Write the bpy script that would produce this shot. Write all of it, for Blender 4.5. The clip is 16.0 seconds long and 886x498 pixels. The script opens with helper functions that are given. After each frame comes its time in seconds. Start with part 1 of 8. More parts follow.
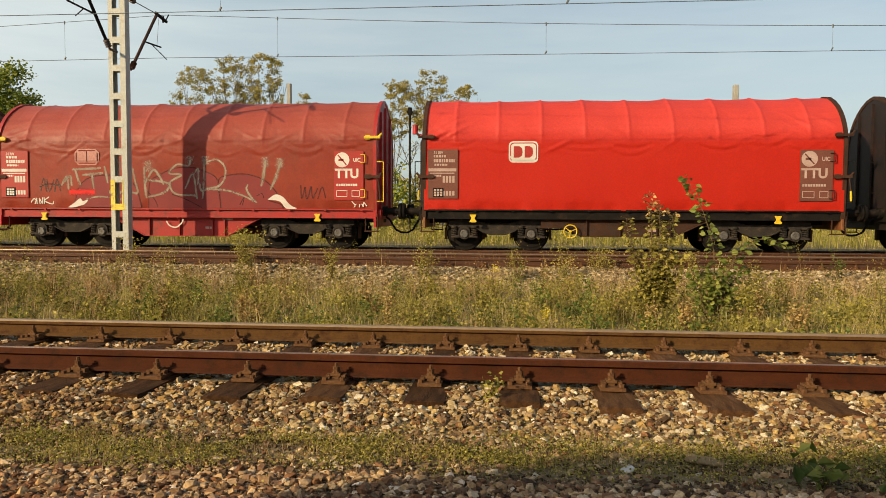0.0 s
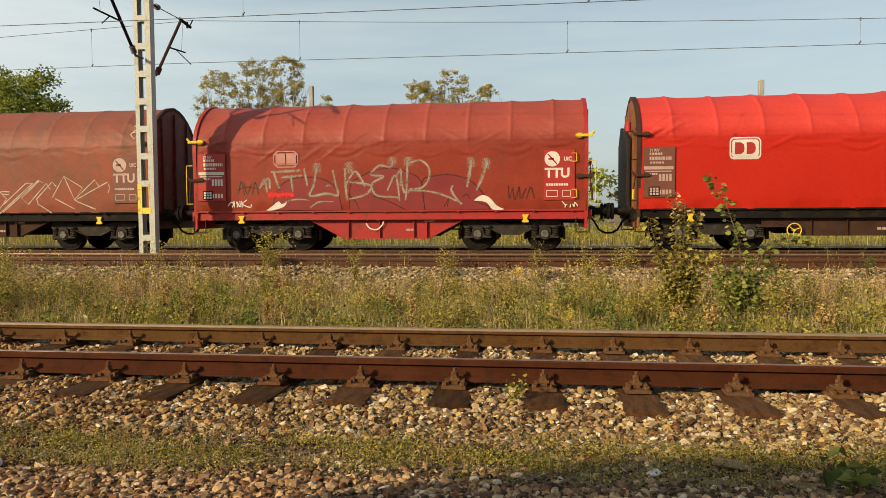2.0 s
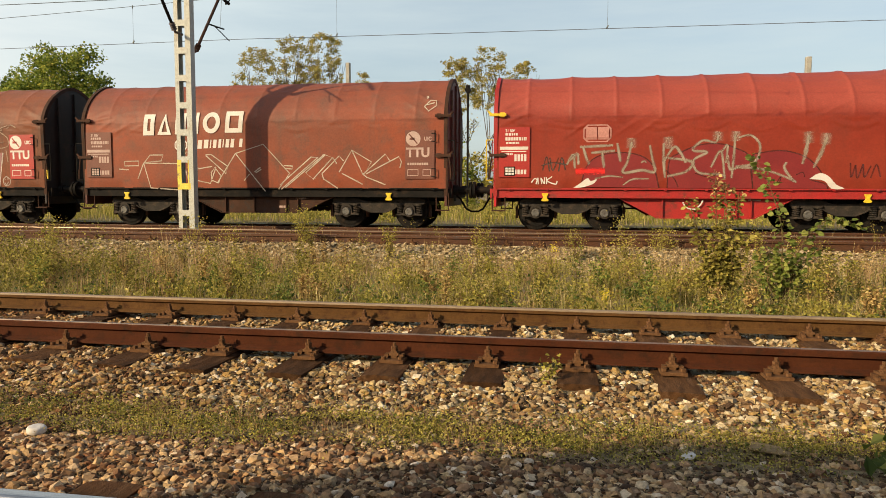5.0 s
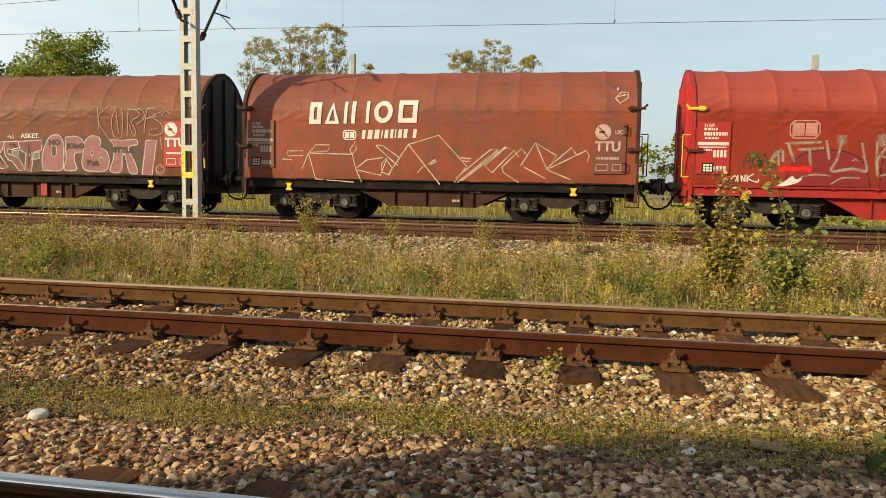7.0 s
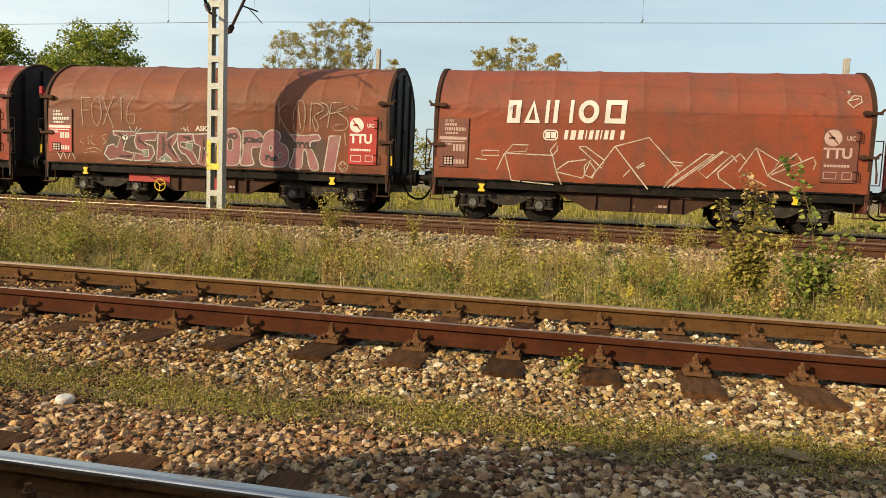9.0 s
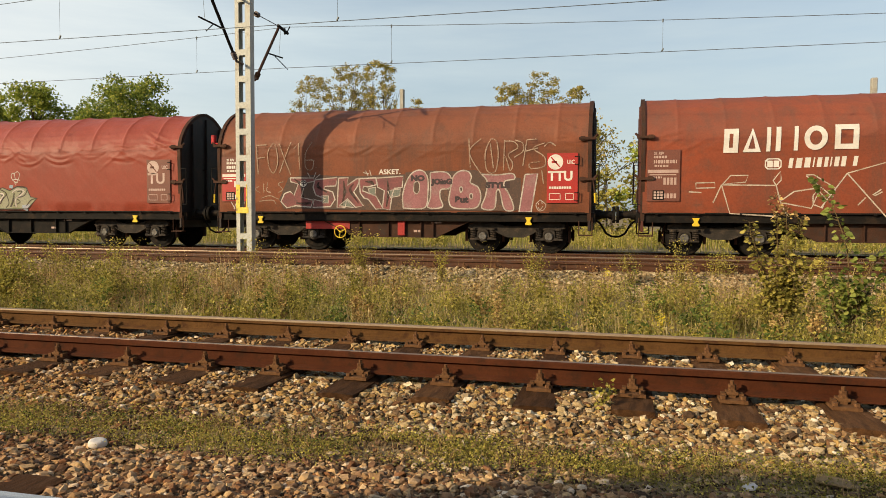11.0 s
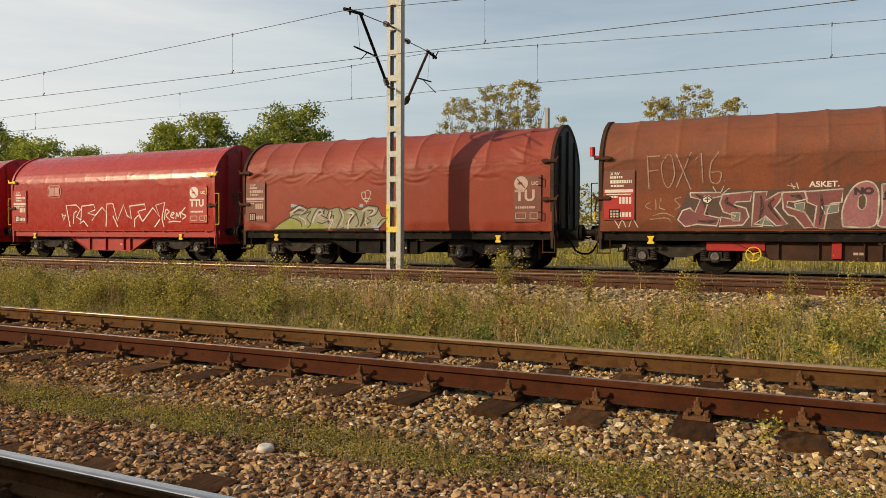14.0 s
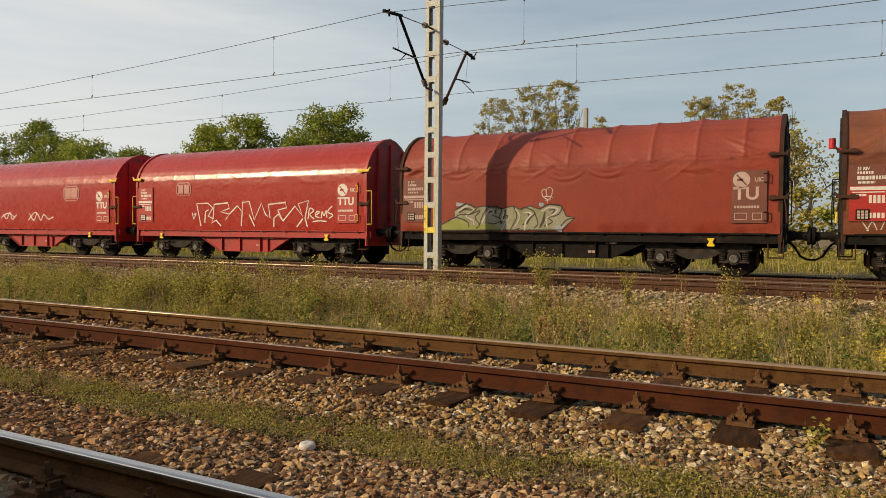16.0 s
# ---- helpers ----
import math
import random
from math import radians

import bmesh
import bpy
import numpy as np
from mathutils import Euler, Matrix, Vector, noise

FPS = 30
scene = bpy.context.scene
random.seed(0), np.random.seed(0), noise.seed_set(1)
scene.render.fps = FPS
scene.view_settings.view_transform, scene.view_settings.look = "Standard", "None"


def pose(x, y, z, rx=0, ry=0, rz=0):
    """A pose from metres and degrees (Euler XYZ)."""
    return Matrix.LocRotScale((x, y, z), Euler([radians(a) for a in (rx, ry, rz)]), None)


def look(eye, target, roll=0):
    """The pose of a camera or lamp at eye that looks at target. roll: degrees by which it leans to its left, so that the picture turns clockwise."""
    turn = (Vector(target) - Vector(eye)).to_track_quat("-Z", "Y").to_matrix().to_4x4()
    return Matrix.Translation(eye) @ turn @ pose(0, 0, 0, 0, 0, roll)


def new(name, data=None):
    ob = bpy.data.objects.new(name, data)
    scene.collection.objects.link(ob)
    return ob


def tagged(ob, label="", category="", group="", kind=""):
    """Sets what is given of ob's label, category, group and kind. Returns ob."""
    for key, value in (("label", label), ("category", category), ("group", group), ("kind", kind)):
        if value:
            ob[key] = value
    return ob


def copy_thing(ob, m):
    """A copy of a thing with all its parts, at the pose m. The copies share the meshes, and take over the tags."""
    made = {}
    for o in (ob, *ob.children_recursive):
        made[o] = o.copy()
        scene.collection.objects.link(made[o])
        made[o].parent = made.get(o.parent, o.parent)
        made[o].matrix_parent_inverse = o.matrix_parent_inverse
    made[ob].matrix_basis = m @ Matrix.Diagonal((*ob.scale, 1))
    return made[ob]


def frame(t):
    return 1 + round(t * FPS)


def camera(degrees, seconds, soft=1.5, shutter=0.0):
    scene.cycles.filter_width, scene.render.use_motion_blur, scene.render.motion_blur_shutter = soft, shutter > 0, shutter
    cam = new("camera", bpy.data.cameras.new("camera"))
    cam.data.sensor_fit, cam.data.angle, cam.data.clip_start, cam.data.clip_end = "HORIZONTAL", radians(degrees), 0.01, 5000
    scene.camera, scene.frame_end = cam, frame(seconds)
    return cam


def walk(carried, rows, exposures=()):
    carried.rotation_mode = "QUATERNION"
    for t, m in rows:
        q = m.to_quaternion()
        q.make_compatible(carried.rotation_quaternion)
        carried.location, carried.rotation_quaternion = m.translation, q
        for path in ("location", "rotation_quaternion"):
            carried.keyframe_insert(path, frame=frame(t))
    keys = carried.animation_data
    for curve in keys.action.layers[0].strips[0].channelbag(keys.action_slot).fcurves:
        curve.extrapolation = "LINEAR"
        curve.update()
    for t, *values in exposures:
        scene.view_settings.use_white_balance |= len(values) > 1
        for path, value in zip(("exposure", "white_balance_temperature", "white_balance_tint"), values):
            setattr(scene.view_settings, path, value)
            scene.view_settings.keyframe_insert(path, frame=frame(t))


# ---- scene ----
cam = camera(63.2, 16.0, soft=0.55)
PATH = [
    (0, (0.026, 0.006, 0.88), (-0.869, 9.953, 0.378), 0.26),
    (0.5, (0.032, -0.02, 0.897), (-0.819, 9.924, 0.265), -0.68),
    (1, (0.028, -0.011, 0.903), (-1.018, 9.915, 0.285), -0.30),
    (1.5, (0.023, -0.009, 0.902), (-1.186, 9.904, 0.381), -0.16),
    (2, (0.025, -0.008, 0.905), (-1.183, 9.906, 0.398), -0.34),
    (2.5, (0.02, -0.011, 0.894), (-0.999, 9.907, 0.116), -0.41),
    (3, (0.013, 0.006, 0.901), (-1.824, 9.806, 0.136), -0.38),
    (3.5, (0.021, 0.006, 0.901), (-1.711, 9.829, 0.177), 0.06),
    (4, (0.022, 0.012, 0.899), (-1.655, 9.839, 0.114), -0.05),
    (6.5, (0.024, 0.02, 0.9), (-1.674, 9.839, 0.064), 0.86),
    (7, (0.015, 0.02, 0.892), (-1.697, 9.831, -0.011), 1.07),
    (7.5, (0.02, 0.019, 0.898), (-1.744, 9.822, 0.002), 1.22),
    (8, (0.026, 0.025, 0.881), (-1.714, 9.843, 0.12), 1.30),
    (8.5, (0.025, 0.02, 0.892), (-1.773, 9.825, 0.088), 1.78),
    (9, (-0.005, 0.012, 0.896), (-1.986, 9.767, -0.06), 2.37),
    (9.5, (0.016, 0.015, 0.892), (-1.994, 9.769, -0.017), 1.02),
    (11.8, (0.024, 0.029, 0.876), (-2.447, 9.713, 0.543), 0.36),
    (12, (0.024, 0.037, 0.88), (-2.42, 9.728, 0.537), 0.38),
    (12.5, (0.018, 0.019, 0.886), (-2.775, 9.616, 0.547), 0.29),
    (13, (-0.006, 0.009, 0.884), (-3.103, 9.509, 0.475), 0.50),
    (13.5, (-0.025, -0.003, 0.888), (-4.063, 9.141, 0.585), 0.07),
    (14, (-0.012, -0.013, 0.89), (-4.276, 9.029, 0.672), 0.19),
    (14.5, (-0.009, -0.032, 0.894), (-4.313, 8.993, 0.724), 0.72),
    (15, (-0.02, -0.026, 0.887), (-4.521, 8.902, 0.691), 0.25),
    (15.5, (-0.026, -0.038, 0.886), (-4.631, 8.836, 0.664), 0.20),
    (16, (-0.03, -0.036, 0.894), (-4.744, 8.78, 0.682), 0.49),
]
walk(cam, [(t, look(eye, target, roll)) for t, eye, target, roll in PATH], exposures=((0, 0.16, 6620, 6), (2, 0.15, 6600, 6), (4, 0.24, 6580, 7), (6.5, 0.31, 6400, 5), (9.5, 0.37, 6320, 4), (12, 0.09, 6540, 9), (13.5, 0.0, 6500, 9), (16, -0.12, 6480, 9)))

# ---------------------------------------------------------------- light
SUN_WAY = Vector((1.0, 1.0, -0.60))
scene.view_settings.exposure = 0.0
sun = new("sun", bpy.data.lights.new("sun", "SUN"))
sun.data.energy, sun.data.angle, sun.data.color = 5.0, radians(0.6), (1.0, 0.77, 0.48)
sun.matrix_world = look((-40, -50, 20), Vector((-40, -50, 20)) + SUN_WAY)

world = bpy.data.worlds.new("world")
scene.world = world
world.use_nodes = True
wn, wl = world.node_tree.nodes, world.node_tree.links
sky = wn.new("ShaderNodeTexSky")
sky.sky_type, sky.sun_disc = "NISHITA", False
sky.sun_elevation, sky.sun_rotation = radians(23), math.atan2(-1.0, -1.0)
sky.air_density, sky.dust_density, sky.ozone_density = 1.0, 3.0, 1.6
bg = wn["Background"]
# thin streaks of high cloud
geo = wn.new("ShaderNodeTexCoord")
mapping = wn.new("ShaderNodeMapping")
mapping.inputs["Scale"].default_value = (1.2, 1.2, 9.0)
mapping.inputs["Rotation"].default_value = (radians(8), radians(6), 0)
cloud = wn.new("ShaderNodeTexNoise")
cloud.inputs["Scale"].default_value, cloud.inputs["Detail"].default_value = 2.2, 7
cloud.inputs["Roughness"].default_value = 0.6
ramp = wn.new("ShaderNodeValToRGB")
ramp.color_ramp.elements[0].color = (0.42, 0.42, 0.42, 1)
ramp.color_ramp.elements[0].position, ramp.color_ramp.elements[1].position = 0.30, 0.78
ramp.color_ramp.elements[1].color = (0.74, 0.74, 0.74, 1)
mixc = wn.new("ShaderNodeMix")
mixc.data_type = "RGBA"
wl.new(geo.outputs["Generated"], mapping.inputs["Vector"])
wl.new(mapping.outputs["Vector"], cloud.inputs["Vector"])
wl.new(cloud.outputs["Fac"], ramp.inputs["Fac"])
up = wn.new("ShaderNodeSeparateXYZ")
wl.new(geo.outputs["Generated"], up.inputs["Vector"])
haze = wn.new("ShaderNodeMapRange")
haze.interpolation_type = "SMOOTHSTEP"
haze.inputs["From Min"].default_value, haze.inputs["From Max"].default_value = 0.24, 0.60
haze.inputs["To Min"].default_value, haze.inputs["To Max"].default_value = 1.0, 0.15
wl.new(up.outputs["Z"], haze.inputs["Value"])
thick = wn.new("ShaderNodeMath")
thick.operation = "MULTIPLY"
wl.new(ramp.outputs["Color"], thick.inputs[0])
wl.new(haze.outputs["Result"], thick.inputs[1])
# towards the sun's side the haze turns white and hides the blue
side = wn.new("ShaderNodeVectorMath")
side.operation = "DOT_PRODUCT"
side.inputs[1].default_value = (-0.92, -0.39, 0)
wl.new(geo.outputs["Generated"], side.inputs[0])
white = wn.new("ShaderNodeMapRange")
white.interpolation_type = "SMOOTHSTEP"
white.inputs["From Min"].default_value, white.inputs["From Max"].default_value = -0.10, 0.55
wl.new(side.outputs["Value"], white.inputs["Value"])
tint = wn.new("ShaderNodeMix")
tint.data_type = "RGBA"
tint.inputs["A"].default_value, tint.inputs["B"].default_value = (4.85, 5.35, 5.4, 1), (5.0, 4.98, 4.8, 1)
wl.new(white.outputs["Result"], tint.inputs["Factor"])
wl.new(tint.outputs["Result"], mixc.inputs["B"])
veil = wn.new("ShaderNodeMath")
veil.operation = "MULTIPLY_ADD"
veil.use_clamp = True
wl.new(white.outputs["Result"], veil.inputs[0])
veil.inputs[1].default_value = 0.30
wl.new(thick.outputs["Value"], veil.inputs[2])
wl.new(veil.outputs["Value"], mixc.inputs["Factor"])
wl.new(sky.outputs["Color"], mixc.inputs["A"])
# the haze is brighter towards the sun's side
glow = wn.new("ShaderNodeMapRange")
glow.interpolation_type = "SMOOTHSTEP"
glow.inputs["From Min"].default_value, glow.inputs["From Max"].default_value = -0.35, 0.75
glow.inputs["To Min"].default_value, glow.inputs["To Max"].default_value = 1.0, 1.42
wl.new(side.outputs["Value"], glow.inputs["Value"])
lit = wn.new("ShaderNodeVectorMath")
lit.operation = "SCALE"
wl.new(mixc.outputs["Result"], lit.inputs[0])
wl.new(glow.outputs["Result"], lit.inputs["Scale"])
wl.new(lit.outputs["Vector"], bg.inputs["Color"])
bg.inputs["Strength"].default_value = 0.125

# ---------------------------------------------------------------- materials


def ramp_of(nt, stops):
    r = nt.nodes.new("ShaderNodeValToRGB")
    e = r.color_ramp.elements
    while len(e) < len(stops):
        e.new(0.5)
    for k, (p, c) in enumerate(stops):
        e[k].position, e[k].color = p, (*c, 1)
    return r


def noise_node(nt, coord, scale, detail=4, stretch=(1, 1, 1), rough=0.6):
    m = nt.nodes.new("ShaderNodeMapping")
    m.inputs["Scale"].default_value = stretch
    n = nt.nodes.new("ShaderNodeTexNoise")
    n.inputs["Scale"].default_value, n.inputs["Detail"].default_value, n.inputs["Roughness"].default_value = scale, detail, rough
    nt.links.new(coord, m.inputs["Vector"])
    nt.links.new(m.outputs["Vector"], n.inputs["Vector"])
    return n.outputs["Fac"]


def mixed(nt, fac, a, b, blend="MIX"):
    m = nt.nodes.new("ShaderNodeMix")
    m.data_type, m.blend_type = "RGBA", blend
    for socket, v in ((m.inputs["Factor"], fac), (m.inputs["A"], a), (m.inputs["B"], b)):
        if isinstance(v, (tuple, list)):
            socket.default_value = (*v, 1)
        elif isinstance(v, (int, float)):
            socket.default_value = v
        else:
            nt.links.new(v, socket)
    return m.outputs["Result"]


def surface(name, c1, c2, scale=2.0, fine=40.0, rough=0.8, metal=0.0, bump=0.3, depth=0.01, stretch=(1, 1, 1), c3=None, spot=3.0, per="", gain=0.35):
    """c1 to c2 in large patches, c3 in spots, fine grain over all. per: 'object' or 'island' varies the tone of the pieces."""
    m = bpy.data.materials.new(name)
    m.use_nodes = True
    nt = m.node_tree
    b = nt.nodes["Principled BSDF"]
    co = nt.nodes.new("ShaderNodeTexCoord").outputs["Object"]
    big = noise_node(nt, co, scale, 4, stretch)
    r = ramp_of(nt, ((0.32, c1), (0.68, c2)))
    nt.links.new(big, r.inputs["Fac"])
    col = r.outputs["Color"]
    if c3:
        s = noise_node(nt, co, spot, 6, stretch, 0.7)
        rs = ramp_of(nt, ((0.52, (0, 0, 0)), (0.66, (1, 1, 1))))
        nt.links.new(s, rs.inputs["Fac"])
        col = mixed(nt, rs.outputs["Color"], col, c3)
    small = noise_node(nt, co, fine, 5, stretch, 0.7)
    rg = ramp_of(nt, ((0.25, (1 - gain,) * 3), (0.75, (1 + gain * 0.6,) * 3)))
    nt.links.new(small, rg.inputs["Fac"])
    col = mixed(nt, 1.0, col, rg.outputs["Color"], "MULTIPLY")
    if per:
        out = nt.nodes.new("ShaderNodeObjectInfo").outputs["Random"] if per == "object" else nt.nodes.new("ShaderNodeNewGeometry").outputs["Random Per Island"]
        rp = ramp_of(nt, ((0.0, (0.62, 0.60, 0.58)), (1.0, (1.3, 1.3, 1.3))))
        nt.links.new(out, rp.inputs["Fac"])
        col = mixed(nt, 1.0, col, rp.outputs["Color"], "MULTIPLY")
    nt.links.new(col, b.inputs["Base Color"])
    b.inputs["Metallic"].default_value = metal
    b.inputs["Specular IOR Level"].default_value = 0.12 if rough > 0.7 else 0.35
    rr = nt.nodes.new("ShaderNodeMapRange")
    rr.inputs["To Min"].default_value, rr.inputs["To Max"].default_value = max(rough - 0.12, 0.02), min(rough + 0.12, 1)
    nt.links.new(small, rr.inputs["Value"])
    nt.links.new(rr.outputs["Result"], b.inputs["Roughness"])
    if bump:
        bn = nt.nodes.new("ShaderNodeBump")
        bn.inputs["Strength"].default_value, bn.inputs["Distance"].default_value = bump, depth
        nt.links.new(small, bn.inputs["Height"])
        nt.links.new(bn.outputs["Normal"], b.inputs["Normal"])
    return m


def pieces(name, stops, rough=0.9, gain=0.3, fine=60.0, bump=0.3, sheer=0.0, soiled=None):
    """Many small pieces in one mesh, each island of a tone of its own from the stops. soiled: brake dust browns the bed from the first x to the second."""
    m = bpy.data.materials.new(name)
    m.use_nodes = True
    nt = m.node_tree
    b = nt.nodes["Principled BSDF"]
    co = nt.nodes.new("ShaderNodeTexCoord").outputs["Object"]
    r = ramp_of(nt, stops)
    nt.links.new(nt.nodes.new("ShaderNodeNewGeometry").outputs["Random Per Island"], r.inputs["Fac"])
    small = noise_node(nt, co, fine, 3)
    rg = ramp_of(nt, ((0.3, (1 - gain,) * 3), (0.7, (1 + gain * 0.5,) * 3)))
    nt.links.new(small, rg.inputs["Fac"])
    col = mixed(nt, 1.0, r.outputs["Color"], rg.outputs["Color"], "MULTIPLY")
    if soiled:
        sep = nt.nodes.new("ShaderNodeSeparateXYZ")
        nt.links.new(co, sep.inputs["Vector"])
        wander = nt.nodes.new("ShaderNodeMath")
        wander.operation = "MULTIPLY_ADD"
        nt.links.new(noise_node(nt, co, 0.9, 4), wander.inputs[0])
        wander.inputs[1].default_value = 7.0
        nt.links.new(sep.outputs["X"], wander.inputs[2])
        dust = nt.nodes.new("ShaderNodeMapRange")
        dust.inputs["From Min"].default_value, dust.inputs["From Max"].default_value = soiled[0] + 3.5, soiled[1] + 3.5
        dust.inputs["To Min"].default_value, dust.inputs["To Max"].default_value = 0.85, 0.0
        nt.links.new(wander.outputs["Value"], dust.inputs["Value"])
        col = mixed(nt, dust.outputs["Result"], col, mixed(nt, 1.0, col, (0.88, 0.68, 0.55), "MULTIPLY"))
    nt.links.new(col, b.inputs["Base Color"])
    b.inputs["Roughness"].default_value = rough
    b.inputs["Specular IOR Level"].default_value = 0.25 if sheer else 0.10
    if sheer:
        t = nt.nodes.new("ShaderNodeBsdfTranslucent")
        nt.links.new(col, t.inputs["Color"])
        mx = nt.nodes.new("ShaderNodeMixShader")
        mx.inputs["Fac"].default_value = sheer
        nt.links.new(b.outputs["BSDF"], mx.inputs[1])
        nt.links.new(t.outputs["BSDF"], mx.inputs[2])
        nt.links.new(mx.outputs["Shader"], nt.nodes["Material Output"].inputs["Surface"])
    elif bump:
        bn = nt.nodes.new("ShaderNodeBump")
        bn.inputs["Strength"].default_value, bn.inputs["Distance"].default_value = bump, 0.006
        nt.links.new(small, bn.inputs["Height"])
        nt.links.new(bn.outputs["Normal"], b.inputs["Normal"])
    return m


def tarpaulin(name, base, faded, dirt, rough, streak=0.5, dirty=0.5, seed=0.0, sheen_fade=0.6, gloss=0.25, crumple=1.0):
    """Coated cloth: faded patches, vertical streaks of dirt, and a fine crumple."""
    m = bpy.data.materials.new(name)
    m.use_nodes = True
    nt = m.node_tree
    b = nt.nodes["Principled BSDF"]
    tc = nt.nodes.new("ShaderNodeTexCoord").outputs["Object"]
    shift = nt.nodes.new("ShaderNodeMapping")
    shift.inputs["Location"].default_value = (seed, seed * 0.7, 0)
    nt.links.new(tc, shift.inputs["Vector"])
    co = shift.outputs["Vector"]
    r = ramp_of(nt, ((0.35, base), (0.7, faded)))
    nt.links.new(noise_node(nt, co, 0.55, 5, (1, 1, 1.6)), r.inputs["Fac"])
    rs = ramp_of(nt, ((0.5, (0, 0, 0)), (0.78, (streak,) * 3)))
    nt.links.new(noise_node(nt, co, 2.6, 6, (1, 1, 0.10), 0.65), rs.inputs["Fac"])
    col = mixed(nt, rs.outputs["Color"], r.outputs["Color"], dirt)
    rd = ramp_of(nt, ((0.5, (0, 0, 0)), (0.72, (dirty,) * 3)))
    nt.links.new(noise_node(nt, co, 1.4, 8, (1, 1, 1.2), 0.75), rd.inputs["Fac"])
    col = mixed(nt, rd.outputs["Color"], col, dirt)
    # fading and the sky's sheen, painted paler into the rounded top by height
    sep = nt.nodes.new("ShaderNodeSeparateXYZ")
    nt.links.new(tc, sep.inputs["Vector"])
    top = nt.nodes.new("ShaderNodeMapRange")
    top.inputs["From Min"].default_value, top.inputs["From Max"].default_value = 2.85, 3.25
    top.inputs["To Max"].default_value = sheen_fade
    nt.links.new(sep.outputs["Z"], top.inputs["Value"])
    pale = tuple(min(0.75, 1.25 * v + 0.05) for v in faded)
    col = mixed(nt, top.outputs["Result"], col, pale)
    rg = ramp_of(nt, ((0.3, (0.86,) * 3), (0.7, (1.1,) * 3)))
    nt.links.new(noise_node(nt, co, 24, 5), rg.inputs["Fac"])
    col = mixed(nt, 1.0, col, rg.outputs["Color"], "MULTIPLY")
    nt.links.new(col, b.inputs["Base Color"])
    b.inputs["Specular IOR Level"].default_value = gloss
    rr = nt.nodes.new("ShaderNodeMapRange")
    rr.inputs["To Min"].default_value, rr.inputs["To Max"].default_value = rough - 0.1, rough + 0.15
    nt.links.new(noise_node(nt, co, 3, 4), rr.inputs["Value"])
    nt.links.new(rr.outputs["Result"], b.inputs["Roughness"])
    fold = nt.nodes.new("ShaderNodeBump")
    fold.inputs["Strength"].default_value, fold.inputs["Distance"].default_value = 0.8 * crumple, 0.05
    turn = nt.nodes.new("ShaderNodeMapping")
    turn.inputs["Rotation"].default_value = (0, 0.7, 0)
    nt.links.new(co, turn.inputs["Vector"])
    nt.links.new(noise_node(nt, turn.outputs["Vector"], 1.3, 3, (1, 1, 0.3), 0.5), fold.inputs["Height"])
    bn = nt.nodes.new("ShaderNodeBump")
    bn.inputs["Strength"].default_value, bn.inputs["Distance"].default_value = 0.5 * crumple, 0.022
    nt.links.new(noise_node(nt, co, 5, 5, (1, 1, 0.6)), bn.inputs["Height"])
    nt.links.new(fold.outputs["Normal"], bn.inputs["Normal"])
    nt.links.new(bn.outputs["Normal"], b.inputs["Normal"])
    return m


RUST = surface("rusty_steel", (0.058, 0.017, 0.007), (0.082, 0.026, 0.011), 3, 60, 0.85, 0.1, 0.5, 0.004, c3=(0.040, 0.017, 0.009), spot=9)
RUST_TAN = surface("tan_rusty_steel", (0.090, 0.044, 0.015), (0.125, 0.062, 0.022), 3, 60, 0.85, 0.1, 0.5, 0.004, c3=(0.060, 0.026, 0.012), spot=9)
RUST_CLIP = surface("crusted_fastening_rust", (0.10, 0.046, 0.020), (0.17, 0.088, 0.040), 12, 80, 0.9, 0.0, 0.6, 0.004, c3=(0.06, 0.025, 0.012), spot=14)
RUST_FAR = surface("weathered_rail_steel", (0.095, 0.040, 0.018), (0.075, 0.029, 0.013), 3, 60, 0.7, 0.2, 0.4, 0.004, c3=(0.07, 0.04, 0.03), spot=7)
RAIL_HEAD = surface("worn_rail_head", (0.19, 0.13, 0.085), (0.26, 0.19, 0.13), 6, 90, 0.34, 0.5, 0.10, 0.002, stretch=(0.15, 1, 1))
RAIL_GLINT = surface("partly_rusted_rail_head", (0.27, 0.20, 0.13), (0.21, 0.15, 0.10), 6, 90, 0.24, 0.8, 0.03, 0.001, stretch=(0.15, 1, 1))
# the glint is placed by hand: shiny metal at low x, dull beyond
nt = RAIL_GLINT.node_tree
sep = nt.nodes.new("ShaderNodeSeparateXYZ")
nt.links.new(nt.nodes.new("ShaderNodeTexCoord").outputs["Object"], sep.inputs["Vector"])
for socket, bright, dull in (("Roughness", 0.24, 0.62), ("Metallic", 0.9, 0.15)):
    worn = nt.nodes.new("ShaderNodeMapRange")
    worn.interpolation_type = "SMOOTHSTEP"
    worn.inputs["From Min"].default_value, worn.inputs["From Max"].default_value = -8.8, -6.0
    worn.inputs["To Min"].default_value, worn.inputs["To Max"].default_value = bright, dull
    nt.links.new(sep.outputs["X"], worn.inputs["Value"])
    nt.links.new(worn.outputs["Result"], nt.nodes["Principled BSDF"].inputs[socket])
RAIL_BRIGHT = surface("polished_rail_head", (0.46, 0.44, 0.42), (0.34, 0.31, 0.28), 6, 90, 0.16, 1.0, 0.03, 0.001, stretch=(0.1, 1, 1))
SLEEPER = surface("old_creosoted_oak", (0.055, 0.026, 0.011), (0.120, 0.056, 0.022), 5, 45, 0.9, 0, 0.8, 0.012, stretch=(6, 1, 6), c3=(0.15, 0.08, 0.04), spot=3, per="object", gain=0.5)
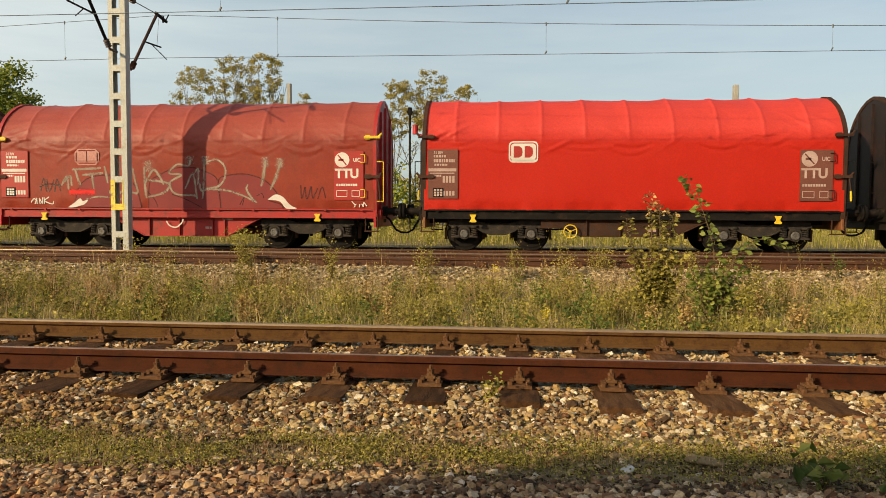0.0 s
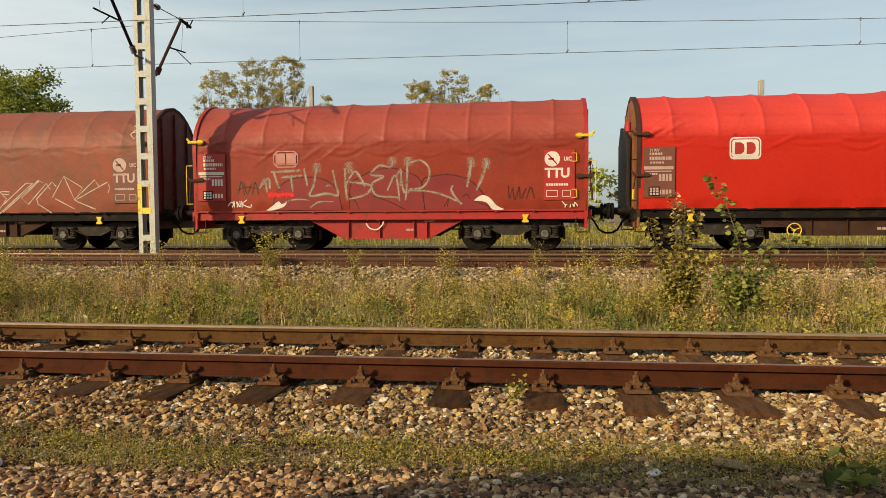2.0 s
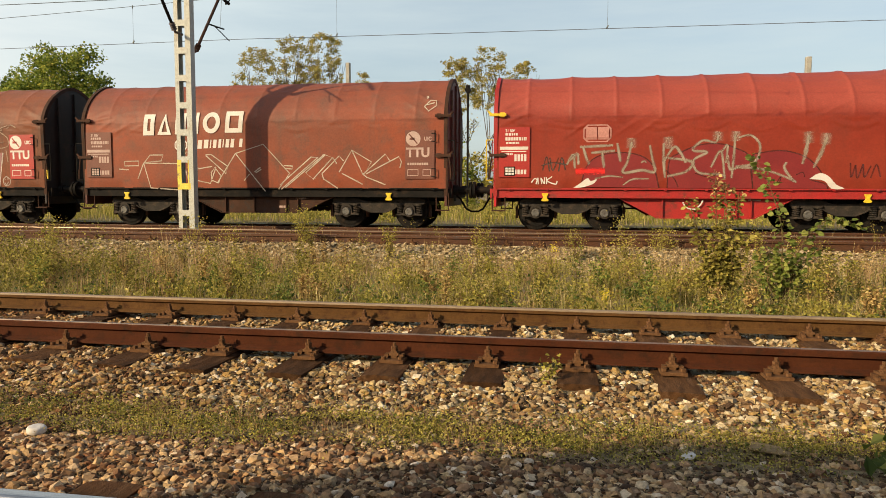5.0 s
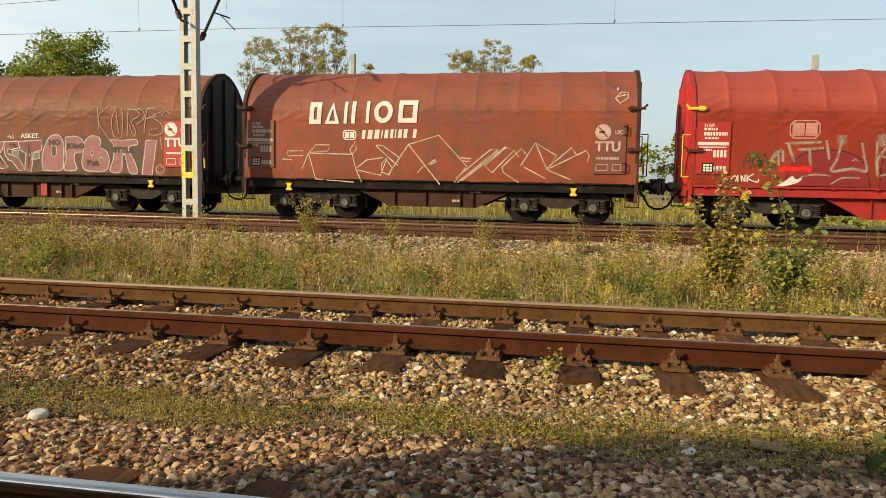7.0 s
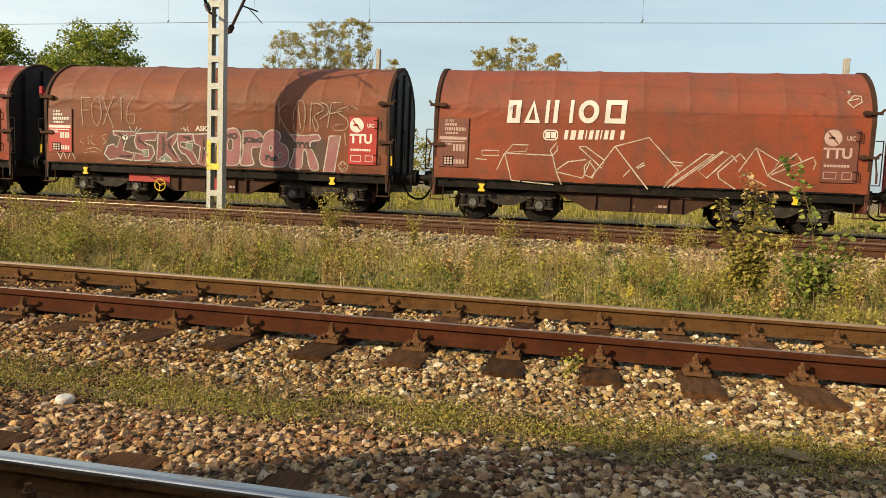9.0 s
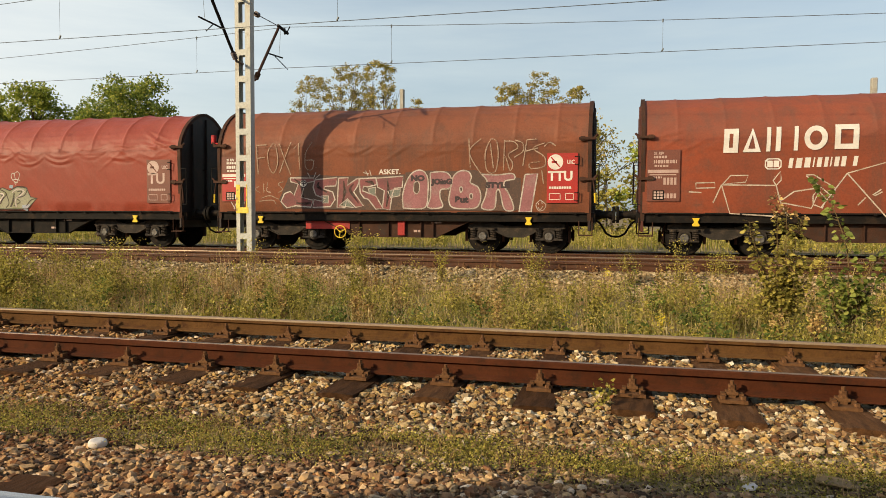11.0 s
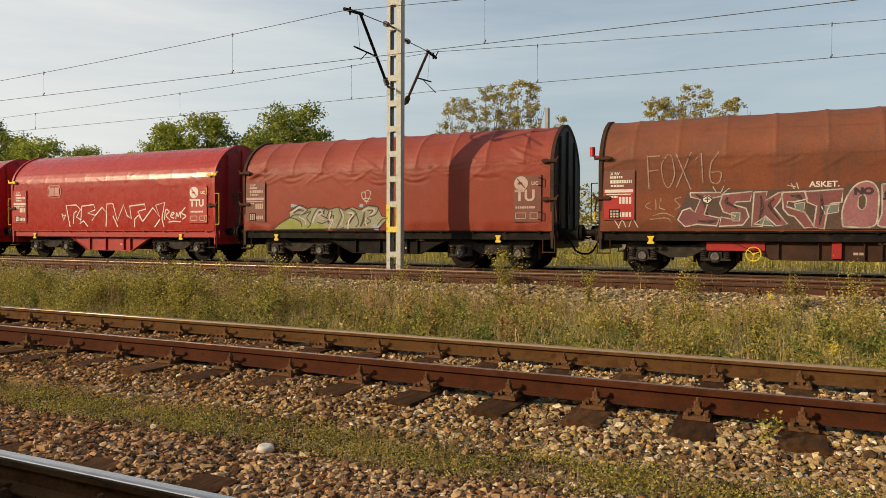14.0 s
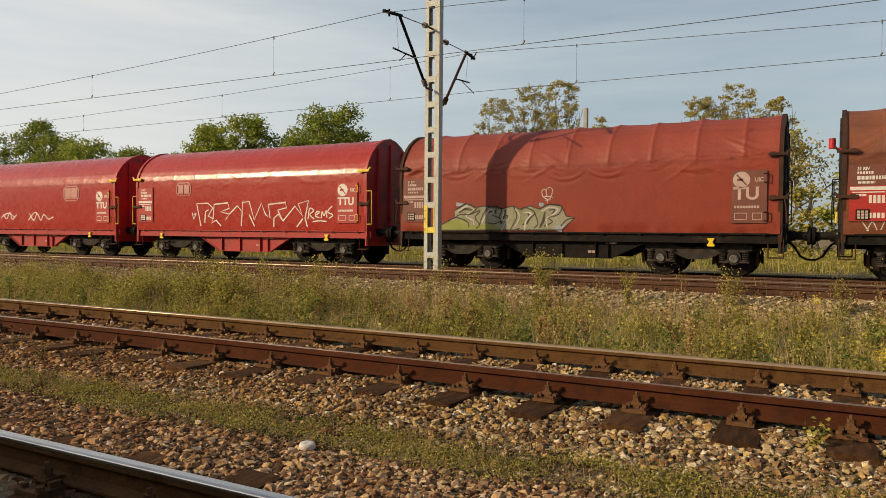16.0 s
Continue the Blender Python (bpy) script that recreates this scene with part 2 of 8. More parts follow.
CONCRETE = surface("weathered_concrete", (0.28, 0.26, 0.23), (0.38, 0.36, 0.31), 2, 30, 0.85, 0, 0.4, 0.006, c3=(0.30, 0.27, 0.22), spot=5)
POLE_PAINT = surface("flaking_grey_paint", (0.40, 0.40, 0.36), (0.47, 0.47, 0.42), 3, 30, 0.6, 0, 0.3, 0.004, c3=(0.36, 0.33, 0.27), spot=3)
POLE_YELLOW = surface("chipped_yellow_paint", (0.62, 0.47, 0.04), (0.70, 0.55, 0.08), 4, 40, 0.6, 0, 0.3, 0.003, c3=(0.25, 0.18, 0.08), spot=7)
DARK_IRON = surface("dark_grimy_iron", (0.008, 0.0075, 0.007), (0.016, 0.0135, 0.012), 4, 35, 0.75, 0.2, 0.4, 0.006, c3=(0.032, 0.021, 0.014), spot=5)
BOGIE_IRON = surface("dusty_bogie_iron", (0.026, 0.023, 0.020), (0.046, 0.038, 0.032), 4, 35, 0.75, 0.1, 0.4, 0.006, c3=(0.085, 0.062, 0.045), spot=5)
AXLE_GREY = surface("oily_grey_casting", (0.10, 0.095, 0.088), (0.15, 0.14, 0.125), 5, 40, 0.55, 0.2, 0.3, 0.004, c3=(0.06, 0.045, 0.035), spot=6)
BROWN_IRON = surface("grimy_brown_iron", (0.040, 0.020, 0.013), (0.070, 0.033, 0.021), 3, 35, 0.75, 0.1, 0.4, 0.005, c3=(0.04, 0.03, 0.025), spot=4)
RED_IRON = surface("red_frame_paint", (0.36, 0.018, 0.016), (0.29, 0.022, 0.018), 2, 35, 0.5, 0, 0.25, 0.004, c3=(0.17, 0.03, 0.022), spot=3)
RED_WALL = surface("crimson_end_paint", (0.42, 0.014, 0.018), (0.46, 0.02, 0.022), 1.5, 30, 0.5, 0, 0.2, 0.004, c3=(0.12, 0.02, 0.02), spot=2.5)
MAROON_WALL = surface("grimy_maroon_end_paint", (0.085, 0.022, 0.013), (0.055, 0.016, 0.011), 1.5, 30, 0.6, 0, 0.2, 0.004, c3=(0.11, 0.045, 0.022), spot=2.5)
TAN_WALL = surface("rust_brown_end_paint", (0.22, 0.085, 0.030), (0.17, 0.062, 0.022), 1.5, 30, 0.6, 0, 0.2, 0.004, c3=(0.10, 0.04, 0.018), spot=2.5)
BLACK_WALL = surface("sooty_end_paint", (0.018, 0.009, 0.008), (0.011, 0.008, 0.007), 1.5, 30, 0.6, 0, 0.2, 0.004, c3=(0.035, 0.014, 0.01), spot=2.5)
YELLOW = surface("yellow_fitting_paint", (0.72, 0.50, 0.02), (0.62, 0.42, 0.03), 4, 40, 0.5, 0, 0.2, 0.003)
WHITE = surface("white_marking_paint", (0.62, 0.58, 0.53), (0.52, 0.47, 0.42), 3, 40, 0.6, 0, 0, 0.003, gain=0.15)
PALE = surface("faded_marking_paint", (0.44, 0.32, 0.28), (0.36, 0.24, 0.20), 3, 40, 0.6, 0, 0, 0.003, gain=0.2)
PANEL_RED = surface("red_panel_paint", (0.36, 0.022, 0.016), (0.30, 0.024, 0.018), 2, 30, 0.5, 0, 0.1, 0.003)
PANEL_BROWN = surface("rusted_panel_paint", (0.125, 0.042, 0.028), (0.16, 0.054, 0.034), 2, 30, 0.6, 0, 0.1, 0.003)
WIRE = surface("wire_bronze", (0.13, 0.14, 0.14), (0.18, 0.19, 0.19), 4, 40, 0.6, 0.5, 0)
INSULATOR = surface("brown_insulator_glaze", (0.05, 0.03, 0.025), (0.08, 0.05, 0.04), 4, 40, 0.25)
OLD_BOARD = surface("bleached_board", (0.20, 0.14, 0.07), (0.27, 0.19, 0.10), 6, 50, 0.9, 0, 0.4, 0.004, stretch=(1, 6, 6))
BARK = surface("tree_bark", (0.07, 0.055, 0.04), (0.14, 0.11, 0.085), 4, 25, 0.95, 0, 0.8, 0.02, stretch=(1, 1, 0.3))
STEM = surface("weed_stems", (0.10, 0.075, 0.035), (0.17, 0.12, 0.05), 4, 30, 0.9)
BALLAST = pieces("tan_ballast_stone", ((0.0, (0.055, 0.036, 0.023)), (0.12, (0.215, 0.100, 0.042)), (0.24, (0.150, 0.098, 0.056)), (0.36, (0.39, 0.245, 0.085)), (0.48, (0.235, 0.138, 0.068)), (0.60, (0.41, 0.305, 0.165)), (0.70, (0.49, 0.330, 0.125)), (0.80, (0.30, 0.222, 0.135)), (0.92, (0.56, 0.44, 0.265)), (1.0, (0.72, 0.64, 0.50))), gain=0.4, soiled=(-6.4, -1.4))
BALLAST_BROWN = pieces("brown_ballast_stone", ((0.0, (0.050, 0.034, 0.024)), (0.15, (0.235, 0.115, 0.055)), (0.30, (0.165, 0.110, 0.070)), (0.45, (0.42, 0.265, 0.125)), (0.58, (0.27, 0.165, 0.095)), (0.72, (0.46, 0.33, 0.190)), (0.86, (0.50, 0.345, 0.170)), (0.95, (0.60, 0.48, 0.33)), (1.0, (0.70, 0.60, 0.47))), gain=0.4, soiled=(-5.8, 0.2))
BALLAST_PALE = pieces("pale_ballast_stone", ((0.0, (0.097, 0.062, 0.032)), (0.35, (0.274, 0.190, 0.098)), (0.8, (0.430, 0.325, 0.180)), (1.0, (0.55, 0.45, 0.29))))
# filler gravel, its colour darkened to paint the shade between larger stones
GAP_FINES = pieces("dark_fine_gravel", ((0.0, (0.035, 0.023, 0.015)), (0.6, (0.115, 0.074, 0.042)), (1.0, (0.25, 0.175, 0.105))), soiled=(-5.8, 0.2))
EARTH = surface("gravelly_earth", (0.165, 0.118, 0.060), (0.32, 0.250, 0.145), 0.7, 26, 0.95, 0, 0.9, 0.03, c3=(0.19, 0.165, 0.085), spot=1.1, gain=0.55)
GRASS_GREEN = pieces("green_grass", ((0.0, (0.110, 0.112, 0.019)), (0.5, (0.30, 0.275, 0.055)), (1.0, (0.49, 0.42, 0.12))), 0.7, 0.2, 8, 0, 0.4)
GRASS_VERGE = pieces("sunny_verge_grass", ((0.0, (0.11, 0.125, 0.020)), (0.5, (0.27, 0.26, 0.050)), (1.0, (0.46, 0.39, 0.10))), 0.7, 0.2, 8, 0, 0.3)
GRASS_DRY = pieces("dry_grass", ((0.0, (0.25, 0.165, 0.060)), (0.5, (0.50, 0.365, 0.145)), (1.0, (0.68, 0.54, 0.26))), 0.8, 0.2, 8, 0, 0.3)
GRASS_STRAW = pieces("pale_straw", ((0.0, (0.32, 0.23, 0.090)), (0.5, (0.54, 0.42, 0.185)), (1.0, (0.70, 0.58, 0.32))), 0.8, 0.2, 8, 0, 0.3)
STALK_RED = pieces("rusty_dry_stalks", ((0.0, (0.19, 0.105, 0.050)), (0.5, (0.41, 0.255, 0.125)), (1.0, (0.58, 0.43, 0.24))), 0.8, 0.2, 8, 0, 0.2)
LEAF_GREEN = pieces("green_leaves", ((0.0, (0.044, 0.075, 0.013)), (0.55, (0.127, 0.165, 0.029)), (1.0, (0.253, 0.264, 0.061))), 0.6, 0.2, 8, 0, 0.35)
LEAF_OLIVE = pieces("olive_leaves", ((0.0, (0.100, 0.094, 0.019)), (0.55, (0.320, 0.275, 0.052)), (1.0, (0.54, 0.45, 0.115))), 0.7, 0.2, 8, 0, 0.4)
LEAF_FRESH = pieces("fresh_green_leaves", ((0.0, (0.085, 0.115, 0.020)), (0.55, (0.205, 0.245, 0.045)), (1.0, (0.40, 0.40, 0.10))), 0.6, 0.2, 8, 0, 0.4)
LEAF_AUTUMN = pieces("autumn_leaves", ((0.0, (0.120, 0.108, 0.030)), (0.5, (0.400, 0.340, 0.080)), (0.85, (0.57, 0.430, 0.110)), (1.0, (0.29, 0.30, 0.075))), 0.7, 0.2, 8, 0, 0.3)
LEAF_DARK = pieces("deep_green_leaves", ((0.0, (0.094, 0.138, 0.022)), (0.55, (0.225, 0.275, 0.044)), (0.9, (0.375, 0.388, 0.062)), (1.0, (0.525, 0.463, 0.075))), 0.6, 0.2, 8, 0, 0.35)
LEAF_MID = pieces("mid_green_leaves", ((0.0, (0.132, 0.174, 0.026)), (0.55, (0.312, 0.360, 0.050)), (1.0, (0.504, 0.492, 0.084))), 0.6, 0.2, 8, 0, 0.4)
LEAF_BROWN = pieces("dry_brown_leaves", ((0.0, (0.19, 0.110, 0.038)), (0.55, (0.44, 0.290, 0.105)), (1.0, (0.62, 0.46, 0.19))), 0.8, 0.2, 8, 0, 0.25)
LEAF_YELLOW = pieces("yellow_green_leaves", ((0.0, (0.19, 0.172, 0.028)), (0.55, (0.42, 0.365, 0.066)), (1.0, (0.60, 0.50, 0.125))), 0.6, 0.2, 8, 0, 0.4)
FLOWER = pieces("yellow_flowers", ((0.0, (0.55, 0.42, 0.02)), (1.0, (0.75, 0.62, 0.06))), 0.7, 0.1, 8, 0, 0.2)

# ---------------------------------------------------------------- mesh helpers


def box(bm, x0, x1, y0, y1, z0, z1):
    v = [bm.verts.new((x, y, z)) for x in (x0, x1) for y in (y0, y1) for z in (z0, z1)]
    for f in ((0, 1, 3, 2), (4, 6, 7, 5), (0, 4, 5, 1), (2, 3, 7, 6), (0, 2, 6, 4), (1, 5, 7, 3)):
        bm.faces.new([v[k] for k in f])


def slab(bm, outline, lo, hi, axis="y"):
    """A prism: the outline in the plane across the axis, from lo to hi along it."""
    place = {"y": lambda a, b, h: (a, h, b), "x": lambda a, b, h: (h, a, b), "z": lambda a, b, h: (a, b, h)}[axis]
    one = [bm.verts.new(place(a, b, lo)) for a, b in outline]
    two = [bm.verts.new(place(a, b, hi)) for a, b in outline]
    n = len(outline)
    for k in range(n):
        bm.faces.new((one[k], one[(k + 1) % n], two[(k + 1) % n], two[k]))
    bm.faces.new(one[::-1])
    bm.faces.new(two)
    bmesh.ops.recalc_face_normals(bm, faces=bm.faces[:])


def rod(bm, a, b, r, n=8, r2=None):
    a, b = Vector(a), Vector(b)
    q = (b - a).to_track_quat("Z", "Y").to_matrix()
    r2 = r if r2 is None else r2
    rings = []
    for p, rad in ((a, r), (b, r2)):
        rings.append([bm.verts.new(p + q @ Vector((rad * math.cos(t), rad * math.sin(t), 0))) for t in (2 * math.pi * k / n for k in range(n))])
    for k in range(n):
        bm.faces.new((rings[0][k], rings[0][(k + 1) % n], rings[1][(k + 1) % n], rings[1][k]))
    bm.faces.new(rings[0][::-1])
    bm.faces.new(rings[1])


def pipe(bm, pts, r, n=6):
    for a, b in zip(pts, pts[1:]):
        rod(bm, a, b, r, n)


def part(name, bm, material, parent=None, label="", bevel=0.0, smooth=False):
    if bevel:
        bmesh.ops.bevel(bm, geom=[e for e in bm.edges if e.is_manifold and e.calc_face_angle(0) > 0.6], offset=bevel, segments=1, affect="EDGES")
    me = bpy.data.meshes.new(name)
    bm.to_mesh(me)
    bm.free()
    me.materials.append(material)
    if smooth:
        me.shade_smooth()
    ob = new(name, me)
    ob.parent = parent
    if label:
        ob["label"] = label
    return ob


def share(ob, m, parent=None):
    """Another object on the same mesh."""
    o = new(ob.name.split(".")[0], ob.data)
    o.parent = parent or ob.parent
    o.matrix_basis = m
    if "label" in ob:
        o["label"] = ob["label"]
    return o


def raw(name, verts, faces, material, parent=None, smooth=False):
    """A mesh from arrays: faces of one size each, or a list of such arrays."""
    faces = faces if isinstance(faces, list) else [faces]
    me = bpy.data.meshes.new(name)
    me.vertices.add(len(verts))
    me.vertices.foreach_set("co", np.asarray(verts, np.float32).ravel())
    idx = np.concatenate([f.ravel() for f in faces]).astype(np.int32)
    size = np.concatenate([np.full(len(f), f.shape[1], np.int32) for f in faces])
    me.loops.add(len(idx))
    me.loops.foreach_set("vertex_index", idx)
    me.polygons.add(len(size))
    me.polygons.foreach_set("loop_start", np.r_[0, np.cumsum(size)[:-1]].astype(np.int32))
    me.update(calc_edges=True)
    me.materials.append(material)
    (me.shade_smooth if smooth else me.shade_flat)()
    ob = new(name, me)
    ob.parent = parent
    return ob


rng = np.random.default_rng(7)

# ---------------------------------------------------------------- ground
PROFILE = ((-3000, -0.62), (-1.7, -0.52), (-0.6, -0.365), (2.72, -0.365), (3.1, -0.395), (3.65, -0.435), (4.15, -0.415), (4.42, -0.372), (5.0, -0.362), (5.3, -0.368), (6.9, -0.395), (7.5, -0.425), (8.0, -0.435),
           (12.1, -0.40), (13.0, -0.15), (15.8, -0.15), (16.6, -0.32), (17.2, -0.46), (18.2, -0.46), (18.9, -0.32), (22.4, -0.31), (23.6, -0.42), (60, -0.42), (3000, -0.42))
PY, PZ = np.array([p[0] for p in PROFILE], float), np.array([p[1] for p in PROFILE], float)


def ground_z(x, y):
    return np.interp(y, PY, PZ) + 0.02 * np.sin(1.7 * x + 0.9 * y) * np.sin(0.6 * x - 1.3 * y)


xs = np.r_[-3000, -600, -200, -100, np.arange(-60, 41, 0.5), 80, 200, 600, 3000]
ys = np.r_[-3000, -300, -60, -20, -6, np.arange(-2, 26, 0.25), 28, 34, 45, 60, 120, 400, 3000]
gx, gy = np.meshgrid(xs, ys, indexing="ij")
gz = np.where((np.abs(gx) < 60) & (gy > -3) & (gy < 30), ground_z(gx, gy), np.interp(gy, PY, PZ))
ids = np.arange(gx.size).reshape(gx.shape)
ground = raw("ground", np.stack([gx, gy, gz], -1).reshape(-1, 3), np.stack([ids[:-1, :-1], ids[1:, :-1], ids[1:, 1:], ids[:-1, 1:]], -1).reshape(-1, 4), EARTH, smooth=True)
tagged(ground, "dry gravelly earth between the railway tracks", "ground", kind="structure")

# an unseen slab added at the camera's back to cast shade on the nearest track
bm = bmesh.new()
r = random.Random(5)
top, x = [], -80.0
while x < 60:
    top.append((x, float(np.interp(x, (-9.3, -8.1), (4.08, 4.90))) + r.uniform(-0.05, 0.05) * (2.4 if x > -8.7 else 1)))
    x += r.uniform(0.3, 0.8)
slab(bm, [(-80, -0.9)] + top + [(60, 2.6), (60, -0.9)], -5.2, -4.84)
tagged(part("wall_south", bm, CONCRETE), "unseen concrete slab added to shade the nearest track", "wall", kind="structure")

# ---------------------------------------------------------------- tracks
RAIL = ((-0.036, -0.007), (-0.027, 0), (0.027, 0), (0.036, -0.007), (0.036, -0.044), (0.009, -0.058), (0.008, -0.122), (0.0625, -0.144), (0.0625, -0.156),
        (-0.0625, -0.156), (-0.0625, -0.144), (-0.008, -0.122), (-0.009, -0.058), (-0.036, -0.044))

# the wheel-worn band: flat towards the outside, rounded over the corner on the gauge side
CROWN = ((-0.025, -0.003), (-0.023, 0.001), (0.010, 0.002), (0.020, 0.0018), (0.027, 0.0006), (0.0325, -0.0025), (0.0360, -0.0065), (0.0378, -0.0115), (0.0384, -0.018), (0.034, -0.020), (0.020, -0.006))


def fastening_mesh(bm):
    """Ribbed base plate with clip, bolt and nut on both sides of the foot, and four coach screws."""
    box(bm, -0.085, 0.085, -0.205, 0.205, -0.178, -0.156)
    for s in (-1, 1):
        for x in (-0.056, 0.056):
            box(bm, x - 0.014, x + 0.014, s * 0.098 - 0.030, s * 0.098 + 0.030, -0.158, -0.128)
        box(bm, -0.036, 0.036, s * 0.080 - 0.048, s * 0.080 + 0.048, -0.138, -0.118)
        box(bm, -0.022, 0.022, s * 0.098 - 0.024, s * 0.098 + 0.024, -0.158, -0.108)
        rod(bm, (0, s * 0.098, -0.145), (0, s * 0.098, -0.046), 0.013, 7)
        rod(bm, (0, s * 0.098, -0.110), (0, s * 0.098, -0.072), 0.026, 6)
        for x in (-0.062, 0.062):
            rod(bm, (x, s * 0.172, -0.160), (x, s * 0.172, -0.134), 0.020, 6)


def sleeper_mesh(bm, seed):
    r = random.Random(seed)
    n, m = 14, 5
    top = [[bm.verts.new((-0.132 + 0.264 * j / (m - 1), -1.33 + 2.66 * i / (n - 1), -0.177 + r.uniform(-0.007, 0.002) - (0.006 if j in (0, m - 1) else 0))) for j in range(m)] for i in range(n)]
    for i in range(n - 1):
        for j in range(m - 1):
            bm.faces.new((top[i][j], top[i][j + 1], top[i + 1][j + 1], top[i + 1][j]))
    edge = [e for e in bm.edges if e.is_boundary]
    made = bmesh.ops.extrude_edge_only(bm, edges=edge)["geom"]
    for v in made:
        if isinstance(v, bmesh.types.BMVert):
            v.co.z = -0.36
    bmesh.ops.recalc_face_normals(bm, faces=bm.faces[:])


SLEEPERS = []
for k in range(4):
    bm = bmesh.new()
    sleeper_mesh(bm, k)
    o = part("sleeper", bm, SLEEPER)
    SLEEPERS.append(o.data)
    bpy.data.objects.remove(o)
bm = bmesh.new()
fastening_mesh(bm)
o = part("fastening", bm, RUST_CLIP, bevel=0.003)
FASTENING = o.data
bpy.data.objects.remove(o)


def track(label, y_near, z_near, z_far, sleepers, rust, head, head_rust):
    tilt = math.atan2(z_far - z_near, 1.507)
    t = new("track")
    t.matrix_world = Matrix.Translation((0, y_near + 0.7535, (z_near + z_far) / 2)) @ Matrix.Rotation(tilt, 4, "X")
    tagged(t, label, "railway track", kind="structure")
    for y in (-0.7535, 0.7535):
        bm = bmesh.new()
        slab(bm, [(y + a, b) for a, b in RAIL], -160, 120, "x")
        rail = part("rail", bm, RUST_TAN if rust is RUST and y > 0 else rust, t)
        bm = bmesh.new()
        side = 1 if y < 0 else -1
        slab(bm, [(y + side * a, b) for a, b in CROWN], -160, 120, "x")
        part("running_surface", bm, head if y > 0 or head is RAIL_BRIGHT else head_rust, rail, "worn running surface")
    r = random.Random(int(y_near * 100))
    for x in sleepers:
        s = new("sleeper", r.choice(SLEEPERS))
        s.parent = t
        s.matrix_basis = pose(x, r.uniform(-0.05, 0.05), r.uniform(-0.008, 0.002), 0, 0, r.uniform(-1.0, 1.0))
        for y in (-0.7535, 0.7535):
            f = new("fastening", FASTENING)
            f.parent = s
            f.matrix_basis = pose(0, y - s.matrix_basis.translation.y, -s.matrix_basis.translation.z, 0, 0, -math.degrees(s.matrix_basis.to_euler().z))
    return t


def even(first, pitch, count, seed):
    r = random.Random(seed)
    return [first + pitch * k + r.uniform(-0.012, 0.012) for k in range(count)]


# the siding's old sleepers lie at uneven steps
SIDING = even(-9.42 - 0.695 * 14, 0.695, 14, 3) + [-9.42, -8.74, -8.02, -7.30, -6.64, -5.93, -5.23, -4.53, -3.85, -3.155, -2.525, -1.848, -1.20, -0.52, 0.125, 0.757, 1.42, 2.08, 2.70] + even(3.36, 0.66, 6, 4)
POLISHED = even(-3.30 - 0.715 * 28, 0.715, 44, 5)
EMPTY = even(-34, 0.61, 78, 6)
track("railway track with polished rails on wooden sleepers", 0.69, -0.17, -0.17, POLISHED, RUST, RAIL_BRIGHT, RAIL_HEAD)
track("rusty siding track on dark wooden sleepers", 5.14, -0.155, -0.180, SIDING, RUST, RAIL_GLINT, RAIL_HEAD)
track("weathered railway track on wooden sleepers in pale ballast", 13.6, 0.03, 0.03, EMPTY, RUST_FAR, RAIL_HEAD, RAIL_HEAD)
track("railway track under the standing shadow of freight wagons", 19.8, -0.142, -0.142, even(-44, 0.61, 110, 7), RUST_FAR, RAIL_HEAD, RAIL_HEAD)

# ---------------------------------------------------------------- ballast stones
PHI = (1 + 5 ** 0.5) / 2
ICO_V = np.array([(-1, PHI, 0), (1, PHI, 0), (-1, -PHI, 0), (1, -PHI, 0), (0, -1, PHI), (0, 1, PHI), (0, -1, -PHI), (0, 1, -PHI), (PHI, 0, -1), (PHI, 0, 1), (-PHI, 0, -1), (-PHI, 0, 1)]) / 1.9
ICO_F = np.array([f for f in zip(*[iter((0, 11, 5, 0, 5, 1, 0, 1, 7, 0, 7, 10, 0, 10, 11, 1, 5, 9, 5, 11, 4, 11, 10, 2, 10, 7, 6, 7, 1, 8, 3, 9, 4, 3, 4, 2, 3, 2, 6, 3, 6, 8, 3, 8, 9, 4, 9, 5, 2, 4, 11, 6, 2, 10, 8, 6, 7, 9, 8, 1))] * 3)])
KNOB_V = np.array([(0, 0, 0.64), (0, 0, -0.64)] + [(math.cos(k * math.pi / 3), math.sin(k * math.pi / 3), 0.22 * (-1) ** k) for k in range(6)]) * 0.95
KNOB_F = np.array([(0, 2 + k, 2 + (k + 1) % 6) for k in range(6)] + [(1, 2 + (k + 1) % 6, 2 + k) for k in range(6)])


def turns(n):
    q = rng.normal(size=(n, 4))
    q /= np.linalg.norm(q, axis=1)[:, None]
    w, x, y, z = q.T
    return np.stack([1 - 2 * (y * y + z * z), 2 * (x * y - z * w), 2 * (x * z + y * w), 2 * (x * y + z * w), 1 - 2 * (x * x + z * z), 2 * (y * z - x * w),
                     2 * (x * z - y * w), 2 * (y * z + x * w), 1 - 2 * (x * x + y * y)], -1).reshape(n, 3, 3)


BROKEN_V = np.array([(a, b, c) for a in (-1, 1) for b in (-1, 1) for c in (-1, 1)]) * 0.62
BROKEN_F = np.array([(0, 1, 3), (0, 3, 2), (4, 6, 7), (4, 7, 5), (0, 4, 5), (0, 5, 1), (2, 3, 7), (2, 7, 6), (0, 2, 6), (0, 6, 4), (1, 5, 7), (1, 7, 3)])


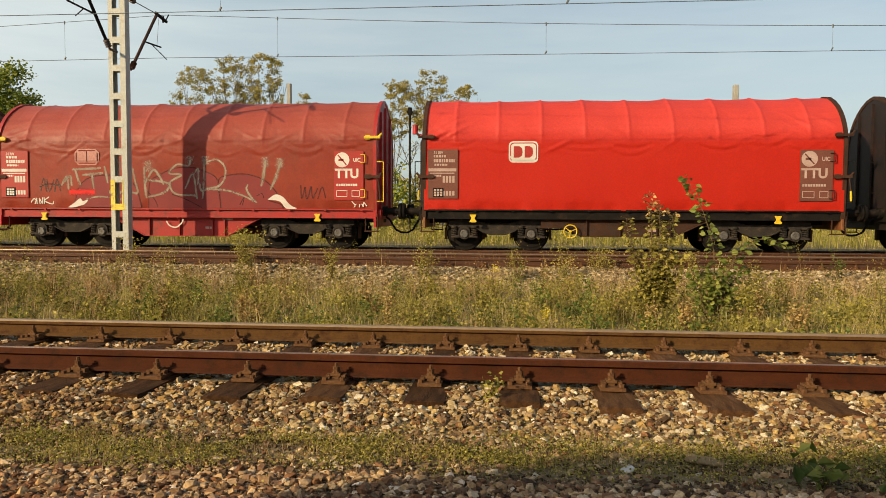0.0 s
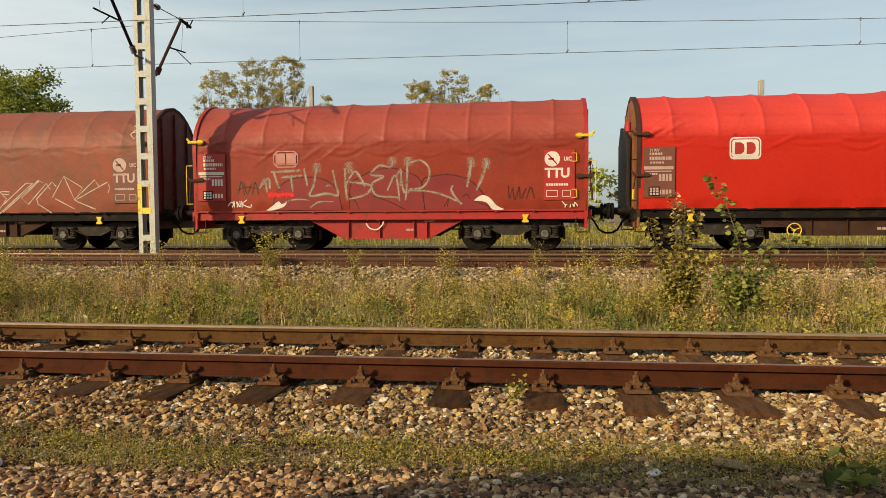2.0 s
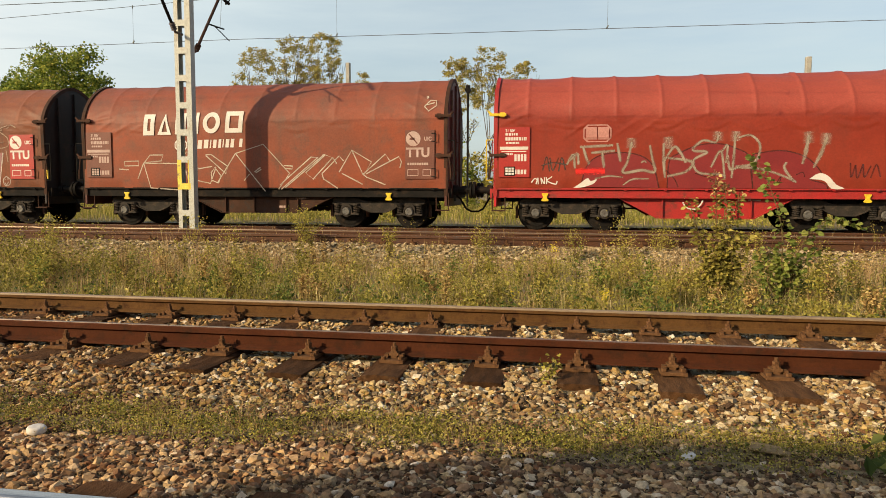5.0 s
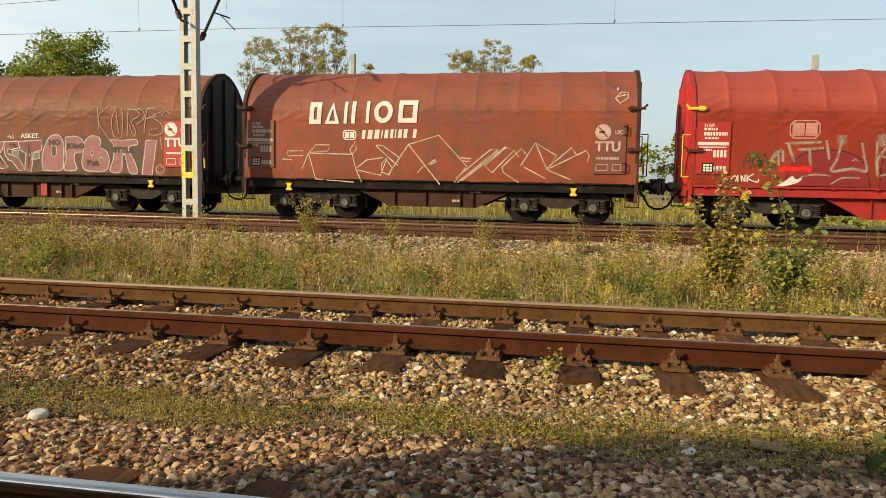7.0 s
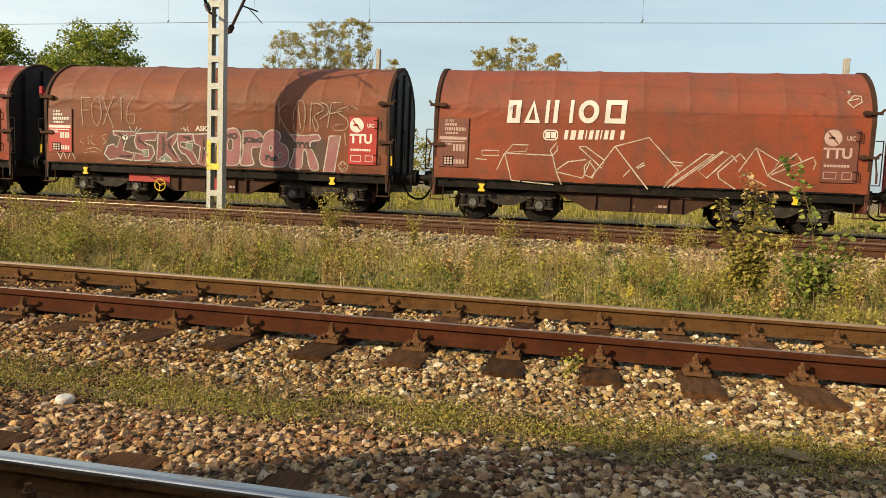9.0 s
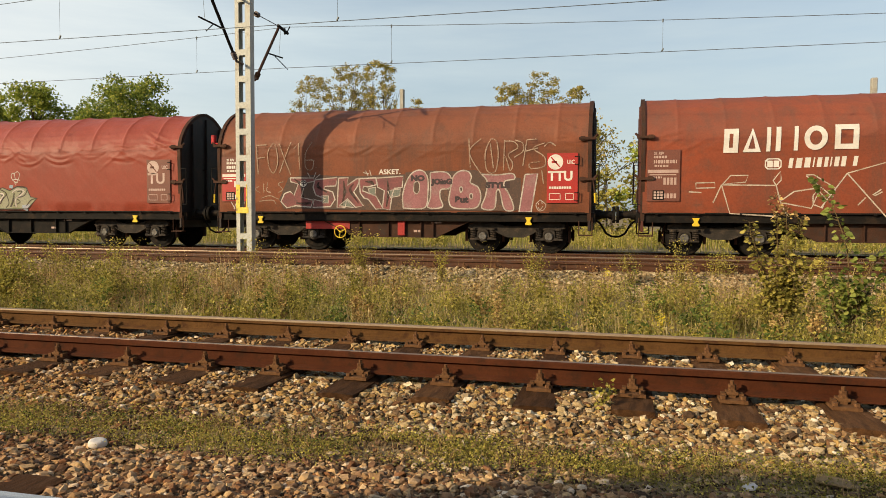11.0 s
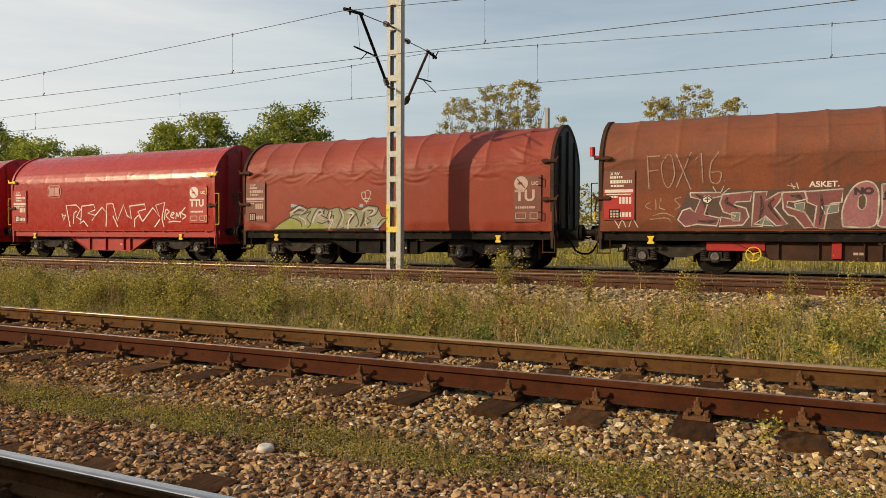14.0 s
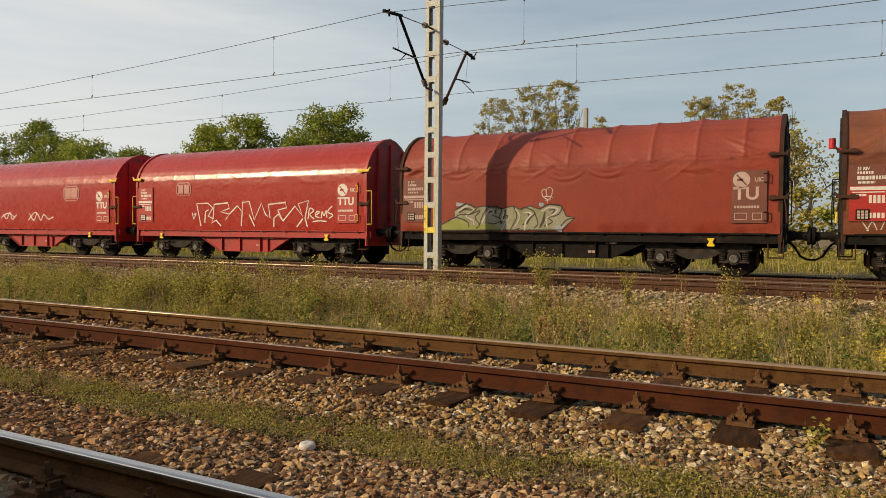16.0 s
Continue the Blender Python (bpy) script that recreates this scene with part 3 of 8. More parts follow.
def stones(label, x0, x1, y0, y1, per_m2, size, material, sleepers=None, rough=True, lift=0.3, thin=None):
    """Broken stones: angular blocks with skewed corners, and some rounder lumps among them."""
    n = int((x1 - x0) * (y1 - y0) * per_m2)
    x, y = rng.uniform(x0, x1, n), rng.uniform(y0, y1, n)
    keep = np.ones(n, bool)
    if sleepers is not None:
        keep &= np.abs(x[:, None] - np.array(sleepers)[None]).min(1) > 0.120 + rng.uniform(-0.025, 0.02, n)
    keep &= (x > -1.72 * y - 0.8) & (x < 0.53 * y + 0.6)
    if thin:
        keep &= thin(x, y)
    for rail in (0.69, 2.197, 5.14, 6.647, 13.6, 15.107, 19.8, 21.307):
        keep &= np.abs(y - rail) > 0.062 + size * 0.35
    x, y = x[keep], y[keep]
    verts, faces, start = [], [], 0
    lumpy = rng.uniform(0, 1, len(x)) < (0.62 if rough else 0.45)
    for pick, base, tri in ((lumpy, ICO_V if rough else KNOB_V, ICO_F if rough else KNOB_F), (~lumpy, BROKEN_V, BROKEN_F)):
        px, py = x[pick], y[pick]
        n = len(px)
        s = size * np.exp(np.clip(rng.normal(0, 0.36, n), -0.8, 0.62))
        v = (base[None] * rng.uniform(0.78, 1.18, (n, len(base), 1)) + rng.normal(0, 0.12 if len(base) == 8 else 0.09, (n, len(base), 3))) * (s[:, None] * rng.uniform(0.55, 1.35, (n, 3)))[:, None]
        v = np.einsum("nij,nkj->nki", turns(n), v) * np.array([1.06, 1.06, 0.74])
        v += np.stack([px, py, ground_z(px, py) + s * rng.uniform(-0.35, lift + 0.3, n)], -1)[:, None]
        verts.append(v.reshape(-1, 3))
        faces.append((tri[None] + (start + np.arange(n) * len(base))[:, None, None]).reshape(-1, 3))
        start += n * len(base)
    ob = raw("ballast", np.concatenate(verts), np.concatenate(faces), material)
    return tagged(ob, label, "ballast", kind="stuff")


strip = lambda x, y: rng.uniform(0, 1, len(x)) > 0.5 * np.exp(-((y - 3.82 - 0.09 * np.sin(0.8 * x)) / 0.22) ** 2)
stones("fine tan gravel darkened as gap shade on the siding's shoulder", -12, 4.6, 4.0, 5.1, 1700, 0.0115, GAP_FINES, SIDING, rough=False)
stones("coarse tan ballast stones on the siding's shoulder", -12, 4.6, 4.02, 4.56, 1750, 0.0162, BALLAST)
stones("coarse tan ballast stones along the rusty rail", -12, 4.6, 4.50, 5.08, 1600, 0.0172, BALLAST, SIDING, lift=0.5)
stones("few tan stones strewn over sleepers", -12, 4.6, 4.5, 6.6, 26, 0.013, BALLAST, rough=False, lift=0.5)
stones("fine brown gravel darkened as gap shade between two tracks", -10, 4.0, 2.8, 4.15, 3300, 0.0098, GAP_FINES, rough=False, thin=strip)
stones("brown gravel between two tracks", -10, 4.0, 3.2, 4.1, 650, 0.0145, BALLAST_BROWN, thin=strip)
stones("coarse brown ballast along the polished rail", -9.0, 3.2, 2.27, 2.80, 2000, 0.0164, BALLAST_BROWN, POLISHED)
stones("coarse brown ballast beside the polished track", -9.0, 3.2, 2.78, 3.42, 2000, 0.0158, BALLAST_BROWN)
stones("brown ballast between polished rails", -7.5, 0.5, 1.0, 2.12, 420, 0.019, BALLAST_BROWN, POLISHED, rough=False)
stones("pale ballast stones between rusty rails", -15.0, 5.2, 5.2, 6.6, 1150, 0.0175, BALLAST, SIDING, rough=False, lift=0.9)
stones("ballast shoulder behind the rusty siding", -18, 5.6, 6.7, 7.6, 420, 0.020, BALLAST, SIDING, rough=False)
stones("stones strewn in the overgrown strip", -22, 8, 7.5, 12.2, 35, 0.017, BALLAST, rough=False)
stones("pale ballast bank along an empty track", -34, 11, 11.9, 13.55, 560, 0.025, BALLAST_PALE, rough=False)
stones("pale ballast between weathered rails", -34, 12, 13.68, 15.05, 300, 0.024, BALLAST_PALE, EMPTY, rough=False, lift=0.0)
stones("brown ballast below freight wagons", -44, 16, 18.9, 22.4, 40, 0.036, BALLAST_BROWN, rough=False)

# ---------------------------------------------------------------- catenary mast and wires
MX, MY = -9.90, 17.8


mast = new("catenary_mast")
mast.matrix_world = pose(MX, MY, -0.36)
tagged(mast, "light grey lattice catenary mast with a yellow band", "catenary mast")
for x0, x1 in ((-0.225, -0.115), (0.225, 0.075)):
    bm = bmesh.new()
    t = 0.018 if x1 > x0 else -0.018
    slab(bm, [(x0, -0.11), (x1, -0.11), (x1, -0.092), (x0 + t, -0.092), (x0 + t, 0.092), (x1, 0.092), (x1, 0.11), (x0, 0.11)], -0.12, 8.9, "z")
    part("post", bm, POLE_PAINT, mast)
for k in range(13):
    z = 0.57 + 0.705 * k
    for y in (-0.113, 0.105):
        bm = bmesh.new()
        box(bm, -0.19, 0.14, y, y + 0.008, z, z + 0.16)
        part("batten", bm, POLE_YELLOW if k == 1 else POLE_PAINT, mast, "yellow warning batten" if k == 1 else "")
for x0, x1 in ((-0.227, -0.113), (0.073, 0.105)):
    bm = bmesh.new()
    box(bm, x0, x1, -0.116, -0.1105, 1.27, 2.05)
    part("warning_band", bm, POLE_YELLOW, mast, "chipped yellow paint band")
bm = bmesh.new()
box(bm, -0.45, 0.45, -0.4, 0.4, -0.4, -0.08)
part("foundation", bm, CONCRETE, mast, bevel=0.02)


def cantilever(foot, tip, clamp, tie, arm_from, arm_to, steady, rusty):
    """Bracket arm with its insulators, tie rod and registration arm, in the mast's space."""
    f, t, c, s = Vector(foot), Vector(tip), Vector(clamp), Vector(arm_to)
    bm = bmesh.new()
    rod(bm, f.lerp(t, 0.10), t, 0.040, 8)
    arm = part("bracket_arm", bm, BROWN_IRON if rusty else DARK_IRON, mast)
    bm = bmesh.new()
    rod(bm, f, f.lerp(t, 0.12), 0.03, 8)
    rod(bm, (f.x, 0.1 * (1 if f.y > 0 else -1), f.z), f, 0.035, 6)
    for k in range(4):
        rod(bm, f.lerp(t, 0.035 + 0.025 * k), f.lerp(t, 0.05 + 0.025 * k), 0.08, 10, 0.05)
    part("insulator", bm, INSULATOR, arm)
    bm = bmesh.new()
    rod(bm, t + (t - c) * 0.15, c, 0.045, 8)
    rod(bm, c.lerp(t, 0.35) - Vector((0, 0, 0.10)), c.lerp(t, 0.35) + Vector((0, 0, 0.08)), 0.03, 6)
    if rusty:
        rod(bm, c.lerp(t, 0.1), c + Vector((0, 0.15, 0.24)), 0.018, 6)
    part("catenary_clamp", bm, DARK_IRON, arm)
    bm = bmesh.new()
    rod(bm, tie, t, 0.012, 6)
    rod(bm, (tie[0], 0.1 * (1 if f.y > 0 else -1), tie[2]), tie, 0.03, 6)
    rod(bm, Vector(tie), Vector(tie).lerp(t, 0.10), 0.075, 10)
    part("tie_rod", bm, INSULATOR, arm)
    bm = bmesh.new()
    rod(bm, arm_from, s, 0.022, 6)
    rod(bm, Vector(arm_from).lerp(s, 0.4), steady, 0.013, 6)
    part("registration_arm", bm, DARK_IRON, arm)
    bm = bmesh.new()
    rod(bm, s.lerp(Vector(arm_from), 0.25), c.lerp(t, 0.8), 0.005, 5)
    part("hanger_wire", bm, WIRE, arm)


cantilever((0, 0.57, 4.97), (0, 2.04, 6.81), (0, 2.60, 6.74), (0, 0.62, 6.80), (0, 1.30, 5.87), (0, 2.25, 5.93), (0, 2.59, 5.66), True)
cantilever((0, -0.43, 5.28), (0, -1.88, 6.89), (0, -2.62, 6.80), (0, -0.46, 6.98), (0, -1.09, 5.97), (0, -2.17, 5.98), (0, -1.85, 5.72), False)


def wire_line(name, label, y, height, droppers, low, r=0.008, owner=None):
    """A catenary wire along x: height(x) gives its z; droppers hang from it to low(x)."""
    w = owner or new(name)
    if not owner:
        tagged(w, label, "overhead wire")
    bm = bmesh.new()
    pts = [(x, y, height(x)) for x in np.r_[-150:-60:6, -60:40:2, 40:121:6]]
    pipe(bm, pts, r, 4)
    part("contact_wire" if owner else "messenger_wire", bm, WIRE, w)
    for x in droppers:
        bm = bmesh.new()
        rod(bm, (x, y, low(x) + 0.02), (x, y, height(x)), 0.004, 4)
        rod(bm, (x - 0.02, y, low(x) + 0.01), (x + 0.02, y, low(x) + 0.09), 0.022, 5)
        rod(bm, (x, y, height(x) - 0.06), (x, y, height(x) + 0.03), 0.02, 5)
        part("dropper", bm, WIRE, w)
    return w


SPAN = 60.0
d_mess = lambda x: 5.86 + 0.76 * (1 - 2 * abs(((x - MX) / SPAN + 0.5) % 1.0 - 0.5)) ** 2
d_cont = lambda x: 5.28 + 0.10 * (1 - 2 * abs(((x - MX) / SPAN + 0.5) % 1.0 - 0.5)) ** 2
c_mess = lambda x: 5.562 + 0.847 * (1 - 2 * abs(((x - MX) / SPAN + 0.5) % 1.0 - 0.5)) ** 2
c_cont = lambda x: 5.180
far_line = wire_line("overhead_line", "overhead messenger and contact wires above freight wagons", 20.55, d_mess, (-44.5, -36.8, -29.05, -20.77, -13.11, -6.64, 1.04, 8.7, 16.4), d_cont)
wire_line("contact_wire", "", 20.55, d_cont, (), None, 0.008, far_line)
near_line = wire_line("overhead_line", "overhead messenger and contact wires above the empty far track", 15.2, c_mess, (-36.3, -28.7, -21.08, -13.47, -6.16, 1.21, 8.6), c_cont)
wire_line("contact_wire", "", 15.2, c_cont, (), None, 0.008, near_line)

# ---------------------------------------------------------------- freight wagons
HALF, PITCH = 5.36, 12.055
HOOD = ((-1.40, 1.10), (-1.40, 1.7), (-1.40, 2.3), (-1.395, 2.75), (-1.385, 2.95), (-1.35, 3.12), (-1.28, 3.30), (-1.18, 3.47), (-1.04, 3.65), (-0.86, 3.82), (-0.62, 3.98), (-0.34, 4.11), (0, 4.17))


def hood_rows():
    """The hood's cross-section from hem to hem, finely stepped on the side of the tracks."""
    pts = [Vector(p) for p in HOOD] + [Vector((-a, b)) for a, b in HOOD[-2::-1]]
    out = []
    for a, b in zip(pts, pts[1:]):
        n = max(1, round((b - a).length / (0.045 if a.x < -0.3 and a.y > 2.2 else 0.09 if a.x < 0 else 0.2)))
        out += [a.lerp(b, k / n) for k in range(n)]
    return np.array([tuple(p) for p in out + [pts[-1]]])


def hood_mesh(name, material, parent, ribs, slack, seed):
    """Coated cloth over hoops: taut on the hoops, hanging in swags between them, pulled into folds at the ends."""
    rows, cols = hood_rows(), 300
    r = random.Random(seed)
    ph = [r.uniform(0, 6.28) for _ in range(12)]
    x = np.linspace(-HALF, HALF, cols + 1)[:, None]
    y, z = rows[:, 0][None], rows[:, 1][None]
    bay, u = np.floor(x / ribs + 0.5), (x / ribs + 0.5) % 1.0 - 0.5
    near_end = np.minimum(1.0, (HALF - np.abs(x)) / 0.35)
    s = np.clip((z - 2.75) / 0.5, 0, 1)
    s = s * s * (3 - 2 * s)
    off = slack * s * (-0.016 * (1 - np.exp(-(u / 0.16) ** 2)) + 0.016 * np.exp(-(u / 0.03) ** 2))
    off = off + slack * s * 0.012 * np.sin(3.1 * x + ph[0]) * np.sin(5 * y + ph[1])
    low = -slack * 0.0012 * np.abs(np.sin(1.3 * x + ph[2]) * np.sin(2.1 * z + ph[3]))
    hem = slack * np.maximum(0.0, 1 - (z - 1.10) / 0.25) * 0.014 * (np.sin(2.7 * x + ph[4]) + 0.6 * np.sin(7.3 * x + ph[5]) + 0.4 * np.sin(13.1 * x + ph[7]) - 2.0)
    off = off + (low + hem) * (1 - s)
    face = (y < 0) & (z > 1.9) & (z < 3.95)
    for b in range(int(-HALF / ribs) - 1, int(HALF / ribs) + 2):
        for _ in range(3):
            z0, drop, amp, skew = r.uniform(2.75, 3.28), r.uniform(0.05, 0.24), r.uniform(0.005, 0.016) * slack, r.uniform(-0.12, 0.12)
            sag = z0 - drop * (1 - 4 * u * u) + skew * u
            ridge = np.exp(-((z - sag) / 0.028) ** 2) - 0.6 * np.exp(-((z - sag + 0.06) / 0.035) ** 2)
            off = off + np.where(face & (bay == b), amp * ridge * np.sqrt(np.clip(1 - 4 * u * u, 0, 1)), 0)
    folds = [(r.uniform(-5.2, 5.2), r.uniform(2.7, 3.15), r.uniform(0.5, 1.3) * r.choice((-1, 1)), r.uniform(0.006, 0.018) * slack, 0.4) for _ in range(24)]
    folds += [(e * r.uniform(4.3, 5.2), r.uniform(2.85, 3.5), -e * r.uniform(0.4, 1.2), r.uniform(0.012, 0.030) * slack, 0.4) for e in (-1, 1) for _ in range(7)]
    folds += [(e * r.uniform(4.4, 5.1), r.uniform(1.15, 1.35), e * r.uniform(0.0, 0.4), r.uniform(0.006, 0.014) * slack, 0.5) for e in (-1, 1) for _ in range(4)]
    for fx, fz, slope, amp, long in folds:
        d, along = (z - fz) - slope * (x - fx) * 0.55, (x - fx) / long
        off = off + np.where((y < 0) & (z < 3.9), amp * np.exp(-(d / 0.032) ** 2 - along ** 2), 0)
    off = off * near_end
    ny, nz = y + 0 * x, np.maximum(0.0, z - 2.95) * 1.1 + 0 * x
    size = np.hypot(ny, nz) + 1e-9
    lift = slack * 0.006 * np.sin(1.9 * x + ph[6]) * s * near_end
    verts = np.stack([x + 0 * y, y + ny / size * off, z + nz / size * off + lift], -1).reshape(-1, 3)
    k = np.arange(verts.shape[0]).reshape(cols + 1, rows.shape[0])
    faces = np.stack([k[:-1, :-1], k[1:, :-1], k[1:, 1:], k[:-1, 1:]], -1).reshape(-1, 4)
    return raw(name, verts, faces, material, parent, smooth=True)


def end_outline(grow=0.0, base=0.62):
    pts = [(a, b) for a, b in HOOD[3:]]
    pts = [(a * (1 + grow / 1.4), b + (grow if b > 3 else 0)) for a, b in pts]
    return [(-1.38, base)] + pts + [(-a, b) for a, b in pts[-2::-1]] + [(1.38, base)]


def drape(o):
    """Bend paint that reaches above the straight side to the hood's round shoulder."""
    me = o.data
    if max(v.co.z for v in me.vertices) < 2.7:
        return
    bm = bmesh.new()
    bm.from_mesh(me)
    tall = [e for e in bm.edges if abs(e.verts[0].co.z - e.verts[1].co.z) > 0.14]
    bmesh.ops.subdivide_edges(bm, edges=tall, cuts=4, use_grid_fill=True)
    bmesh.ops.triangulate(bm, faces=[f for f in bm.faces if len(f.verts) > 4])
    for v in bm.verts:
        v.co.y += float(np.interp(v.co.z, [b for a, b in HOOD], [a for a, b in HOOD])) + 1.40 - (0.016 if v.co.z > 2.4 else 0)
    bm.to_mesh(me)
    bm.free()


def lay(y):
    """Paint lies a few millimetres proud of the cloth, layer on layer."""
    return -1.4025 - 0.35 * (-1.42 - y) if -1.4395 < y < -1.415 else y


def block_letters(parent, name, x, z, widths, high, gap, material, y=-1.424, label="", slant=0.0):
    """A row of plain blocks, one for each sign of a mark."""
    y = lay(y) if parent.name.startswith("freight_wagon") else y
    thick = 0.0012 if y > -1.42 else 0.006
    bm = bmesh.new()
    for w in widths:
        if w > 0:
            slab(bm, [(x, z), (x + w, z), (x + w + slant, z + high), (x + slant, z + high)], y, y + thick)
        x += abs(w) + gap
    return part(name, bm, material, parent, label)


def frame_mark(parent, x, z, w, h, t, material, y=-1.424, label="rounded frame mark of two blocks"):
    """A rounded frame with two plain blocks in it."""
    y = lay(y)
    bm = bmesh.new()
    c = 0.22 * h
    ring = [(c, 0), (w - c, 0), (w, c), (w, h - c), (w - c, h), (c, h), (0, h - c), (0, c)]
    mid = (w / 2, h / 2)
    n = len(ring)
    out = [bm.verts.new((x + a, y, z + b)) for a, b in ring]
    inn = [bm.verts.new((x + a + (t if a < mid[0] else -t), y, z + b + (t if b < mid[1] else -t))) for a, b in ring]
    for k in range(n):
        bm.faces.new((out[k], out[(k + 1) % n], inn[(k + 1) % n], inn[k]))
    q = 2.2 * t
    box(bm, x + q, x + w / 2 - 0.4 * t, y - 0.001, y + 0.001, z + q, z + h - q)
    box(bm, x + w / 2 + 0.4 * t, x + w - q, y - 0.001, y + 0.001, z + q, z + h - q)
    return part("logo_frame", bm, material, parent, label)


def white_mark(parent, x, z, w, h, red, y=-1.424):
    """A white plate with round corners, a thin red frame and two plain red blocks on it."""
    def ring(grow, y):
        c = 0.2 * h - grow * 0.6
        a0, a1, b0, b1 = x + grow, x + w - grow, z + grow, z + h - grow
        return [(px + c * math.cos(math.radians(q)), pz + c * math.sin(math.radians(q))) for px, pz, s in ((a1 - c, b1 - c, 0), (a0 + c, b1 - c, 90), (a0 + c, b0 + c, 180), (a1 - c, b0 + c, 270)) for q in (s, s + 30, s + 60, s + 90)]
    plate = patch(parent, "logo_plate", ring(0, y), WHITE, y, "white plate of a mark", False)
    patch(parent, "logo_frame", ring(0.035, y), red, y - 0.002, "thin red frame of a mark", False)
    patch(parent, "logo_field", ring(0.062, y), WHITE, y - 0.004, "white field of a mark", False)
    lo, hi = z + 0.13, z + h - 0.13
    mid = (lo + hi) / 2
    for a, b in ((x + 0.13, x + w / 2 - 0.02), (x + w / 2 + 0.03, x + w - 0.13)):
        patch(parent, "logo_block", ((a, lo), (b - 0.09, lo), (b - 0.02, lo + 0.05), (b, mid), (b - 0.02, hi - 0.05), (b - 0.09, hi), (a, hi)), red, y - 0.006, "plain red block of a mark", False)


def words(parent, text, x, z, high, material, y=-1.45, name="lettering", label="", wide=1.0, bold=0.0):
    y = lay(y) if parent.name.startswith("freight_wagon") else y
    cu = bpy.data.curves.new(name, "FONT")
    cu.body, cu.size, cu.offset = text, high / 0.70, bold
    ob = new(name, cu)
    me = bpy.data.meshes.new_from_object(ob)
    bpy.data.objects.remove(ob)
    for v in me.vertices:
        a, b, _ = v.co
        v.co = (x + a * wide, y, z + b)
    me.materials.append(material)
    o = new(name, me)
    o.parent = parent
    if label:
        o["label"] = label
    return o


def strokes(parent, name, lines, width, material, y, label="", taper=0.0):
    """Painted lines on the cloth: a thin ribbon each, with the way across it in the UV map."""
    y = lay(y)
    for line in lines:
        bm = bmesh.new()
        uv = bm.loops.layers.uv.new("UVMap")
        pts = [Vector((a, 0, b)) for a, b in line]
        n = len(pts)
        left, right = [], []
        for k, p in enumerate(pts):
            d = (pts[min(k + 1, n - 1)] - pts[max(k - 1, 0)]).normalized()
            side = Vector((-d.z, 0, d.x)) * width * (0.5 - taper * abs(k / max(n - 1, 1) - 0.5))
            left.append(bm.verts.new((p.x + side.x, y - 0.000015 * k, p.z + side.z)))
            right.append(bm.verts.new((p.x - side.x, y - 0.000015 * k, p.z - side.z)))
        for k in range(n - 1):
            f = bm.faces.new((left[k], right[k], right[k + 1], left[k + 1]))
            for loop, (a, b) in zip(f.loops, ((k, 0), (k, 1), (k + 1, 1), (k + 1, 0))):
                loop[uv].uv = (a / (n - 1), b)
        part(name, bm, material, parent, label)
        y -= 0.00012


def patch(parent, name, outline, material, y, label="", smooth=True):
    """A filled shape of paint on the cloth."""
    y = lay(y)
    pts = curve(list(outline) + [outline[0]], 3)[:-1] if smooth else outline
    bm = bmesh.new()
    face = bm.faces.new([bm.verts.new((a, y, b)) for a, b in pts])
    face.normal_update()
    bmesh.ops.triangulate(bm, faces=[face])
    return part(name, bm, material, parent, label)


def spray(name, c1, c2, cover=0.9, edge=0.3):
    """Sprayed paint that thins out towards the edges of a stroke and lets the cloth through in places."""
    m = surface(name, c1, c2, 3, 30, 0.7, 0, 0, gain=0.3)
    nt = m.node_tree
    b = nt.nodes["Principled BSDF"]
    tc = nt.nodes.new("ShaderNodeTexCoord")
    sep = nt.nodes.new("ShaderNodeSeparateXYZ")
    nt.links.new(tc.outputs["UV"], sep.inputs["Vector"])
    off = nt.nodes.new("ShaderNodeMath")
    off.operation = "SUBTRACT"
    nt.links.new(sep.outputs["Y"], off.inputs[0])
    off.inputs[1].default_value = 0.5
    far = nt.nodes.new("ShaderNodeMath")
    far.operation = "ABSOLUTE"
    nt.links.new(off.outputs["Value"], far.inputs[0])
    fade = nt.nodes.new("ShaderNodeMapRange")
    fade.interpolation_type = "SMOOTHSTEP"
    fade.inputs["From Min"].default_value, fade.inputs["From Max"].default_value = 0.5 - edge, 0.5
    fade.inputs["To Min"].default_value, fade.inputs["To Max"].default_value = cover, 0.0
    nt.links.new(far.outputs["Value"], fade.inputs["Value"])
    worn = ramp_of(nt, ((0.32, (0.55,) * 3), (0.6, (1, 1, 1))))
    nt.links.new(noise_node(nt, tc.outputs["Object"], 3.5, 6), worn.inputs["Fac"])
    alpha = nt.nodes.new("ShaderNodeMath")
    alpha.operation = "MULTIPLY"
    nt.links.new(fade.outputs["Result"], alpha.inputs[0])
    nt.links.new(worn.outputs["Color"], alpha.inputs[1])
    nt.links.new(alpha.outputs["Value"], b.inputs["Alpha"])
    return m


def curve(points, n=6):
    """A smooth line through a few points."""
    p = [Vector(q) for q in points]
    p = [2 * p[0] - p[1]] + p + [2 * p[-1] - p[-2]]
    out = []
    for k in range(1, len(p) - 2):
        for j in range(n):
            t = j / n
            a, b, c, d = p[k - 1], p[k], p[k + 1], p[k + 2]
            out.append(0.5 * (2 * b + (c - a) * t + (2 * a - 5 * b + 4 * c - d) * t * t + (3 * b - a - 3 * c + d) * t ** 3))
    return [(q.x, q.y) for q in out + [p[-2]]]


# ---- running gear, built once


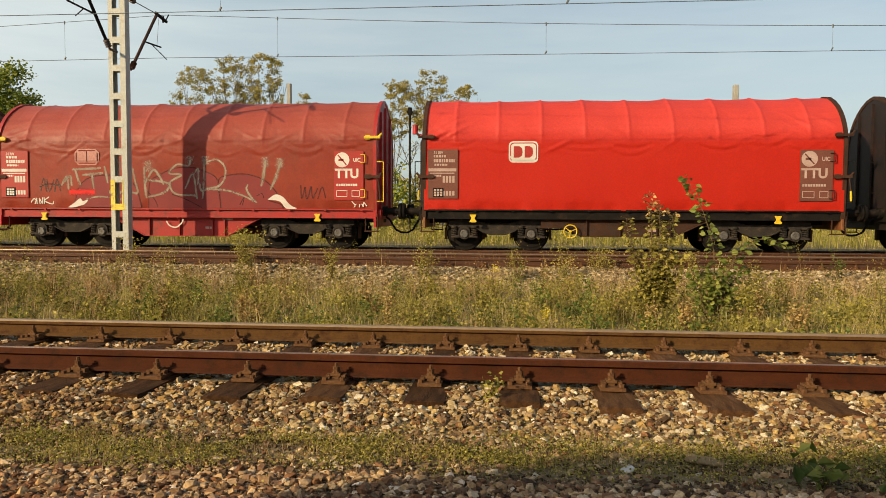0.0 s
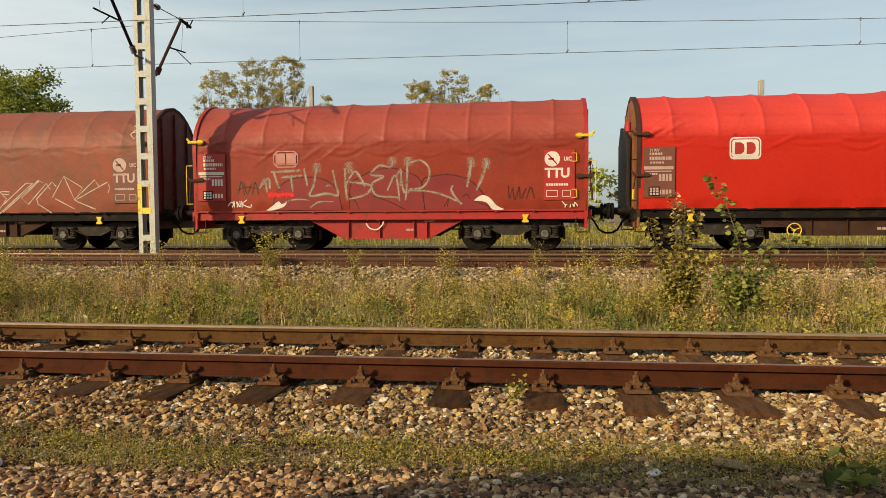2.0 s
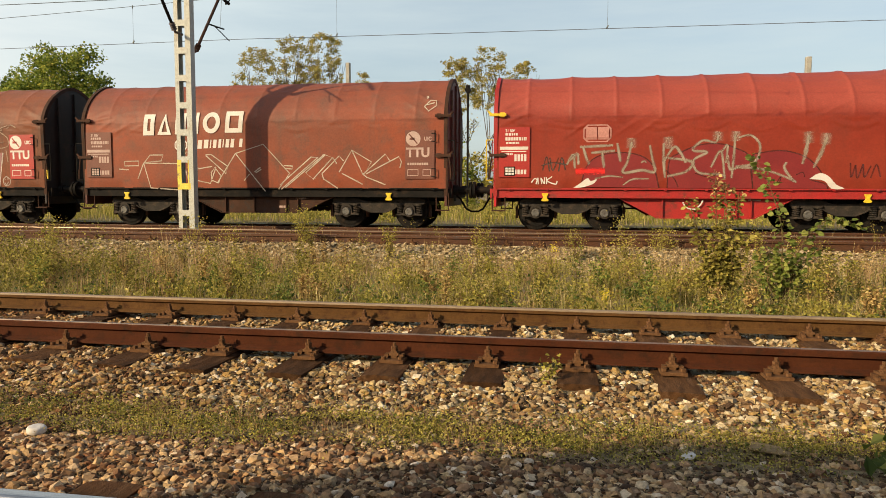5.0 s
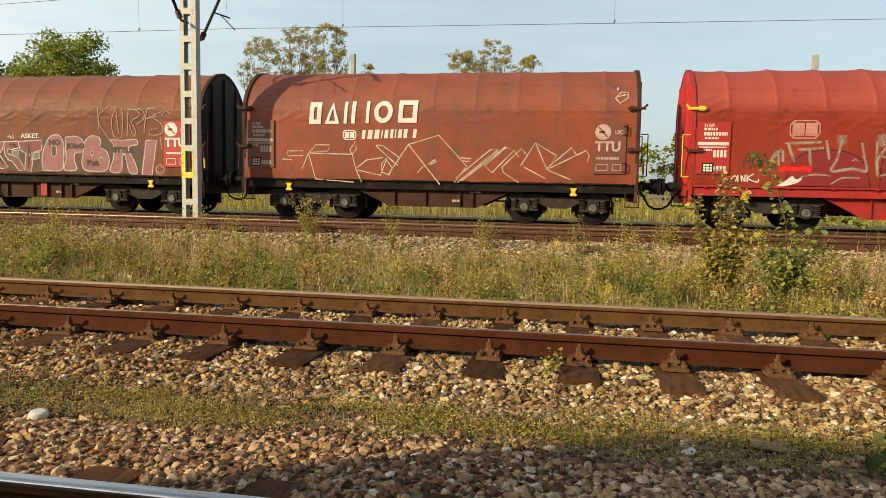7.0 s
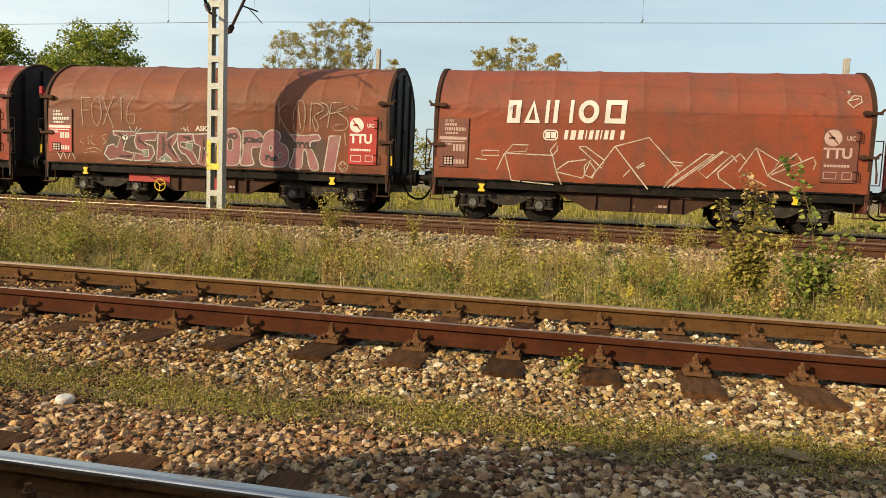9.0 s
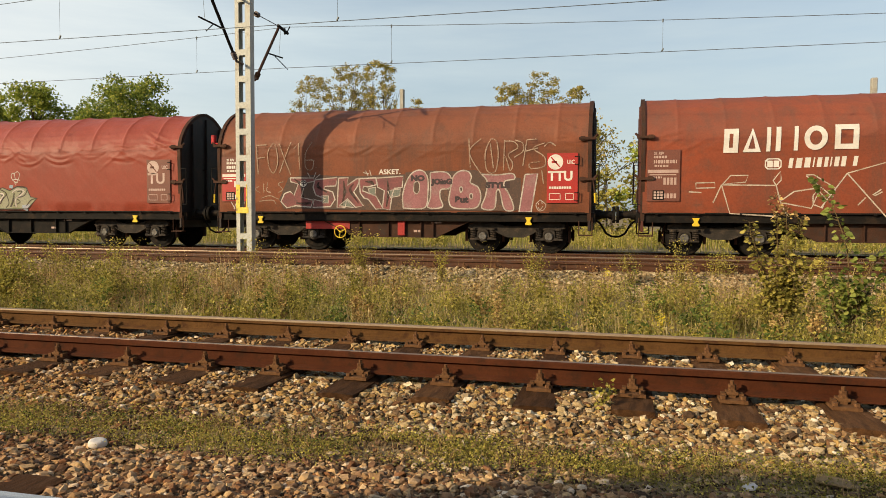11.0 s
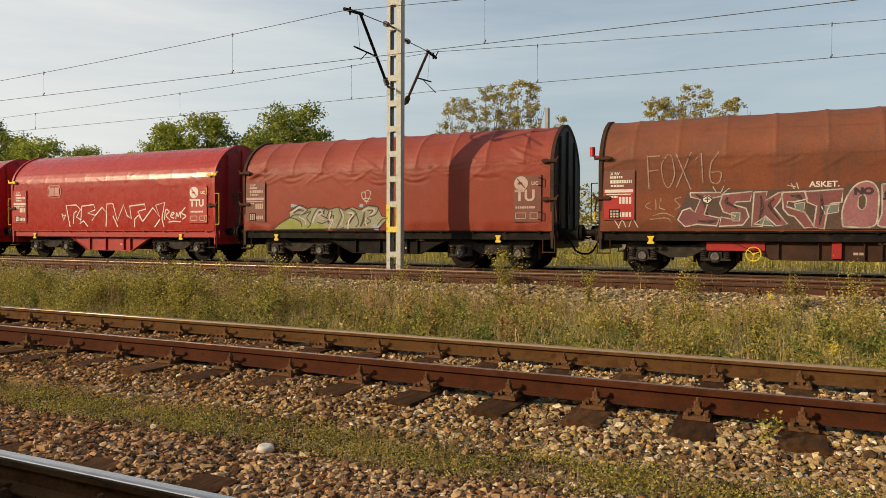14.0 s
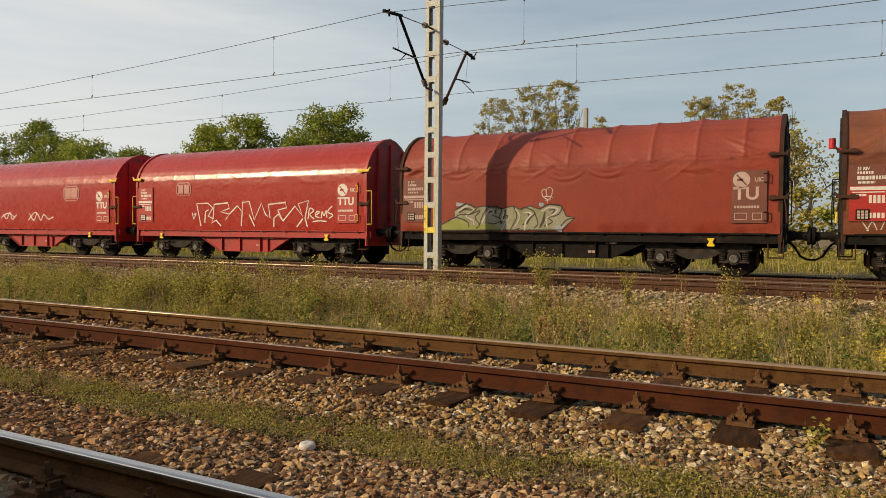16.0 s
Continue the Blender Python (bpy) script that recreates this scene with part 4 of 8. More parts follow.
def build_bogie():
    """Two-axle bogie: sagging side frames with a flange, coil springs in pots beside round axle boxes, brake shoes."""
    bogie = new("bogie")
    under = [(-1.32, 0.68), (-1.16, 0.63), (-0.62, 0.63), (-0.44, 0.52), (-0.22, 0.43), (0.22, 0.43), (0.44, 0.52), (0.62, 0.63), (1.16, 0.63), (1.32, 0.68)]
    over = [(1.32, 0.80), (1.12, 0.86), (0.62, 0.84), (0.30, 0.74), (-0.30, 0.74), (-0.62, 0.84), (-1.12, 0.86), (-1.32, 0.80)]
    for s in (-1, 1):
        bm = bmesh.new()
        slab(bm, under + over, s * 1.0 - 0.05, s * 1.0 + 0.05)
        side = part("side_frame", bm, BOGIE_IRON, bogie, bevel=0.012)
        bm = bmesh.new()
        for a, b in zip(under, under[1:]):
            slab(bm, [a, b, (b[0], b[1] + 0.028), (a[0], a[1] + 0.028)], s * 1.0 - 0.10, s * 1.0 + 0.10)
        part("flange", bm, BOGIE_IRON, side)
    for name, x0, x1, z0, z1 in (("bolster", -0.28, 0.28, 0.54, 0.82), ("end_beam", -1.36, -1.26, 0.62, 0.76), ("end_beam", 1.26, 1.36, 0.62, 0.76)):
        bm = bmesh.new()
        box(bm, x0, x1, -0.945, 0.945, z0, z1)
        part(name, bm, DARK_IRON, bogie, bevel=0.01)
    bm = bmesh.new()
    rod(bm, (0, -0.98, 0), (0, 0.98, 0), 0.075, 12)
    for s in (-1, 1):
        rod(bm, (0, s * 0.685, 0), (0, s * 0.72, 0), 0.49, 36)
        rod(bm, (0, s * 0.72, 0), (0, s * 0.82, 0), 0.46, 36, 0.455)
        rod(bm, (0, s * 0.82, 0), (0, s * 0.835, 0), 0.40, 36, 0.36)
        for k in range(6):
            a = math.pi * k / 3
            rod(bm, (0.26 * math.cos(a), s * 0.83, 0.26 * math.sin(a)), (0.26 * math.cos(a), s * 0.845, 0.26 * math.sin(a)), 0.05, 8)
    first = part("wheelset", bm, DARK_IRON, bogie)
    first.matrix_basis = pose(-0.9, 0, 0.46)
    share(first, pose(0.9, 0, 0.46))
    for x in (-0.9, 0.9):
        for s in (-1, 1):
            bm = bmesh.new()
            rod(bm, (x, s * 0.93, 0.46), (x, s * 1.13, 0.46), 0.15, 16)
            slab(bm, [(x - 0.36, 0.36), (x + 0.36, 0.36), (x + 0.36, 0.40), (x + 0.17, 0.42), (x + 0.15, 0.58), (x + 0.08, 0.66), (x - 0.08, 0.66), (x - 0.15, 0.58), (x - 0.17, 0.42), (x - 0.36, 0.40)], s * 1.04 - 0.09, s * 1.04 + 0.09)
            house = part("axle_box", bm, BOGIE_IRON, bogie, "grey-brown axle box with spring seats")
            bm = bmesh.new()
            rod(bm, (x, s * 1.13, 0.46), (x, s * 1.165, 0.46), 0.115, 16, 0.095)
            for k in range(4):
                a = math.pi * k / 2 + 0.78
                rod(bm, (x + 0.085 * math.cos(a), s * 1.15, 0.46 + 0.085 * math.sin(a)), (x + 0.085 * math.cos(a), s * 1.185, 0.46 + 0.085 * math.sin(a)), 0.018, 6)
            part("cover", bm, AXLE_GREY, house, "bolted grey bearing cover")
            for dx in (-0.27, 0.27):
                bm = bmesh.new()
                pipe(bm, [(x + dx + 0.080 * math.cos(t), s * 1.05 + 0.080 * math.sin(t), 0.40 + 0.24 * t / 31.4) for t in np.linspace(0, 31.4, 50)], 0.017, 5)
                rod(bm, (x + dx, s * 1.05, 0.39), (x + dx, s * 1.05, 0.66), 0.042, 8)
                rod(bm, (x + dx, s * 1.05, 0.63), (x + dx, s * 1.05, 0.68), 0.105, 12)
                part("spring", bm, BOGIE_IRON, bogie)
    for s in (-1, 1):
        for x in (-1.42, -0.38, 0.38, 1.42):
            bm = bmesh.new()
            box(bm, x - 0.035, x + 0.035, s * 0.76 - 0.06, s * 0.76 + 0.06, 0.30, 0.62)
            rod(bm, (x, s * 0.76, 0.60), (x * 0.94, s * 0.76, 0.86), 0.022, 6)
            part("brake_block", bm, BROWN_IRON, bogie, bevel=0.01)
    return bogie


def belly_outline(deep):
    return [(-2.15, 0.86), (-1.20, deep), (1.20, deep), (2.15, 0.86), (2.15, 0.98), (-2.15, 0.98)]


WAGONS = []


def build_wagon(k, label, hood, chassis, wall, smooth=False, ribs=1.13, slack=1.0, clamp=None, wheel=False, panel_l=None, panel_r=None, marks=None, deep=0.36):
    w = new("freight_wagon")
    tagged(w, label, "freight wagon", "wagons of the freight train")
    x_mid = 3.20 - PITCH * (k - 1)
    w.matrix_world = pose(x_mid, 20.55, -0.142)
    WAGONS.append((w, x_mid))
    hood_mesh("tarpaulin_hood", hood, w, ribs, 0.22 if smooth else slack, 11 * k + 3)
    # hem bar and sill
    for s in (-1, 1):
        bm = bmesh.new()
        box(bm, -HALF, HALF, s * 1.37 - 0.02, s * 1.37 + 0.02, 1.075, 1.115)
        for n in range(11):
            box(bm, -5.0 + n - 0.03, -5.0 + n + 0.03, s * 1.375 - 0.035, s * 1.375 + 0.035, 1.055, 1.10)
        part("hem_bar", bm, chassis if chassis is RED_IRON else DARK_IRON, w, bevel=0.004)
        bm = bmesh.new()
        slab(bm, [(s * 1.33, 0.86), (s * 1.33, 1.06), (s * 1.22, 1.06), (s * 1.22, 1.03), (s * 1.30, 1.03), (s * 1.30, 0.89), (s * 1.22, 0.89), (s * 1.22, 0.86)], -5.42, 5.42, "x")
        part("side_sill", bm, chassis if chassis is RED_IRON else DARK_IRON, w)
        bm = bmesh.new()
        slab(bm, belly_outline(deep), s * 1.16 - 0.012, s * 1.16 + 0.012)
        slab(bm, [(-1.22, deep - 0.02), (1.22, deep - 0.02), (1.22, deep), (-1.22, deep)], s * 1.16 - 0.07, s * 1.16 + 0.07)
        for a, b in (((-2.15, 0.855), (-1.2, deep - 0.015)), ((1.2, deep - 0.015), (2.15, 0.855))):
            slab(bm, [a, b, (b[0], b[1] + 0.022), (a[0], a[1] + 0.022)], s * 1.16 - 0.07, s * 1.16 + 0.07)
        belly = part("belly_girder", bm, chassis, w, "deep trapezoid girder between bogies")
        for x in (-1.05, -0.18, 0.77, 1.12):
            bm = bmesh.new()
            box(bm, x - 0.012, x + 0.012, s * 1.16 - 0.08 if s < 0 else s * 1.16, s * 1.16 if s < 0 else s * 1.16 + 0.08, deep, 0.90)
            part("stiffener", bm, chassis, belly)
        for x in (-4.05, 3.78):
            bm = bmesh.new()
            slab(bm, [(x - 0.09, 0.98), (x + 0.09, 0.98), (x + 0.07, 0.93), (x + 0.05, 0.90), (x + 0.05, 0.86), (x + 0.10, 0.80), (x + 0.07, 0.77), (x - 0.07, 0.77), (x - 0.10, 0.80), (x - 0.05, 0.86), (x - 0.05, 0.90), (x - 0.07, 0.93)], s * 1.36 - 0.02, s * 1.36 + 0.02)
            part("tow_hook", bm, YELLOW, w, "yellow painted tow hook", bevel=0.006)
        for x in (-4.8, -2.9, -2.3, 2.3, 2.9, 4.8):
            bm = bmesh.new()
            slab(bm, [(s * 1.31, 0.87), (s * 1.31, 1.05), (s * 0.85, 1.05), (s * 0.85, 0.95)], x - 0.012, x + 0.012, "x")
            part("sill_bracket", bm, chassis if chassis is RED_IRON else DARK_IRON, w)
    bm = bmesh.new()
    box(bm, -5.40, 5.40, -0.22, 0.22, 0.74, 1.02)
    box(bm, -5.40, 5.40, -1.2, 1.2, 1.02, 1.08)
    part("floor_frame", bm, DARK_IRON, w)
    # inside brake gear and tanks
    bm = bmesh.new()
    rod(bm, (-0.9, 0.35, 0.66), (0.35, 0.35, 0.66), 0.19, 14)
    rod(bm, (0.6, -0.4, 0.66), (1.1, -0.4, 0.66), 0.15, 14)
    pipe(bm, [(-2.4, 0.1, 0.55), (-0.6, 0.1, 0.60), (0.7, 0.1, 0.60), (2.4, 0.1, 0.55)], 0.025)
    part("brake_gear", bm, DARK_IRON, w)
    for s in (-1, 1):
        bm = bmesh.new()
        slab(bm, end_outline(-0.02), s * 5.36 - 0.035, s * 5.36 + 0.035, "x")
        end = part("end_wall", bm, wall, w, bevel=0.01)
        for y in (-0.75, 0.0, 0.75):
            bm = bmesh.new()
            box(bm, s * 5.42 - 0.03, s * 5.42 + 0.03, y - 0.045, y + 0.045, 0.9, 3.78 if y else 4.0)
            part("end_post", bm, wall, end, bevel=0.008)
        bm = bmesh.new()
        outer, inner = end_outline(0.035, 0.9), end_outline(-0.055, 0.9)
        vo = [[bm.verts.new((s * 5.36 + d, a, b)) for a, b in ring] for ring in (outer, inner) for d in (-0.05, 0.05)]
        n = len(outer)
        for i in range(n - 1):
            for a, b in ((0, 1), (3, 2), (1, 3), (2, 0)):
                bm.faces.new((vo[a][i], vo[a][i + 1], vo[b][i + 1], vo[b][i]))
        bmesh.ops.recalc_face_normals(bm, faces=bm.faces[:])
        part("end_hoop", bm, RED_IRON if wall is RED_WALL else BROWN_IRON, end, "steel hoop that edges the hood")
        bm = bmesh.new()
        box(bm, s * 5.42 - 0.09, s * 5.42 + 0.09, -1.3, 1.3, 0.84, 1.10)
        part("head_stock", bm, DARK_IRON if chassis is not RED_IRON else RED_IRON, w, bevel=0.012)
        for y in (-0.875, 0.875):
            bm = bmesh.new()
            rod(bm, (s * 5.49, y, 1.06), (s * 5.62, y, 1.06), 0.135, 16)
            rod(bm, (s * 5.60, y, 1.06), (s * 5.94, y, 1.06), 0.095, 16)
            rod(bm, (s * 5.94, y, 1.06), (s * 6.01, y, 1.06), 0.215, 20, 0.225)
            part("buffer", bm, DARK_IRON, w)
        bm = bmesh.new()
        rod(bm, (s * 5.49, 0, 1.04), (s * 5.80, 0, 1.02), 0.05, 8)
        pipe(bm, [(s * 5.78, -0.05, 1.0), (s * 6.0, -0.05, 0.90), (s * 6.02, 0.05, 0.90), (s * 5.8, 0.05, 1.0)], 0.024)
        part("coupling_hook", bm, DARK_IRON, w)
        bm = bmesh.new()
        pipe(bm, [(s * 5.48, -0.42, 0.92), (s * 5.62, -0.45, 0.82), (s * 5.78, -0.45, 0.55), (s * 5.92, -0.40, 0.47), (s * 6.03, -0.36, 0.46)], 0.028, 7)
        part("brake_hose", bm, DARK_IRON, w, "black rubber brake hose")
        for y in (-1, 1):
            if y > 0 and s > 0:
                continue
            bm = bmesh.new()
            pipe(bm, [(s * 5.44, y * 1.36, 0.98), (s * 5.44, y * 1.36, 0.52), (s * 5.10, y * 1.36, 0.52), (s * 5.10, y * 1.36, 0.88)], 0.016)
            box(bm, s * 5.27 - 0.18, s * 5.27 + 0.18, y * 1.36 - 0.11, y * 1.36 + 0.11, 0.50, 0.525)
            part("step", bm, BROWN_IRON, w)
        # near corner: hand grips, clamp levers
        for z in (3.03, 1.98):
            bm = bmesh.new()
            box(bm, s * 5.30 - 0.22, s * 5.30 + 0.22, -1.475, -1.43, z - 0.035, z + 0.035)
            box(bm, s * 5.18 - 0.06, s * 5.18 + 0.06, -1.46, -1.40, z - 0.06, z + 0.06)
            rod(bm, (s * 5.46, -1.45, z), (s * 5.56, -1.43, z + 0.10), 0.03, 7)
            part("clamp", bm, clamp if (clamp and z > 2.5) else BROWN_IRON, w, "hood clamp at the corner post", bevel=0.006)
        bm = bmesh.new()
        rod(bm, (s * 5.45, -1.44, 1.98), (s * 5.50, -1.44, 1.62), 0.02, 6)
        lever = part("clamp_lever", bm, BROWN_IRON, w)
        bm = bmesh.new()
        rod(bm, (s * 5.50, -1.44, 1.62), (s * 5.51, -1.44, 1.36), 0.026, 7)
        part("lever_grip", bm, YELLOW if k in (1, 4) else BROWN_IRON, lever)
        bm = bmesh.new()
        pipe(bm, [(s * 5.42, -1.42, 1.32), (s * 5.60, -1.42, 1.32), (s * 5.60, -1.42, 2.38), (s * 5.42, -1.42, 2.38)], 0.014)
        part("grab_rail", bm, YELLOW if clamp is YELLOW else DARK_IRON, w)
        bm = bmesh.new()
        pipe(bm, [(s * 5.45, -0.3, 1.6), (s * 5.56, -0.3, 1.6), (s * 5.56, -0.3, 2.4), (s * 5.45, -0.3, 2.4)], 0.014)
        part("end_grab_rail", bm, wall, w)
    bm = bmesh.new()
    rod(bm, (-5.62, -1.25, 3.12), (-5.62, -1.25, 3.36), 0.075, 12)
    rod(bm, (-5.62, -1.25, 3.14), (-5.42, -1.30, 3.10), 0.02, 6)
    if k in (1, 4):
        part("tail_lamp", bm, RED_WALL, w, "small red tail lamp on a bracket")
    else:
        bm.free()
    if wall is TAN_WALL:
        # near-black slab set before most of the tan end wall
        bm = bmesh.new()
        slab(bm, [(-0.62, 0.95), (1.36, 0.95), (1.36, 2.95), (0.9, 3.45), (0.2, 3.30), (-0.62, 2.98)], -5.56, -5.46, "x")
        part("end_curtain", bm, BLACK_WALL, w, "near-black panel over the wagon's end", bevel=0.015)
    # bogies
    for s in (-1, 1):
        b = copy_thing(BOGIE, pose(s * 3.4, 0, 0))
        b.parent = w
        b.matrix_basis = pose(s * 3.4, 0, 0)
    # data panel and class panel
    pl, pr = panel_l or PANEL_RED, panel_r or PANEL_RED
    ink = WHITE if pl is PANEL_RED else PALE
    bm = bmesh.new()
    box(bm, -5.26, -4.46, -1.436, -1.415, 1.40, 2.70)
    p = part("data_panel", bm, pl, w, "inscription panel", bevel=0.008)
    bm = bmesh.new()
    r = random.Random(k)
    for z, hgt, x0, x1 in ((2.49, 0.06, -5.10, -4.78), (2.36, 0.085, -5.10, -4.54), (2.27, 0.05, -5.08, -4.74), (1.98, 0.05, -5.20, -4.90)):
        x = x0
        while x < x1:
            d = r.uniform(0.03, 0.07)
            box(bm, x, min(x + d, x1), -1.4385, -1.4365, z, z + hgt)
            x += d + 0.018
    box(bm, -5.24, -4.50, -1.4385, -1.4365, 2.12, 2.20)
    box(bm, -5.20, -4.55, -1.4385, -1.4365, 2.06, 2.085)
    for x0, z0, x1, z1 in ((-4.86, 1.82, -4.52, 2.0), (-4.86, 1.48, -4.52, 1.60)):
        for q in range(4):
            box(bm, x0 + (x1 - x0) * q / 4, x0 + (x1 - x0) * (q + 0.7) / 4, -1.4385, -1.4365, z0, z1)
    words(p, "31 RIV", -5.10, 2.58, 0.07, WHITE if k == 4 else ink, -1.4385, "lettering", "", 0.9, 0.003)
    part("inscription", bm, WHITE if k == 4 else ink, p, "rows of small unreadable marks")["kind"] = "stuff"
    if k == 4:
        bm = bmesh.new()
        box(bm, -5.25, -4.47, -1.4375, -1.436, 1.41, 2.22)
        part("panel_field", bm, PANEL_RED, p, "red lower field of the panel")
    bm = bmesh.new()
    box(bm, -5.12, -4.84, -1.448, -1.436, 1.44, 1.68)
    card = part("card_holder", bm, DARK_IRON, p, bevel=0.006)
    bm = bmesh.new()
    for i in range(3):
        for j in range(3):
            box(bm, -5.09 + 0.08 * i, -5.03 + 0.08 * i, -1.4505, -1.4485, 1.465 + 0.068 * j, 1.515 + 0.068 * j)
    part("card", bm, WHITE if k in (2, 6, 7) else PALE, card)
    ink = WHITE if pr is PANEL_RED else PALE
    bm = bmesh.new()
    box(bm, 4.26, 5.06, -1.436, -1.415, 1.36, 2.66)
    p = part("class_panel", bm, pr, w, "wagon class panel", bevel=0.008)
    bm = bmesh.new()
    ring = [(4.48 + 0.20 * math.cos(t), 2.43 + 0.20 * math.sin(t)) for t in np.linspace(0, 2 * math.pi, 25)[:-1]]
    bm.faces.new([bm.verts.new((a, -1.4385, b)) for a, b in ring])
    disc = part("shunting_disc", bm, ink, p, "white disc with a barred mark")
    bm = bmesh.new()
    slab(bm, [(4.35, 2.55), (4.38, 2.57), (4.61, 2.31), (4.58, 2.29)], -1.442, -1.440)
    box(bm, 4.38, 4.52, -1.442, -1.440, 2.40, 2.46)
    part("disc_bar", bm, pr, disc)
    words(p, "UIC", 4.78, 2.38, 0.10, ink, -1.4385, "lettering", "", 0.85, 0.004)
    text = "TU" if k == 5 else "TTU"
    words(p, text, 4.29 if k != 5 else 4.30, 1.95, 0.24 if k != 5 else 0.30, ink, -1.4385, "lettering", "white class letters", 0.98 if k != 5 else 1.05, 0.012)
    bm = bmesh.new()
    for q in range(9):
        box(bm, 4.32 + 0.065 * q, 4.37 + 0.065 * q, -1.4385, -1.4365, 1.73, 1.79)
    for x0, x1 in ((4.32, 4.62), (4.74, 4.96)):
        for a, b, c, d in ((x0, x1, 1.44, 1.455), (x0, x1, 1.60, 1.615), (x0, x0 + 0.015, 1.44, 1.615), (x1 - 0.015, x1, 1.44, 1.615)):
            box(bm, a, b, -1.4385, -1.4365, c, d)
    part("inscription", bm, ink, p)["kind"] = "stuff"
    for z in (2.36, 1.42):
        bm = bmesh.new()
        pipe(bm, [(4.98, -1.44, z), (5.10, -1.47, z), (5.10, -1.47, z + 0.21), (4.98, -1.44, z + 0.21)], 0.012)
        part("panel_handle", bm, YELLOW if clamp is YELLOW else DARK_IRON, p)
    # small plates on the girder
    block_letters(w, "plate", -0.05 + 0.6, 0.55, (0.10, 0.10), 0.06, 0.02, PALE, -1.18)
    block_letters(w, "plate", 1.05, 0.80, (0.30,), 0.04, 0.02, PALE, -1.20)
    if wheel:
        bm = bmesh.new()
        hub = -1.60 if k == 4 else -1.48
        pipe(bm, [(hub + 0.172 * math.cos(t), -1.30, 0.545 + 0.172 * math.sin(t)) for t in np.linspace(0, 2 * math.pi, 21)], 0.015, 6)
        for t in (0.4, 2.5, 4.6):
            rod(bm, (hub, -1.30, 0.545), (hub + 0.172 * math.cos(t), -1.30, 0.545 + 0.172 * math.sin(t)), 0.012, 6)
        rod(bm, (hub, -1.32, 0.545), (hub, -1.14, 0.545), 0.03, 8)
        part("hand_wheel", bm, YELLOW, w, "yellow parking brake hand wheel")
        bm = bmesh.new()
        box(bm, -2.7 if k == 4 else -2.25, -1.35 if k == 4 else -1.5, -1.20, -1.17, 0.62, 0.84)
        part("brake_plate", bm, RED_IRON if k == 4 else BROWN_IRON, w)
    if k == 4:
        bm = bmesh.new()
        box(bm, 0.10, 0.30, -1.25, -1.10, 0.46, 0.86)
        part("tool_box", bm, RED_IRON, w, "small red box under the frame", bevel=0.01)
    if marks:
        before = set(w.children)
        marks(w)
        for o in set(w.children) - before:
            drape(o)
    return w

BOGIE = build_bogie()

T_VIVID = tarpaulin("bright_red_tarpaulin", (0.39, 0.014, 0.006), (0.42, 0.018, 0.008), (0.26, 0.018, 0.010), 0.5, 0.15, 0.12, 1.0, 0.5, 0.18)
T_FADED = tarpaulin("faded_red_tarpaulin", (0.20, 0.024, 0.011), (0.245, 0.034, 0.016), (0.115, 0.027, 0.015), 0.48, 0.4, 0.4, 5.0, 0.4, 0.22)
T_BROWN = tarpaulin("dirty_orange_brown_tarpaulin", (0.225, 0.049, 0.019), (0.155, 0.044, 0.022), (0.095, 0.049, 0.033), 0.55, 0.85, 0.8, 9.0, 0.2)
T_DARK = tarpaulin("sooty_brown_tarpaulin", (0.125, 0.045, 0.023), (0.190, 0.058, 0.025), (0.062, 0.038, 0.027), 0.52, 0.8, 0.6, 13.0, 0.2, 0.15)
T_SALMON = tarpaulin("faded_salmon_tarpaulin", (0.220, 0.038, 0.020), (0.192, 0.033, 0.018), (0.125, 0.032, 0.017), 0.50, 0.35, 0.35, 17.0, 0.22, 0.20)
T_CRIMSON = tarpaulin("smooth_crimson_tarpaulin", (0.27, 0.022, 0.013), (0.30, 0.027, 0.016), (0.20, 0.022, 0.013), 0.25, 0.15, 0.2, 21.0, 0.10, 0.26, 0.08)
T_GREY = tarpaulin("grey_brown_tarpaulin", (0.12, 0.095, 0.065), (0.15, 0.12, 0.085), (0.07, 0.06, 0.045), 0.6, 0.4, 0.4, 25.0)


CHALK_LINE = spray("pale_chalk_line", (0.50, 0.43, 0.35), (0.42, 0.33, 0.25), 1.0, 0.25)
CHALK = spray("chalky_spray_paint", (0.40, 0.29, 0.21), (0.30, 0.19, 0.13), 0.85, 0.3)
SILVER = spray("silver_spray_paint", (0.36, 0.29, 0.22), (0.27, 0.20, 0.15), 0.85, 0.34)
SILVER_THIN = spray("thin_silver_spray", (0.40, 0.30, 0.24), (0.34, 0.24, 0.19), 0.6, 0.5)
DEEP_RED = spray("dark_red_spray_paint", (0.075, 0.014, 0.012), (0.10, 0.018, 0.015), 0.9, 0.3)
PLUM_RED = surface("crimson_spray_paint", (0.165, 0.013, 0.014), (0.20, 0.018, 0.016), 2, 25, 0.6, 0, 0, gain=0.3)
HOT_RED = spray("hot_red_spray", (0.75, 0.02, 0.015), (0.65, 0.02, 0.02), 0.95, 0.45)
PALE_RED = surface("faded_mark_paint", (0.46, 0.22, 0.18), (0.40, 0.17, 0.14), 3, 30, 0.6, 0, 0)
GRAFF_WHITE = spray("white_spray_paint", (0.52, 0.46, 0.41), (0.40, 0.33, 0.28), 0.95, 0.3)
ROSE = surface("deep_rose_spray_paint", (0.20, 0.062, 0.062), (0.145, 0.050, 0.050), 2, 20, 0.7, 0, 0, c3=(0.10, 0.055, 0.050), spot=3.5, gain=0.35)
PINK = surface("dusty_pink_spray_paint", (0.27, 0.112, 0.118), (0.215, 0.085, 0.088), 2, 20, 0.7, 0, 0, c3=(0.24, 0.13, 0.125), spot=2.5, gain=0.35)
